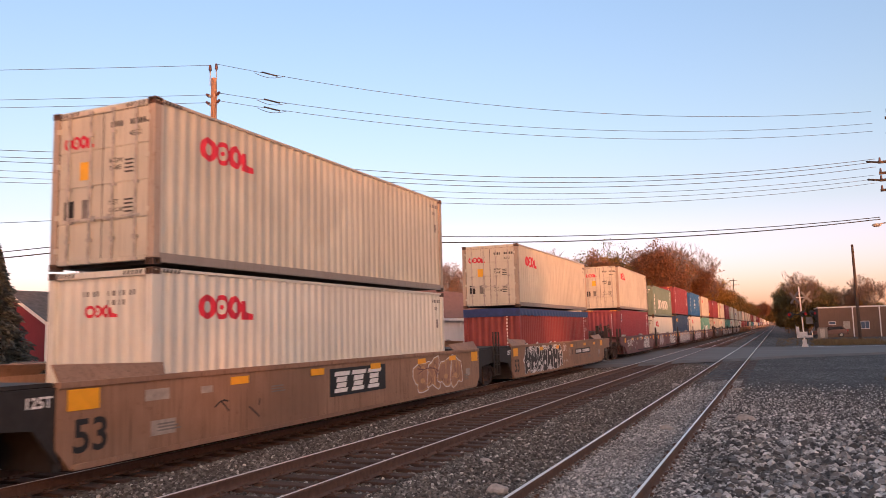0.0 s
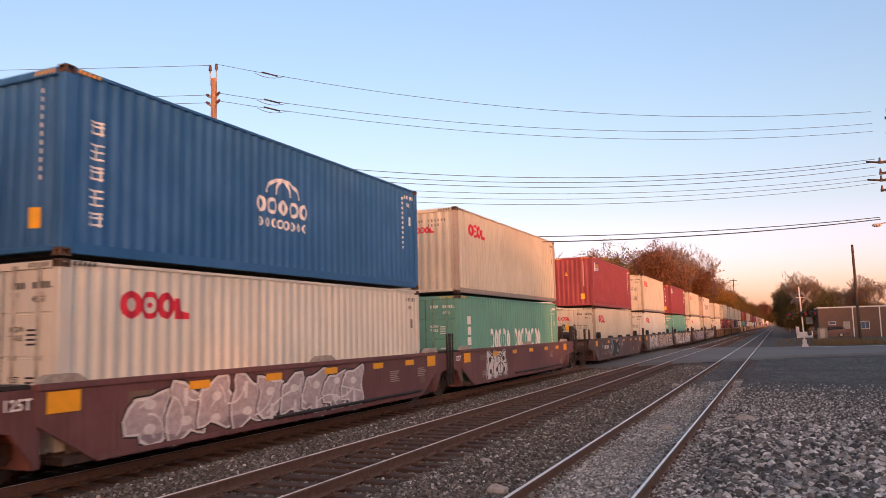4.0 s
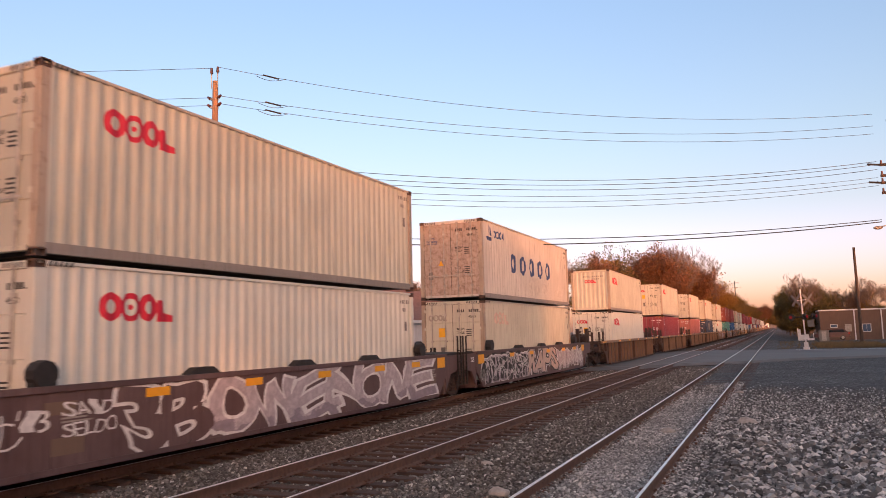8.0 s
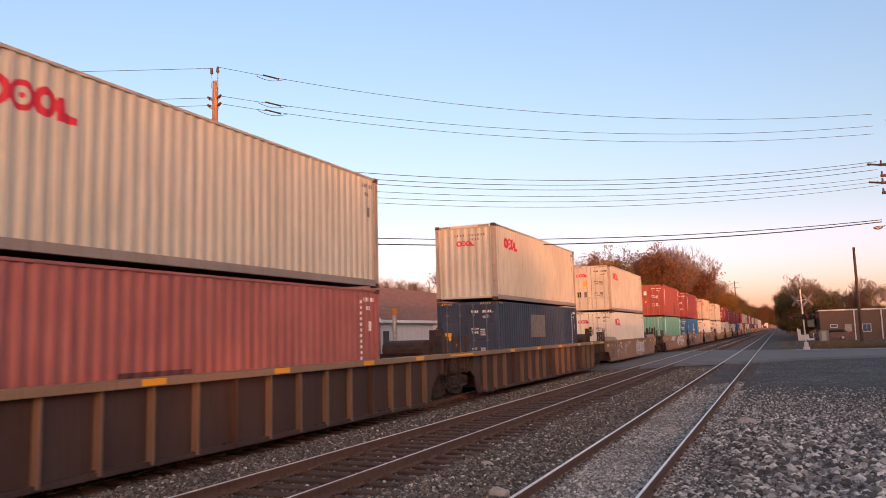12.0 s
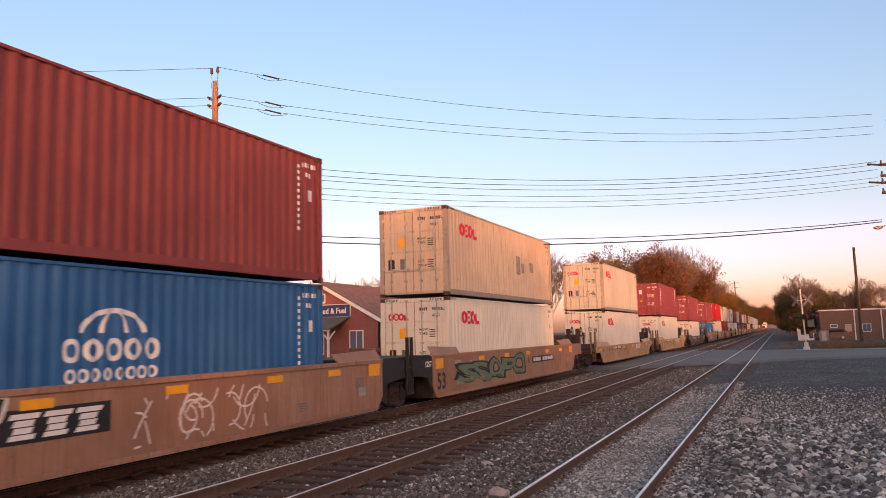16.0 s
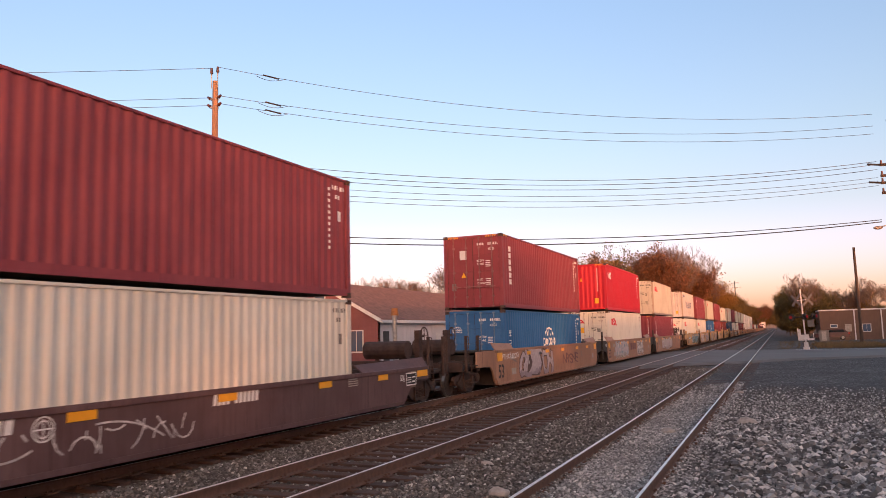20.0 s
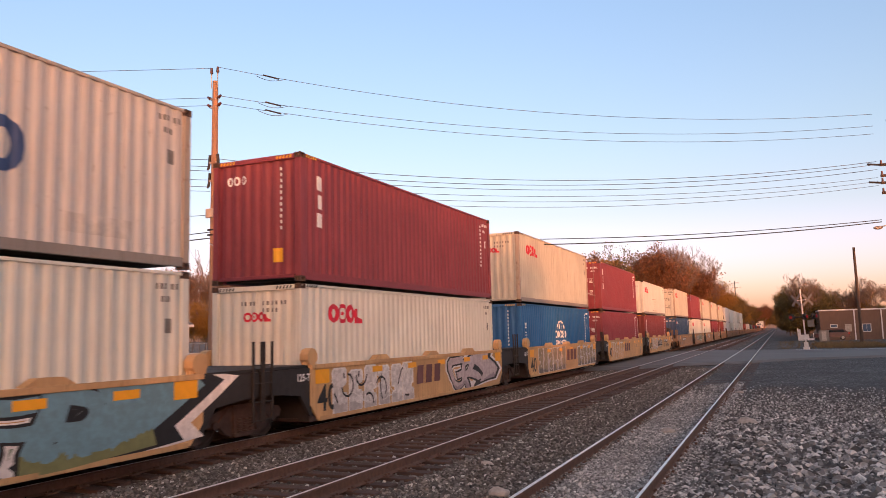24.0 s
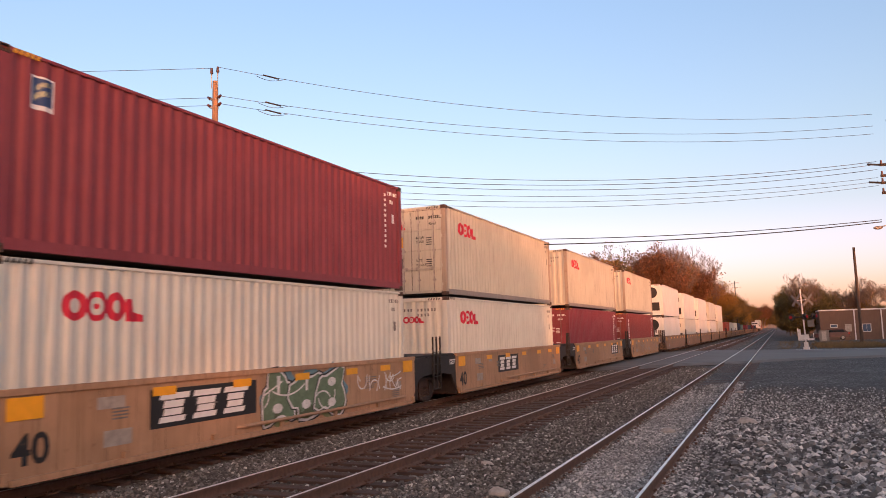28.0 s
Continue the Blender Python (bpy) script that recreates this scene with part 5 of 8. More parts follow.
# ---- the train: far end of each load at the start, car style, upper load, lower load, set ends, painted marks ----
HC, STD, BASE = 2.896, 2.591, 0.31
O_D, O_P = ("oocl", "oocl", "door"), ("oocl", "oocl", "plain")
C_D, C_P = ("oocl_clean", "oocl", "door"), ("oocl_clean", "oocl", "plain")
REEF = ("white", "none", "reefer")
T = [
    (2.04, "b53", None, None, "", []),
    (21.91, "b53", (O_D, HC), (C_P, HC), "", [("board", -1.05, 2.65, 0.62), ("lines", 3, -4.9, 0.4, 1.7, 0.5, 4, 0.03, BLACKP), ("bubbles", 14, 4, 0.82, 3.4, 0.44, 0.75, PAINT["car_redbrown"], PAINT["car_tan"]), ("lines", 8, 3.4, 0.45, 3.4, 0.7, 12, 0.03, PAINT["car_maroon"])]),
    (41.78, "b53", (O_D, STD), (("brownred", "none", "plain", "tarp"), STD), "L", [("cloud", 4, -6.7, -0.65, 0.22, 1.40, WHITEP), ("bubbles", 11, 7, 0.82, -6.5, 0.28, 1.02, BLACKP, WHITEP), ("lines", 12, -0.65, 0.95, 0.8, 0.45, 12, 0.025, WHITEP), ("lines", 13, -0.6, 0.42, 1.1, 0.2, 8, 0.025, WHITEP), ("disc", 0.64, 0.9, 0.2, PALEM), ("words", "B", 1.1, 0.78, 0.32, BLACKM, BLACKM), ("plate", 1.8, 0.76, 3.2)]),
    (63.42, "m40", (O_D, HC), (("maroon", "flag", "plain"), HC), "F", [("fit", "SKARE", -5.45, -3.5, 0.70, 0.50, WHITEP, WHITEP), ("fit", "Mal", -3.6, -2.9, 1.05, 0.24, WHITEP, WHITEP), ("marks", -4.6, 0.42, 2.7, PAINT["car_dark"]), ("lines", 21, -3.2, 0.7, 1.3, 0.6, 7, 0.025, LILACP), ("words", "A", -1.85, 0.80, 0.32, WHITEM, WHITEM), ("marks", -0.4, 1.20, 1.0, WHITEM), ("marks", -0.4, 1.06, 1.2, PALEM), ("cloud", 24, 1.5, 4.1, 0.40, 1.34, WHITEP), ("fit", "ETOCK", 1.6, 4.0, 0.46, 0.82, WHITEP, BLACKP), ("disc", 4.25, 1.0, 0.36, PALEM), ("lines", 23, 0.9, 0.5, 0.8, 0.6, 7, 0.025, WHITEP)]),
    (78.85, "m40", (("green", "china", "door"), STD), (C_D, STD), "", [("cloud", 5, -5.4, -3.15, 0.45, 1.38, LILACP), ("lines", 31, -5.4, 0.40, 2.2, 0.95, 10, 0.10, SILVERP), ("words", "E", -3.05, 0.80, 0.32, WHITEM, WHITEM), ("lines", 32, 0.7, 0.5, 0.8, 0.6, 10, 0.025, WHITEP), ("fit", "GRABE", 1.5, 5.0, 0.44, 0.72, WHITEP, BLACKP, SILVERP), ("lines", 34, 5.0, 0.6, 1.1, 0.6, 10, 0.03, WHITEP), ("disc", 5.9, 0.85, 0.5, PALEM)]),
    (94.20, "m40", (("maroon", "tex", "plain"), HC), (("deepblue", "seaco", "plain"), HC), "", [("cloud", 6, -6.1, 3.8, 0.30, 1.36, WHITEP), ("slabs", 41, 13, 0.72, -5.8, 0.32, 0.98, LILACP, WHITEP), ("lines", 42, -5.8, 0.32, 9.4, 0.95, 46, 0.05, SILVERP), ("lines", 43, -5.4, 0.35, 8.5, 0.85, 16, 0.03, TEALP), ("disc", 4.15, 1.0, 0.36, PALEM)]),
    (109.56, "m40", (("blue", "cosco_round", "plain"), HC), (C_D, HC), "", [("bubbles", 51, 9, 0.8, -5.0, 0.35, 0.85, LILACP, WHITEP)]),
    (124.78, "m40", (O_P, HC), (("seagreen", "china", "door"), HC), "L", [("disc", -3.0, 0.85, 0.42, WHITEP), ("bubbles", 61, 3, 0.7, -4.4, 0.35, 0.9, WHITEP, BLACKP)]),
    (145.2, "n48", (("maroon", "beacon", "plain"), HC), (O_D, HC), "F", [("marks", -5.2, 0.80, 1.35, WHITEM), ("fit", "U-2-NOVE", -5.2, -3.3, 0.46, 0.24, PALEM, PALEM), ("words", "A", -3.25, 0.76, 0.30, WHITEM, WHITEM), ("cloud", 7, -2.9, -0.45, 0.24, 1.40, TEALP), ("fit", "125", -2.7, -0.6, 0.34, 0.92, BLACKP, TEALP), ("lines", 72, -0.4, 0.75, 1.0, 0.5, 8, 0.025, WHITEP)]),
    (163.04, "n48", (O_D, HC), (C_D, HC), "", [("cloud", 8, -6.2, -1.5, 0.24, 1.40, BLACKP), ("bubbles", 81, 4, 1.05, -5.9, 0.28, 1.05, SILVERP, WHITEP), ("lines", 82, -5.9, 0.3, 4.2, 1.0, 14, 0.05, BLACKP), ("fit", "LEAGUE", -1.6, 7.7, 0.28, 0.98, PINKP, BLACKP, WHITEP)]),
    (180.73, "n48", (("maroon", "beacon", "plain"), HC), (("teal", "flor", "door"), HC), "", [("fit", "TROLL", -6.6, -1.2, 0.28, 0.98, WHITEP, BLACKP, PINKP), ("fit", "SLAYERS", -0.8, 6.3, 0.28, 0.98, WHITEP, BLACKP, PINKP)]),
    (198.57, "n48", (O_D, HC), (C_D, HC), "", [("fit", "13", -6.4, -6.0, 0.80, 0.32, WHITEP, WHITEP), ("fit", "SAID", -5.8, -4.9, 0.96, 0.22, WHITEP, WHITEP), ("fit", "SELDO", -5.8, -4.85, 0.68, 0.22, WHITEP, WHITEP), ("lines", 91, -7.3, 0.4, 0.9, 0.8, 8, 0.03, WHITEP), ("fit", "3B", -4.7, -2.95, 0.30, 0.98, PAINT["car_umber"], WHITEP), ("fit", "OWENONE", -2.85, 6.4, 0.30, 0.94, LILACP, WHITEP)]),
    (216.46, "n48", (("cosco_white", "cosco", "door"), HC), (("oocl", "oocl_faint", "door"), HC), "L", [("cloud", 9, -7.2, -2.0, 0.28, 1.36, BLACKP), ("bubbles", 97, 6, 0.85, -7.1, 0.30, 0.95, BLACKP, LILACP), ("lines", 95, -7.0, 0.30, 5.0, 0.98, 60, 0.03, SILVERP), ("fit", "RAPS", -1.95, 2.25, 0.30, 1.02, PINKP, BLACKP, WHITEP), ("bubbles", 96, 6, 0.8, 2.4, 0.33, 0.9, LILACP, SILVERP), ("lines", 98, 2.4, 0.33, 5.0, 0.9, 30, 0.035, WHITEP)]),
    (238.99, "rib", (O_P, STD), (C_D, HC), "", []),
    (262.62, "rib", (O_D, HC), (("maroon", "flag", "door"), HC), "", []),
    (285.97, "rib", (O_D, HC), (("salmon", "patched", "door"), HC), "", []),
    (307.31, "rib", (O_P, HC), (("navy", "navy_panel", "door"), HC), "", []),
    (328.75, "s53", (O_D, HC), (C_D, HC), "", [("lines", 101, -6.5, 0.3, 4.5, 1.0, 20, 0.06, SILVERP), ("bubbles", 103, 5, 0.7, 0.5, 0.35, 0.85, LILACP, WHITEP)]),
    (353.07, "r53", (("brick", "triton_patched", "door"), HC), (("seagreen", "dong", "plain"), HC), "F", [("plate", -4.65, 0.86, 3.0), ("fit", "ENERO", -3.9, -1.7, 1.06, 0.33, WHITEP, LILACP), ("words", "B", -1.2, 0.84, 0.30, BLACKM, BLACKM), ("fit", "ITEM", 0.8, 5.8, 0.30, 1.02, SILVERP, BLACKP)]),
    (372.72, "r53", (("brownred", "triton", "door"), HC), (("blue", "cosco_blue", "door"), HC), "", [("fit", "AMBOE", -6.6, -2.2, 0.28, 1.02, BLACKP, WHITEP), ("board", -2.0, 1.8, 0.45), ("lines", 121, 0.2, 0.3, 3.5, 0.9, 22, 0.035, WHITEP)]),
    (392.21, "r53", (("oocl_rust", "oocl_patched", "door"), HC), (C_D, HC), "L", [("fit", "SSOPO", -6.0, 0.6, 0.42, 0.66, GREENP, BLACKP), ("words", "A", 1.1, 0.80, 0.32, BLACKM, BLACKM), ("plate", 1.7, 0.78, 3.2)]),
    (415.95, "tan53", (O_D, HC), (C_D, HC), "", [("plate", -5.15, 0.86, 2.4), ("lines", 141, -2.5, 0.4, 3.0, 0.6, 6, 0.03, BLACKP), ("blocks", 2.45, 2.0, 0.36, WHITEP)]),
    (439.86, "yel53", (("maroon", "triton", "door"), HC), (C_P, HC), "", [("plate", -5.5, 0.86, 2.6), ("blocks", 1.85, 2.0, 0.42, WHITEP), ("lines", 151, -5.6, 0.35, 7.2, 0.65, 30, 0.03, BLACKP), ("lines", 152, -5.4, 0.36, 1.6, 0.4, 10, 0.04, PALEM), ("lines", 153, -0.6, 0.70, 1.6, 0.3, 10, 0.03, BLACKP)]),
    (463.43, "drk53", (("maroon", "flag", "door"), HC), (C_D, STD), "", [("marks", -4.8, 0.84, 1.9, WHITEM), ("lines", 161, -4.5, 0.35, 5.0, 0.5, 18, 0.03, SILVERP), ("disc", -2.6, 0.85, 0.18, WHITEM), ("marks", 0.8, 0.84, 1.4, WHITEM)]),
    (487.00, "r53", (("maroon", "triton", "door"), HC), (("blue", "cosco_blue", "door"), STD), "F", [("fit", "PITHOU220", -7.7, -5.4, 1.06, 0.20, WHITEP, WHITEP), ("fit", "GLITCH", -5.3, -0.7, 0.26, 1.0, LILACP, PAINT["car_umber"]), ("marks", -4.1, 0.72, 2.3, WHITEM), ("fit", "NRSNE", 1.2, 4.0, 0.5, 0.5, PAINT["car_maroon"], PAINT["car_maroon"])]),
    (506.40, "r53", (("red", "cai", "plain"), HC), (C_D, HC), "", [("cloud", 15, -5.8, -1.4, 0.30, 1.34, LILACP), ("bubbles", 181, 5, 0.86, -5.7, 0.32, 0.98, LILACP, TEALP), ("blocks", -0.65, 2.2, 0.45, PAINT["car_maroon"]), ("bubbles", 183, 4, 0.62, 2.2, 0.34, 0.9, SILVERP, BLACKP)]),
    (525.73, "r53", (O_D, HC), (("maroon", "tex", "plain"), HC), "L", [("bubbles", 191, 10, 0.66, -4.4, 0.35, 0.85, LILACP, SILVERP)]),
    (547.28, "y40", (("cosco_white", "cosco", "plain"), HC), (C_P, HC), "F", [("plate", -4.6, 0.84, 2.4), ("words", "B", -1.95, 0.80, 0.30, BLACKM, BLACKM), ("lines", 202, -1.6, 0.5, 0.9, 0.7, 10, 0.03, WHITEP), ("cloud", 10, -0.8, 5.2, 0.24, 0.9, GREENP), ("fit", "BUFRI", -0.6, 5.3, 0.27, 1.08, TEALP, BLACKP, WHITEP)]),
    (562.93, "y40", (("maroon", "tex", "plain"), HC), (C_P, HC), "", [("slabs", 211, 6, 0.70, -5.3, 0.3, 0.98, SILVERP, WHITEP), ("blocks", -1.0, 1.7, 0.5, PAINT["car_maroon"]), ("fit", "GRI", 1.25, 5.0, 0.30, 1.02, LILACP, BLACKP, WHITEP), ("lines", 212, -5.3, 0.3, 3.9, 0.9, 10, 0.05, BLACKP)]),
    (578.50, "y40", (O_P, HC), (("blue", "cosco_blue", "plain"), HC), "", [("cloud", 13, -4.85, -0.4, 0.24, 0.85, LILACP), ("cloud", 23, -4.85, -0.3, 0.24, 0.72, GREYM), ("slabs", 221, 6, 0.74, -4.8, 0.3, 1.04, KHAKIP, WHITEP), ("cloud", 14, 1.9, 6.05, 0.24, 1.3, LILACP), ("blocks", -0.2, 1.9, 0.5, PAINT["car_maroon"]), ("slabs", 224, 6, 0.66, 2.0, 0.32, 0.95, KHAKIP, WHITEP)]),
    (594.23, "y40", (("maroon", "tex", "door"), HC), (("maroon", "none", "door"), HC), "", [("cloud", 11, -5.5, -1.4, 0.28, 1.36, PINKP), ("slabs", 231, 6, 0.64, -5.3, 0.30, 1.0, PAINT["car_yellow"], WHITEP), ("blocks", -1.0, 1.9, 0.5, PAINT["car_maroon"])]),
    (609.83, "y40", (("oocl_clean", "oocl_hatch", "plain"), STD), (("brownred", "triton", "plain"), HC), "L", [("disc", -4.95, 0.95, 0.30, BLACKP), ("lines", 243, -5.5, 0.45, 0.9, 0.25, 6, 0.03, WHITEP), ("fit", "SOOR", -4.4, -1.75, 0.52, 0.80, PINKP, WHITEP), ("fit", "BLUG", -1.6, 0.6, 0.62, 0.52, BLACKP, WHITEP), ("plate", 2.0, 0.92, 2.4), ("lines", 242, 1.8, 0.45, 3.0, 0.42, 16, 0.05, BLACKP)]),
    (629.76, "t40", (O_D, HC), (("deepblue", "seco", "plain"), HC), "F", [("plate", -3.8, 0.82, 3.2), ("words", "B", 0.1, 0.84, 0.30, BLACKM, BLACKM)]),
    (645.16, "t40", (("maroon", "flag", "door"), HC), (C_D, HC), "", [("board", -3.5, 2.7, 0.62), ("cloud", 12, -0.7, 2.6, 0.28, 1.36, TEALP), ("bubbles", 251, 3, 1.0, -0.6, 0.30, 1.0, GREENP, WHITEP), ("lines", 252, 2.8, 0.6, 2.6, 0.5, 18, 0.035, WHITEP)]),
    (660.45, "t40", (O_D, HC), (C_P, HC), "", [("board", -2.3, 2.3, 0.6)]),
    (675.73, "t40", (O_P, HC), (("maroon", "none", "door"), HC), "", [("board", 2.6, 2.0, 0.6)]),
    (691.41, "t40", (O_P, HC), (("brownred", "triton", "door"), HC), "L", [("lines", 261, -4.0, 0.3, 6.0, 0.9, 20, 0.05, PALEM)]),
    (710.29, "far", (REEF, HC), (REEF, HC), "F", []),
    (727.3, "far", (REEF, HC), (("oocl_clean", "none", "reefer"), HC), "", []),
    (744.2, "far", (REEF, HC), (REEF, HC), "", []),
    (761.2, "far", (("oocl_clean", "seco", "reefer"), HC), (REEF, HC), "", []),
    (778.2, "far", (REEF, HC), (("oocl_clean", "oocl", "reefer"), HC), "L", []),
    (799.0, "far", None, (("orangered", "none", "plain"), HC), "F", []),
    (816.0, "far", None, (("oocl_clean", "none", "plain"), HC), "", []),
    (833.0, "far", None, (("oocl_clean", "none", "plain"), HC), "", []),
    (850.0, "far", None, (("navy", "none", "plain"), HC), "", []),
    (867.0, "far", None, (("green", "none", "plain"), STD), "L", []),
    (888.0, "far", None, None, "F", []),
    (905.0, "far", None, (("maroon", "none", "plain"), STD), "", []),
    (922.0, "far", None, None, "", []),
    (939.0, "far", None, (("navy", "none", "plain"), STD), "", []),
    (956.0, "far", None, None, "L", []),
    (977.0, "far", None, (("brownred", "none", "plain"), STD), "F", []),
    (994.0, "far", None, None, "", []),
    (1011.0, "far", None, (("navy", "none", "plain"), STD), "", []),
    (1028.0, "far", None, None, "L", []),
    (1105.0, "far", (("oocl_clean", "oocl", "door"), HC), (("navy", "none", "door"), HC), "F", []),
    (1122.0, "far", (O_D, HC), (C_D, HC), "", []),
    (1139.0, "far", (O_D, HC), (("maroon", "none", "door"), HC), "L", []),
]
SPEED = 22.363
TRAIN = []


def locomotive(y_near):
    """A road locomotive with a short nose, cab, long hood and two six-wheel trucks."""
    lo = thing("locomotive", "grey-white diesel locomotive coupled into the container train", "locomotive", "cars of the train")
    body = PAINT["white"]
    part("frame", boxes((-1.5, 1.5, -11, 11, 1.0, 1.45), (-1.4, 1.4, -11.2, -10.9, 0.6, 1.5), bevel=0.03), STEEL_DARK, lo)
    part("nose", boxes((-1.0, 1.0, -10.4, -8.9, 1.45, 3.4), bevel=0.12), body, lo)
    cab = part("cab", boxes((-1.5, 1.5, -8.9, -6.6, 1.45, 4.6), bevel=0.1), body, lo)
    part("windscreen", boxes((-1.2, -0.1, -8.93, -8.88, 3.5, 4.2), (0.1, 1.2, -8.93, -8.88, 3.5, 4.2), (1.48, 1.53, -8.4, -7.2, 3.3, 4.1)), BLACKM, cab)
    part("long_hood", boxes((-0.95, 0.95, -6.6, 10.4, 1.45, 4.2), (-1.3, 1.3, 5.5, 9.8, 3.4, 4.5), bevel=0.06), body, lo)
    part("handrail", tubes(*[((1.45, -6.0 + k * 1.8, 1.45), (1.45, -6.0 + k * 1.8, 2.4), 0.02) for k in range(10)], ((1.45, -6.0, 2.4), (1.45, 10.2, 2.4), 0.02)), WHITEM, lo)
    part("fuel_tank", boxes((-1.3, 1.3, -2.5, 2.5, 0.3, 1.0), bevel=0.08), STEEL_DARK, lo)
    for y in (-7.5, 7.5):
        truck(lo, y - 0.6)
        truck(lo, y + 0.9)
    lo.matrix_basis = pose(0, y_near + 11.4, 0)
    return lo


def build_train():
    for far_end, style, up, low, ends, items in T:
        yc = far_end - LEN / 2
        TRAIN.append(well_car(style, yc, "F" in ends, "L" in ends, items))
        z = BASE if style != "far" else 0.295
        if low:
            TRAIN.append(container(low[0], low[1], far_end, z, far_end < 715))
            z += low[1] + (0.045 if far_end < 715 else -0.058)
        if up:
            TRAIN.append(container(up[0], up[1], far_end, z, far_end < 715))
    TRAIN.append(locomotive(1040.0))
    TRAIN.append(locomotive(1063.5))


def motions():
    """The whole train runs towards the camera at one speed."""
    for ob in TRAIN:
        p0 = ob.matrix_basis.translation.copy()
        walk(ob, [(0.0, pose(p0.x, p0.y, p0.z)), (14.0, pose(p0.x, p0.y - SPEED * 14.0, p0.z)), (28.0, pose(p0.x, p0.y - SPEED * 28.0, p0.z))])


# ---- ground, road and tracks ----
def gravel(name, c1, c2, c3, scale, strength=0.9, dist=0.04):
    def build(nt, bs):
        v = coords(nt)
        vo = node(nt, "ShaderNodeTexVoronoi", Scale=scale)
        nt.links.new(v, vo.inputs["Vector"])
        vo2 = node(nt, "ShaderNodeTexVoronoi", Scale=scale * 2.7)
        nt.links.new(v, vo2.inputs["Vector"])
        sep = nt.nodes.new("ShaderNodeSeparateColor")
        nt.links.new(vo.outputs["Color"], sep.inputs[0])
        broad = noise_tex(nt, v, 0.22, 6, 0.65)
        fine = noise_tex(nt, v, 2.5, 6, 0.7)
        col = ramp(nt, sep.outputs[0], (0.0, c1), (0.55, c2), (0.93, c3), (1.0, tuple(min(1, c * 1.9) for c in c3)))
        col = mix(nt, ramp(nt, broad, (0.38, 0.0), (0.66, 0.75)), col, tuple(c * 0.45 for c in c2))
        col = mix(nt, ramp(nt, fine, (0.5, 0.0), (0.8, 0.5)), col, c1)
        nt.links.new(col, bs.inputs["Base Color"])
        bs.inputs["Roughness"].default_value = 0.9
        h = mix(nt, 0.4, vo.outputs["Distance"], vo2.outputs["Distance"])
        inv = node(nt, "ShaderNodeInvert")
        nt.links.new(h, inv.inputs["Color"])
        bump(nt, bs, inv.outputs[0], strength, dist)
    return mat(name, build)


GROUND = gravel("grey_gravel", (0.020, 0.0195, 0.020), (0.066, 0.065, 0.066), (0.19, 0.188, 0.188), 15.0)
BALLAST = gravel("brown_grey_ballast", (0.040, 0.029, 0.024), (0.095, 0.075, 0.064), (0.18, 0.155, 0.14), 17.0)


def stone_material(name, stops):
    def build(nt, bs):
        ge = nt.nodes.new("ShaderNodeNewGeometry")
        n1 = noise_tex(nt, coords(nt), 14.0, 6)
        col = ramp(nt, ge.outputs["Random Per Island"], *stops)
        col = mix(nt, ramp(nt, n1, (0.4, 0.0), (0.75, 0.5)), col, (0.07, 0.068, 0.068))
        patchy = noise_tex(nt, coords(nt), 0.32, 5, 0.62)
        col = mix(nt, ramp(nt, patchy, (0.50, 0.0), (0.68, 0.4)), col, (0.05, 0.048, 0.048))
        nt.links.new(col, bs.inputs["Base Color"])
        bs.inputs["Roughness"].default_value = 0.85
        bump(nt, bs, n1, 0.4, 0.01)
    return mat(name, build)


STONE = stone_material("crushed_stone", ((0.0, (0.035, 0.035, 0.037)), (0.40, (0.13, 0.13, 0.134)), (0.70, (0.34, 0.34, 0.345)), (0.90, (0.64, 0.64, 0.645)), (1.0, (0.88, 0.87, 0.86))))
SIDING_STONE = stone_material("grey_siding_stone", ((0.0, (0.09, 0.093, 0.096)), (0.5, (0.29, 0.298, 0.305)), (0.85, (0.50, 0.508, 0.515)), (1.0, (0.78, 0.78, 0.78))))


def ballast_stone_material():
    def build(nt, bs):
        ge = nt.nodes.new("ShaderNodeNewGeometry")
        col = ramp(nt, ge.outputs["Random Per Island"], (0.0, (0.04, 0.036, 0.034)), (0.6, (0.125, 0.114, 0.107)), (0.93, (0.25, 0.235, 0.225)), (1.0, (0.62, 0.60, 0.58)))
        nt.links.new(col, bs.inputs["Base Color"])
        bs.inputs["Roughness"].default_value = 0.9
    return mat("track_ballast_stone", build)


BALLAST_STONE = ballast_stone_material()


def asphalt():
    def build(nt, bs):
        v = coords(nt)
        f = noise_tex(nt, v, 60, 4)
        b = noise_tex(nt, coords(nt, (0.25, 1.2, 1)), 0.5, 5)
        col = mix(nt, ramp(nt, b, (0.3, 0.0), (0.7, 1.0)), (0.10, 0.098, 0.099), (0.155, 0.152, 0.153))
        col = mix(nt, ramp(nt, f, (0.4, 0.0), (0.8, 0.35)), col, (0.07, 0.068, 0.068))
        nt.links.new(col, bs.inputs["Base Color"])
        bs.inputs["Roughness"].default_value = 0.8
        bump(nt, bs, f, 0.3, 0.01)
    return mat("worn_asphalt", build)


ASPHALT = asphalt()


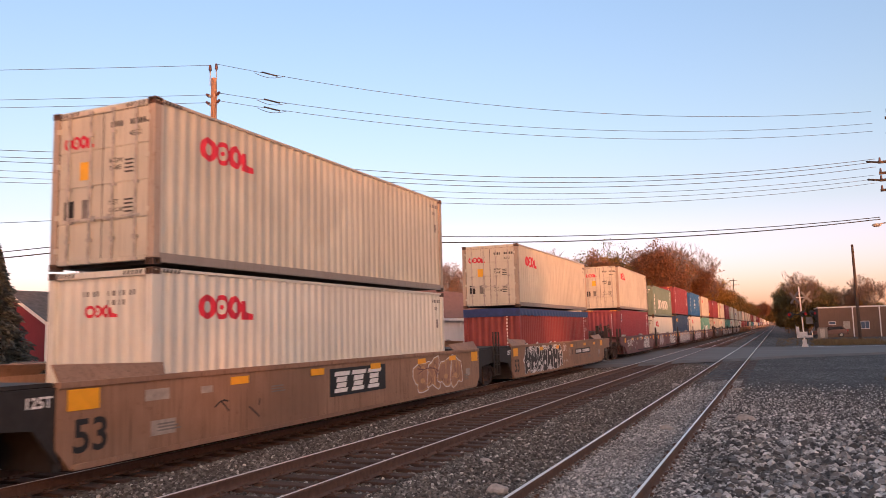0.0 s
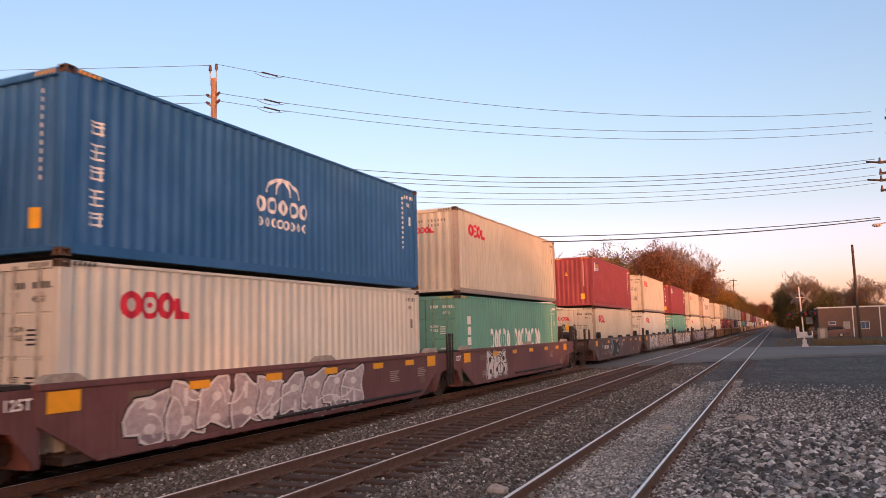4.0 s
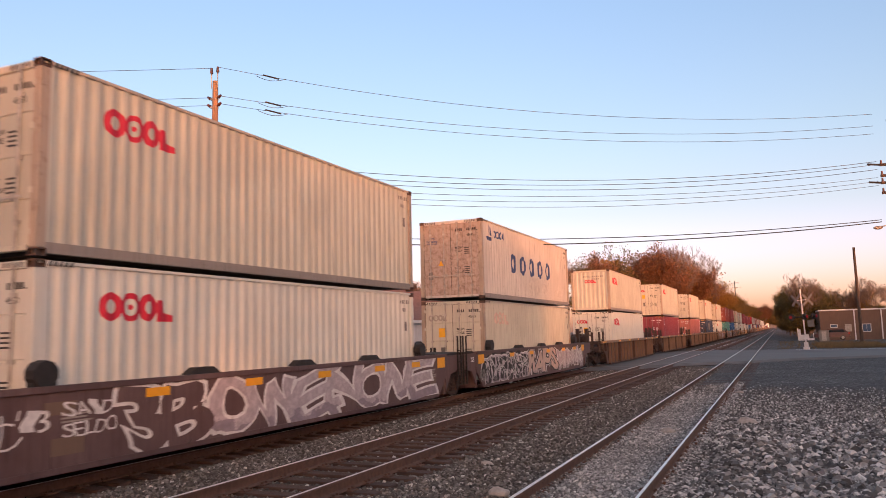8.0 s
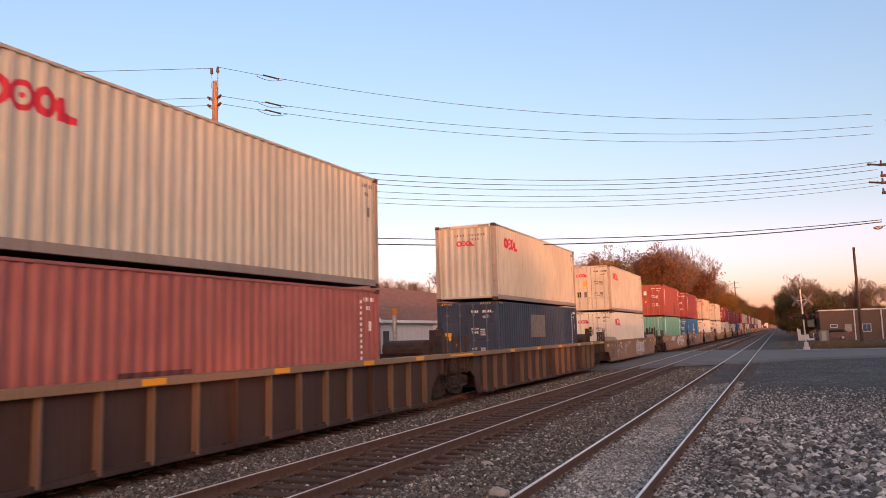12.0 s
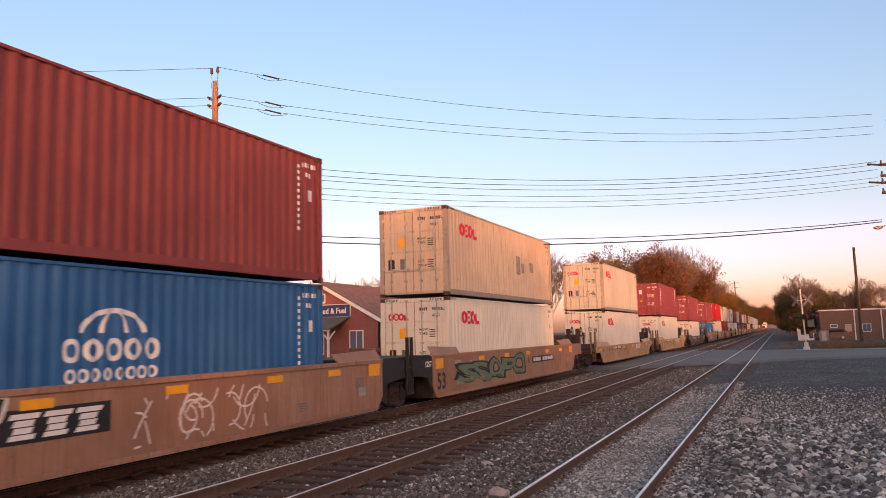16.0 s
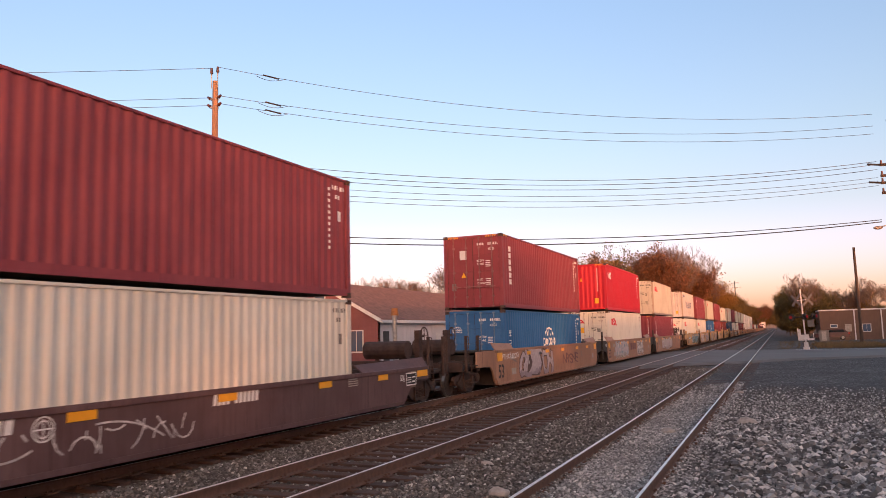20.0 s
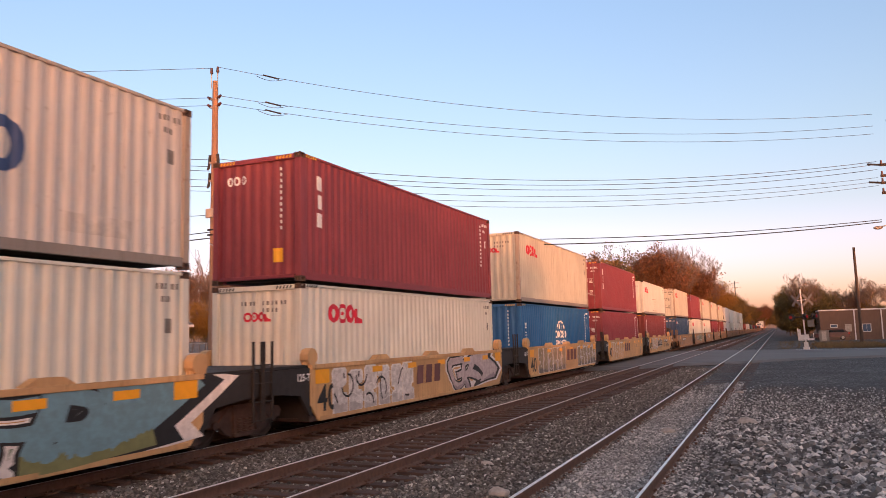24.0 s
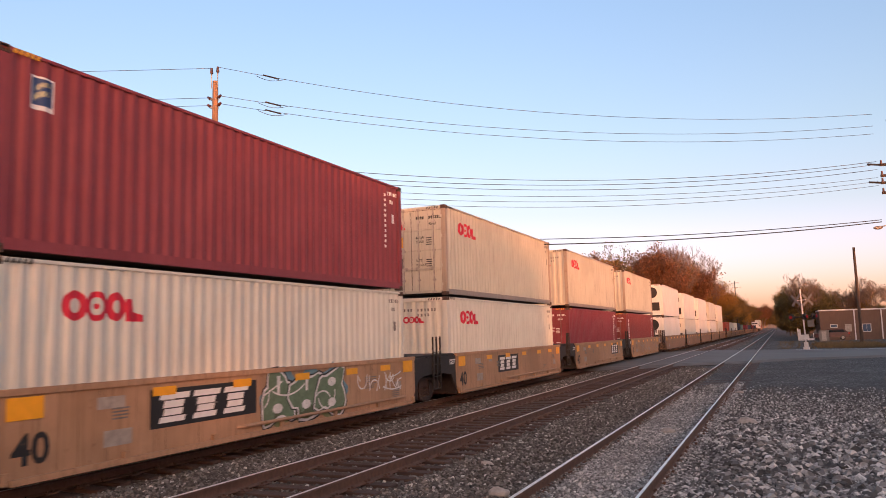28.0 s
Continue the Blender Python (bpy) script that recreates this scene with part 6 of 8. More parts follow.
def timber(name, a, b, stretch):
    def build(nt, bs):
        g = noise_tex(nt, coords(nt, stretch), 6.0, 6, 0.65)
        n2 = noise_tex(nt, coords(nt), 1.7, 4)
        oi = nt.nodes.new("ShaderNodeObjectInfo")
        col = mix(nt, ramp(nt, g, (0.3, 0.0), (0.75, 1.0)), a, b)
        col = mix(nt, ramp(nt, n2, (0.45, 0.0), (0.75, 0.6)), col, tuple(c * 0.5 for c in a))
        col = mix(nt, ramp(nt, oi.outputs["Random"], (0.0, 0.0), (1.0, 0.45)), col, tuple(c * 0.6 for c in a))
        nt.links.new(col, bs.inputs["Base Color"])
        bs.inputs["Roughness"].default_value = 0.85
        bump(nt, bs, g, 0.4, 0.02)
    return mat(name, build)


TIE_WOOD = timber("creosoted_tie_wood", (0.060, 0.034, 0.028), (0.115, 0.068, 0.052), (0.6, 9, 9))
POLE_WOOD = timber("weathered_pole_wood", (0.27, 0.165, 0.115), (0.46, 0.30, 0.215), (8, 8, 0.35))
RAIL_RUST = plain("rusted_rail_steel", (0.132, 0.074, 0.055), 0.85, 0.0, scale=9)
GRASS = plain("dry_verge_grass", (0.20, 0.145, 0.075), 0.9, scale=2.0, vary=0.5)


def sheet(name, xs, ys, zf, material, parent=None):
    """A ground sheet on a grid of x and y stations."""
    vs = [(x, y, zf(x, y)) for y in ys for x in xs]
    n = len(xs)
    fs = [(j * n + i, j * n + i + 1, (j + 1) * n + i + 1, (j + 1) * n + i) for j in range(len(ys) - 1) for i in range(n - 1)]
    me = bpy.data.meshes.new(name)
    me.from_pydata(vs, [], fs)
    me.materials.append(material)
    ob = new(name, me)
    ob.parent = parent
    return ob


PROFILE = [(-900, 1.2), (-60, 0.0), (-14, -0.30), (-8, -0.32), (-4.2, -0.32), (-2.4, -0.26), (6.0, -0.26), (6.6, -0.27), (10.2, -0.28), (12.0, -0.33), (30, -0.36), (1500, 0.0)]


def ground_z(x, y=0.0):
    for (x0, z0), (x1, z1) in zip(PROFILE, PROFILE[1:]):
        if x <= x1:
            return z0 + (z1 - z0) * (x - x0) / (x1 - x0)
    return PROFILE[-1][1]


def uneven(x, y):
    k = 0.0 if -2.6 < x < 10.3 else min(1.0, abs(x - 4) / 25)
    return ground_z(x) + 0.05 * k * noise.noise((x * 0.21, y * 0.13, 0.3))


xs = [-900, -300, -120, -60, -40, -30, -22, -14, -11, -8, -6, -4.2, -2.4, 0, 2, 4, 6.0, 6.6, 8.2, 10.2, 11, 12, 14, 16, 19, 22, 26, 30, 45, 80, 200, 600, 1500]
ys = [-400, -120, -50, -20, 0] + [2 * k for k in range(1, 60)] + [120 + 12 * k for k in range(20)] + [400, 600, 1000, 2500]
tagged(sheet("ground", xs, ys, uneven, GROUND), "grey crushed-stone railway ground reaching to the horizon", "ground", kind="structure")
bed_y = [-10] + [1.5 * k for k in range(0, 70)] + [110, 160, 300, 700, 1400]
tagged(sheet("track_bed", [-3.6, -2.3, 2.05, 2.1, 6.1, 6.75], bed_y, lambda x, y: -0.222 if -2.4 < x < 6.2 else ground_z(x) - 0.02, BALLAST), "brown-grey ballast bed under the two main tracks", "ballast", kind="structure")


def rail_mesh(y0, y1, step):
    """Foot, web and rounded head, in lengths along y; the head's top is z = 0."""
    prof = [(-0.07, -0.17), (0.07, -0.17), (0.07, -0.158), (0.012, -0.135), (0.010, -0.045), (0.036, -0.038), (0.037, -0.012), (0.026, -0.001), (-0.026, -0.001), (-0.037, -0.012), (-0.036, -0.038), (-0.010, -0.045), (-0.012, -0.135), (-0.07, -0.158)]
    bm = bmesh.new()
    prev = None
    y = y0
    while True:
        ring = [bm.verts.new((x, y, z)) for x, z in prof]
        if prev:
            for i in range(len(prof)):
                bm.faces.new((prev[i], prev[(i + 1) % len(prof)], ring[(i + 1) % len(prof)], ring[i]))
        prev = ring
        if y >= y1:
            return bm
        y = min(y1, y + step)


def track(name, xc, z, label, shine, tie_from, tie_to, n_single):
    tr = thing(name, label, "railway track", kind="structure")
    rm = mesh_from("rail", lambda: rail_mesh(-20, 1400, 30))
    far_top = mesh_from("rail_top", lambda: boxes((-0.022, 0.030, -20, 1400, -0.003, 0.0015)))
    near_top = mesh_from("rail_top_near", lambda: boxes((-0.018, 0.024, -20, 1400, -0.003, 0.0015)))
    for i, s in enumerate((-0.753, 0.753)):
        r = place("rail", rm, RAIL_RUST, tr, "rusty steel rail with a polished head", m=pose(xc + s, 0, z))
        place("running_surface", near_top if i else far_top, TREAD, r)
    rng = random.Random(int(xc * 7))
    tie = mesh_from("tie_timber", lambda: boxes((-1.3, 1.3, -0.115, 0.115, -0.18, 0.0), bevel=0.012))
    plate = mesh_from("tie_plate_pair", lambda: boxes(*[(s - 0.17, s + 0.17, -0.09, 0.09, 0.0, 0.02) for s in (-0.753, 0.753)], *[(s + d - 0.02, s + d + 0.02, e - 0.012, e + 0.012, 0.015, 0.05) for s in (-0.753, 0.753) for d in (-0.1, 0.1) for e in (-0.05, 0.05)]))
    y, k, rest = tie_from, 0, bmesh.new()
    while y < tie_to:
        m = pose(xc + rng.uniform(-0.06, 0.06), y + rng.uniform(-0.03, 0.03), z - 0.172 + rng.uniform(-0.006, 0.004), 0, 0, rng.uniform(-0.8, 0.8))
        if k < n_single:
            t = place("tie", tie, TIE_WOOD, tr, m=m)
            if k < 48:
                place("tie_plates", plate, RAIL_RUST, t)
        else:
            box(rest, xc - 1.3, xc + 1.3, y - 0.115, y + 0.115, z - 0.3, z - 0.172)
        y += 0.52
        k += 1
    tagged(part("far_ties", rest, TIE_WOOD, tr), kind="stuff")
    return tr


track("track_train", 0.0, 0.0, "main track of worn steel rails on dark timber ties", (0.9, 0.8), 4.0, 60, 100)
track("track_middle", 4.166, 0.0, "second main track with polished rails on dark ties", (1.35, 0.6), 4.5, 220, 190)
track("track_siding", 8.20, -0.10, "siding half buried in gravel with bright worn rails", (0.85, 0.8), 6.0, 60, 70)

# crossing road, dipping over the tracks
road_near = [(-60, 24), (-20, 33), (-4, 39), (3, 43), (8, 51.5), (12, 57.5), (18, 63), (45, 76), (120, 110)]
road_far = [(-60, 54), (-20, 64), (-4, 70), (3, 74), (8, 78.5), (12, 80), (18, 82), (45, 96), (120, 130)]


def road_z(x):
    if x < -6:
        return ground_z(x) + 0.05
    if x < 6.2:
        return -0.025
    if x < 7.2:
        return -0.025 - 0.10 * (x - 6.2)
    return -0.125 - 0.008 * min(14, x - 7.2)


bm = bmesh.new()
rows = []
for i in range(len(road_near) - 1):
    for f in (0, 0.25, 0.5, 0.75):
        a = [road_near[i][k] * (1 - f) + road_near[i + 1][k] * f for k in (0, 1)]
        b = [road_far[i][k] * (1 - f) + road_far[i + 1][k] * f for k in (0, 1)]
        rows.append([bm.verts.new((a[0] * (1 - g) + b[0] * g, a[1] * (1 - g) + b[1] * g, road_z(a[0] * (1 - g) + b[0] * g) - (0.14 if g in (0, 1) else 0))) for g in (0, 0.02, 0.25, 0.5, 0.75, 0.98, 1)])
for r0, r1 in zip(rows, rows[1:]):
    for k in range(6):
        bm.faces.new((r0[k], r1[k], r1[k + 1], r0[k + 1]))
rd = part("road", bm, ASPHALT, None)
tagged(rd, "grey worn asphalt road crossing the tracks at grade", "road", kind="structure")
ln = thing("road_line", "faded white edge line painted on the road", "road marking", kind="structure")
bm = bmesh.new()
for i in range(len(road_far) - 4, len(road_far) - 1):
    (x0, y0), (x1, y1) = road_far[i], road_far[i + 1]
    bm.faces.new([bm.verts.new(c) for c in ((x0, y0 - 2.2, road_z(x0) + 0.006), (x1, y1 - 2.2, road_z(x1) + 0.006), (x1, y1 - 1.9, road_z(x1) + 0.006), (x0, y0 - 1.9, road_z(x0) + 0.006))])
part("stripe", bm, WHITEM, ln)


# ---- loose stone ----
def stones(name, rows, material, label):
    """Many broken stones in one mesh: rows of (x, y, z, size)."""
    rng = np.random.default_rng(len(rows))
    base = np.array([(x, y, z) for z in (-1, 1) for y in (-1, 1) for x in (-1, 1)], float) * 0.72
    base[4:] *= (0.72, 0.78, 0.95)
    tri = [(0, 2, 3), (0, 3, 1), (4, 5, 7), (4, 7, 6), (0, 1, 5), (0, 5, 4), (2, 6, 7), (2, 7, 3), (0, 4, 6), (0, 6, 2), (1, 3, 7), (1, 7, 5)]
    n = len(rows)
    pos = np.array([r[:3] for r in rows])
    size = np.array([r[3] for r in rows])
    jit = rng.uniform(0.62, 1.25, (n, 8, 3))
    v = base[None] * jit * size[:, None, None] * np.stack([rng.uniform(0.9, 1.35, n), rng.uniform(0.7, 1.1, n), rng.uniform(0.55, 0.95, n)], 1)[:, None, :]
    for i, j, spread in ((1, 2, 0.7), (0, 2, 0.7), (0, 1, math.pi)):     # tumble
        ang = rng.uniform(-spread, spread, n)
        c, s_ = np.cos(ang)[:, None], np.sin(ang)[:, None]
        p, q = v[:, :, i].copy(), v[:, :, j].copy()
        v[:, :, i], v[:, :, j] = p * c - q * s_, p * s_ + q * c
    v = (v + pos[:, None, :]).reshape(-1, 3)
    f = (np.array(tri)[None] + 8 * np.arange(n)[:, None, None]).reshape(-1, 3)
    me = bpy.data.meshes.new(name)
    me.vertices.add(len(v))
    me.vertices.foreach_set("co", v.ravel())
    me.loops.add(f.size)
    me.loops.foreach_set("vertex_index", f.ravel().astype(np.int32))
    me.polygons.add(len(f))
    me.polygons.foreach_set("loop_start", np.arange(0, f.size, 3, dtype=np.int32))
    me.polygons.foreach_set("loop_total", np.full(len(f), 3, dtype=np.int32))
    me.polygons.foreach_set("use_smooth", np.zeros(len(f), dtype=bool))
    me.update(calc_edges=True)
    me.materials.append(material)
    return tagged(new(name, me), label, "gravel", kind="stuff")


rng = random.Random(3)
rows = []
while len(rows) < 46000:                # coarse broken stone beside the siding
    y = 9.3 + 42 * rng.random() ** 2.0
    x = rng.uniform(9.02, 11.3 + 0.135 * y)
    edge = min(1.0, max(0.0, (x - 9.15) / 0.7)) * min(1.0, max(0.0, (25 - y + 2.5 * noise.noise((x * 0.3, y * 0.3, 5.1))) / 9))
    if rng.random() > 0.70 + 0.35 * noise.noise((x * 0.35, y * 0.22, 1.7)) + 0.3 * edge:
        continue
    s = 0.018 + 0.018 * rng.random() + edge * min(0.055, 0.016 * rng.expovariate(0.9))
    if y > 20 and rng.random() < (y - 20) / 13:
        continue
    rows.append((x, y, uneven(x, y) + s * 0.45 + edge * 0.06 * rng.random() ** 2, s))
stones("coarse_stone", rows, STONE, "coarse broken grey stone lying beside the siding")
rows = []
while len(rows) < 60000:                # finer ballast round the rails
    y = 6.0 + 40 * rng.random() ** 1.8
    x = rng.choice((rng.uniform(1.35, 3.0), rng.uniform(5.2, 7.6), rng.uniform(5.2, 7.6), rng.uniform(2.8, 5.4)))
    top = -0.222 if x < 6.1 else -0.222 + (ground_z(6.75) + 0.222) * min(1.0, (x - 6.1) / 0.65)
    if abs(x - 4.166) < 1.3:
        if ((y - 4.5) % 0.52) < 0.14 or ((y - 4.5) % 0.52) > 0.38:
            continue
        if rng.random() < 0.45:
            continue
    s = rng.uniform(0.018, 0.042)
    rows.append((x, y, top + s * 0.3, s))
stones("ballast_stone", rows, BALLAST_STONE, "fine brown-grey ballast stones between the rails")
rows = []
while len(rows) < 34000:                # grey ballast filling the siding
    y = 7.0 + 36 * rng.random() ** 1.9
    x = rng.uniform(7.2, 9.3)
    if rng.random() < 0.6 + 0.6 * noise.noise((x * 0.5, y * 0.25, 8.2)) - max(0.0, y - 20) / 24:
        s = rng.uniform(0.016, 0.036)
        rows.append((x, y, ground_z(x) + s * 0.35, s))
stones("siding_ballast", rows, SIDING_STONE, "fine grey ballast stones filling the siding")
for x, y, s in ((6.05, 12.4, 0.09), (8.35, 17.6, 0.13), (7.0, 10.3, 0.14), (7.05, 30.5, 0.13), (9.35, 28.6, 0.12), (9.9, 19.5, 0.2), (12.2, 14.4, 0.17)):
    bm = bmesh.new()
    bmesh.ops.create_icosphere(bm, subdivisions=2, radius=s)
    for v in bm.verts:
        v.co = Vector((v.co.x * 1.2, v.co.y * 0.8, v.co.z * 0.6)) * (1 + 0.35 * noise.noise(v.co * 9 + Vector((x, y, 0))))
    ob = part("stone", bm, plain("pale_stone", (0.42, 0.39, 0.37), 0.85, scale=12), None, m=pose(x, y, (ground_z(x) if x > 6.6 else -0.222) + s * 0.3))
    tagged(ob, "pale angular stone lying among the gravel", "stone", "large stones by the track")


# ---- trees ----
BARK = plain("grey_brown_bark", (0.18, 0.135, 0.112), 0.9, scale=5)


def leaf_material(name, a, b, c):
    def build(nt, bs):
        ge = nt.nodes.new("ShaderNodeNewGeometry")
        col = ramp(nt, ge.outputs["Random Per Island"], (0.0, a), (0.5, b), (1.0, c))
        nt.links.new(col, bs.inputs["Base Color"])
        bs.inputs["Roughness"].default_value = 0.8
        tr = nt.nodes.new("ShaderNodeBsdfTranslucent")
        nt.links.new(col, tr.inputs[0])
        mx = nt.nodes.new("ShaderNodeMixShader")
        mx.inputs[0].default_value = 0.3
        nt.links.new(bs.outputs[0], mx.inputs[1])
        nt.links.new(tr.outputs[0], mx.inputs[2])
        nt.links.new(mx.outputs[0], nt.nodes["Material Output"].inputs[0])
    return mat(name, build)


RUSSET = leaf_material("russet_leaves", (0.105, 0.050, 0.028), (0.185, 0.082, 0.042), (0.25, 0.120, 0.058))
OLIVE = leaf_material("olive_autumn_leaves", (0.06, 0.052, 0.018), (0.125, 0.092, 0.026), (0.22, 0.13, 0.03))
GOLD = leaf_material("golden_autumn_leaves", (0.18, 0.10, 0.022), (0.28, 0.15, 0.028), (0.34, 0.20, 0.045))
DARKGREEN = leaf_material("dark_green_leaves", (0.045, 0.046, 0.018), (0.085, 0.078, 0.028), (0.17, 0.12, 0.035))
NEEDLE = leaf_material("grey_green_needles", (0.035, 0.050, 0.052), (0.068, 0.092, 0.094), (0.12, 0.15, 0.152))


def grow(seed, height, spread, depth, forks, lean=0.0, wild=0.13, up=0.05, trunk=0.017):
    """Branch segments of a tree and the tips where leaves hang."""
    rng = random.Random(seed)
    segs, tips = [], []

    def limb(p, d, length, r, lv):
        steps = 3 if lv < 3 else 2
        for k in range(steps):
            d = (d + Vector((rng.gauss(0, wild), rng.gauss(0, wild), rng.gauss(up, 0.07)))).normalized()
            q = p + d * (length / steps)
            r1 = r * 0.84
            segs.append((p.copy(), q.copy(), r, r1, lv))
            if 1 <= lv < depth and rng.random() < 0.85:
                side = Vector((rng.gauss(0, 1), rng.gauss(0, 1), rng.gauss(0.45, 0.45))).normalized()
                limb(q, (d * 0.7 + side * spread).normalized(), length * rng.uniform(0.42, 0.62), r1 * 0.55, lv + 1)
            p, r = q, r1
        if lv < depth:
            for _ in range(forks + (lv == 0)):
                side = Vector((rng.gauss(0, 1), rng.gauss(0, 1), rng.gauss(0.35, 0.4))).normalized()
                limb(p, (d * 0.85 + side * spread).normalized(), length * rng.uniform(0.58, 0.8), r * 0.65, lv + 1)
        else:
            tips.append(p.copy())

    limb(Vector((0, 0, 0)), Vector((lean, 0, 1)).normalized(), height * 0.36, height * trunk, 0)
    return segs, tips


def tree_parts(parent, seed, height, spread=0.75, depth=4, forks=3, leaf=None, per_tip=6, size=0.22, scatter=0.5, **shape):
    segs, tips = grow(seed, height, spread, depth, forks, **shape)
    bm = bmesh.new()
    for a, b, r0, r1, lv in segs:
        tube(bm, a, b, max(r0, 0.016), max(r1, 0.013), n=7 if lv == 0 else 4 if lv < 3 else 3, cap=False)
    part("trunk", bm, BARK, parent)
    if leaf:
        rng = np.random.default_rng(seed)
        t = np.repeat(np.array([tuple(p) for p in tips]), per_tip, 0)
        n = len(t)
        c = t + rng.normal(0, scatter, (n, 3))
        a = rng.normal(0, 1, (n, 3))
        a /= np.linalg.norm(a, axis=1)[:, None]
        b = np.cross(a, rng.normal(0, 1, (n, 3)))
        b /= np.linalg.norm(b, axis=1)[:, None]
        s = size * rng.uniform(0.6, 1.3, (n, 1))
        v = np.stack([c - a * s, c + b * s * 0.6, c + a * s, c - b * s * 0.6], 1).reshape(-1, 3)
        me = bpy.data.meshes.new("crown")
        me.from_pydata(v.tolist(), [], np.arange(4 * n).reshape(-1, 4).tolist())
        me.materials.append(None)
        place("crown", me, leaf, parent)


def tree_kind(label, group="", **k):
    t = thing("tree", label, "tree", group)
    tree_parts(t, **k)
    return t


KINDS = {
    "russet": tree_kind("tall oak with russet autumn leaves", "woods by the track", seed=11, height=15.0, depth=5, forks=2, leaf=RUSSET, per_tip=13, size=0.15, scatter=0.42),
    "olive": tree_kind("broad tree with olive and golden autumn leaves", "woods by the track", seed=23, height=14.5, depth=5, forks=2, leaf=OLIVE, per_tip=13, size=0.16, scatter=0.45),
    "gold": tree_kind("tree with thinning golden leaves", "woods by the track", seed=37, height=11, leaf=GOLD, per_tip=18, size=0.12, scatter=0.55),
    "bare": tree_kind("leafless tree with fine grey-brown branches", "bare trees", seed=41, height=13, spread=0.52, depth=5, forks=3, wild=0.09, up=0.09, trunk=0.012),
    "bare_b": tree_kind("leafless tree with a few russet leaves", "bare trees", seed=57, height=12, spread=0.6, depth=5, forks=3, wild=0.09, up=0.08, trunk=0.012, leaf=RUSSET, per_tip=1, size=0.10, scatter=0.3),
    "sapling": tree_kind("slender bare tree with upright branches", "bare trees", seed=83, height=9, spread=0.34, depth=4, forks=2, wild=0.06, up=0.14, trunk=0.009),
    "dark": tree_kind("dense dark green roadside tree", "roadside trees", seed=61, height=12, leaf=DARKGREEN, per_tip=28, size=0.15, scatter=0.75),
}
USED = set()


def plant(kind, x, y, scale=1.0, turn=0.0):
    src = KINDS[kind]
    m = pose(x, y, ground_z(x) - 0.1, 0, 0, turn) @ Matrix.Diagonal((scale, scale, scale, 1))
    if kind not in USED:
        USED.add(kind)
        src.matrix_basis = m
        return src
    return copy_thing_scaled(src, m, scale)


def copy_thing_scaled(src, m, scale):
    t = copy_thing(src, pose(0, 0, 0))
    t.matrix_basis = m
    return t


rng = random.Random(8)
# woods along the far side of the track
def wood_height(y):
    for y0, h0, y1, h1 in ((100, 13.5, 130, 15), (130, 15, 150, 18), (150, 18, 250, 19.5), (250, 19.5, 310, 16), (310, 16, 460, 12)):
        if y <= y1:
            return h0 + (h1 - h0) * (y - y0) / (y1 - y0)
    return 12.0


for k in range(62):
    y = 106 + k * 5.4 + rng.uniform(-2, 2)
    x = -7.0 - rng.uniform(0, 3) - (k % 3) * 4
    kind = rng.choice(("russet", "olive", "olive", "olive", "gold", "bare_b"))
    plant(kind, x, y, wood_height(y) / {"russet": 15.0, "olive": 14.5, "gold": 11, "bare_b": 12}[kind] * rng.uniform(0.72, 0.98), rng.uniform(0, 360))
for x, y, kind, s in ((-11.5, 116, "russet", 0.9), (-7.6, 115, "russet", 0.98), (-8.5, 150, "bare", 1.3), (-7.2, 172, "bare", 1.42), (-6.5, 190, "bare", 1.4), (-7.0, 225, "bare_b", 1.3), (-8, 185, "russet", 1.15), (-7.5, 160, "olive", 1.1)):
    plant(kind, x, y, s, rng.uniform(0, 360))
# bare wood behind the shops
for k in range(15):
    x = -98 + k * 6.0 + rng.uniform(-1, 1)
    plant(rng.choice(("bare", "bare_b", "bare", "russet" if k % 5 == 0 else "bare_b")), x, 82 + rng.uniform(-6, 14) - 0.1 * x, rng.uniform(0.6, 0.95), rng.uniform(0, 360))
for k in range(9):
    plant(rng.choice(("bare", "bare", "bare_b")), -66 + k * 3.6 + rng.uniform(-0.6, 0.6), 66 + rng.uniform(-3, 9), rng.uniform(0.36, 0.56), rng.uniform(0, 360))
for x, y, kind, s in ((-33.2, 49.0, "gold", 0.50), (-40.5, 48.5, "gold", 0.52), (-45, 50, "bare_b", 0.68), (-39.5, 54, "bare_b", 0.72), (-37, 55, "bare_b", 0.70), (-33, 54, "bare", 0.60), (-30.5, 55, "bare_b", 0.62), (-29, 60, "bare_b", 0.52), (-24, 66, "bare_b", 0.55), (-20, 72, "bare_b", 0.56), (-31, 52, "olive", 0.36), (-47, 53, "bare", 0.5)):
    plant(kind, x, y, s, rng.uniform(0, 360))
for k in range(26):
    plant("sapling", -50 + k * 0.75 + rng.uniform(-0.8, 0.8), 62 + rng.uniform(-6, 8) - 0.1 * k, rng.uniform(0.75, 1.15), rng.uniform(0, 360))
for k in range(9):
    plant("gold" if k % 2 else "russet", -34 + k * 1.5 + rng.uniform(-0.6, 0.6), 56 + rng.uniform(-2, 4), rng.uniform(0.18, 0.27), rng.uniform(0, 360))
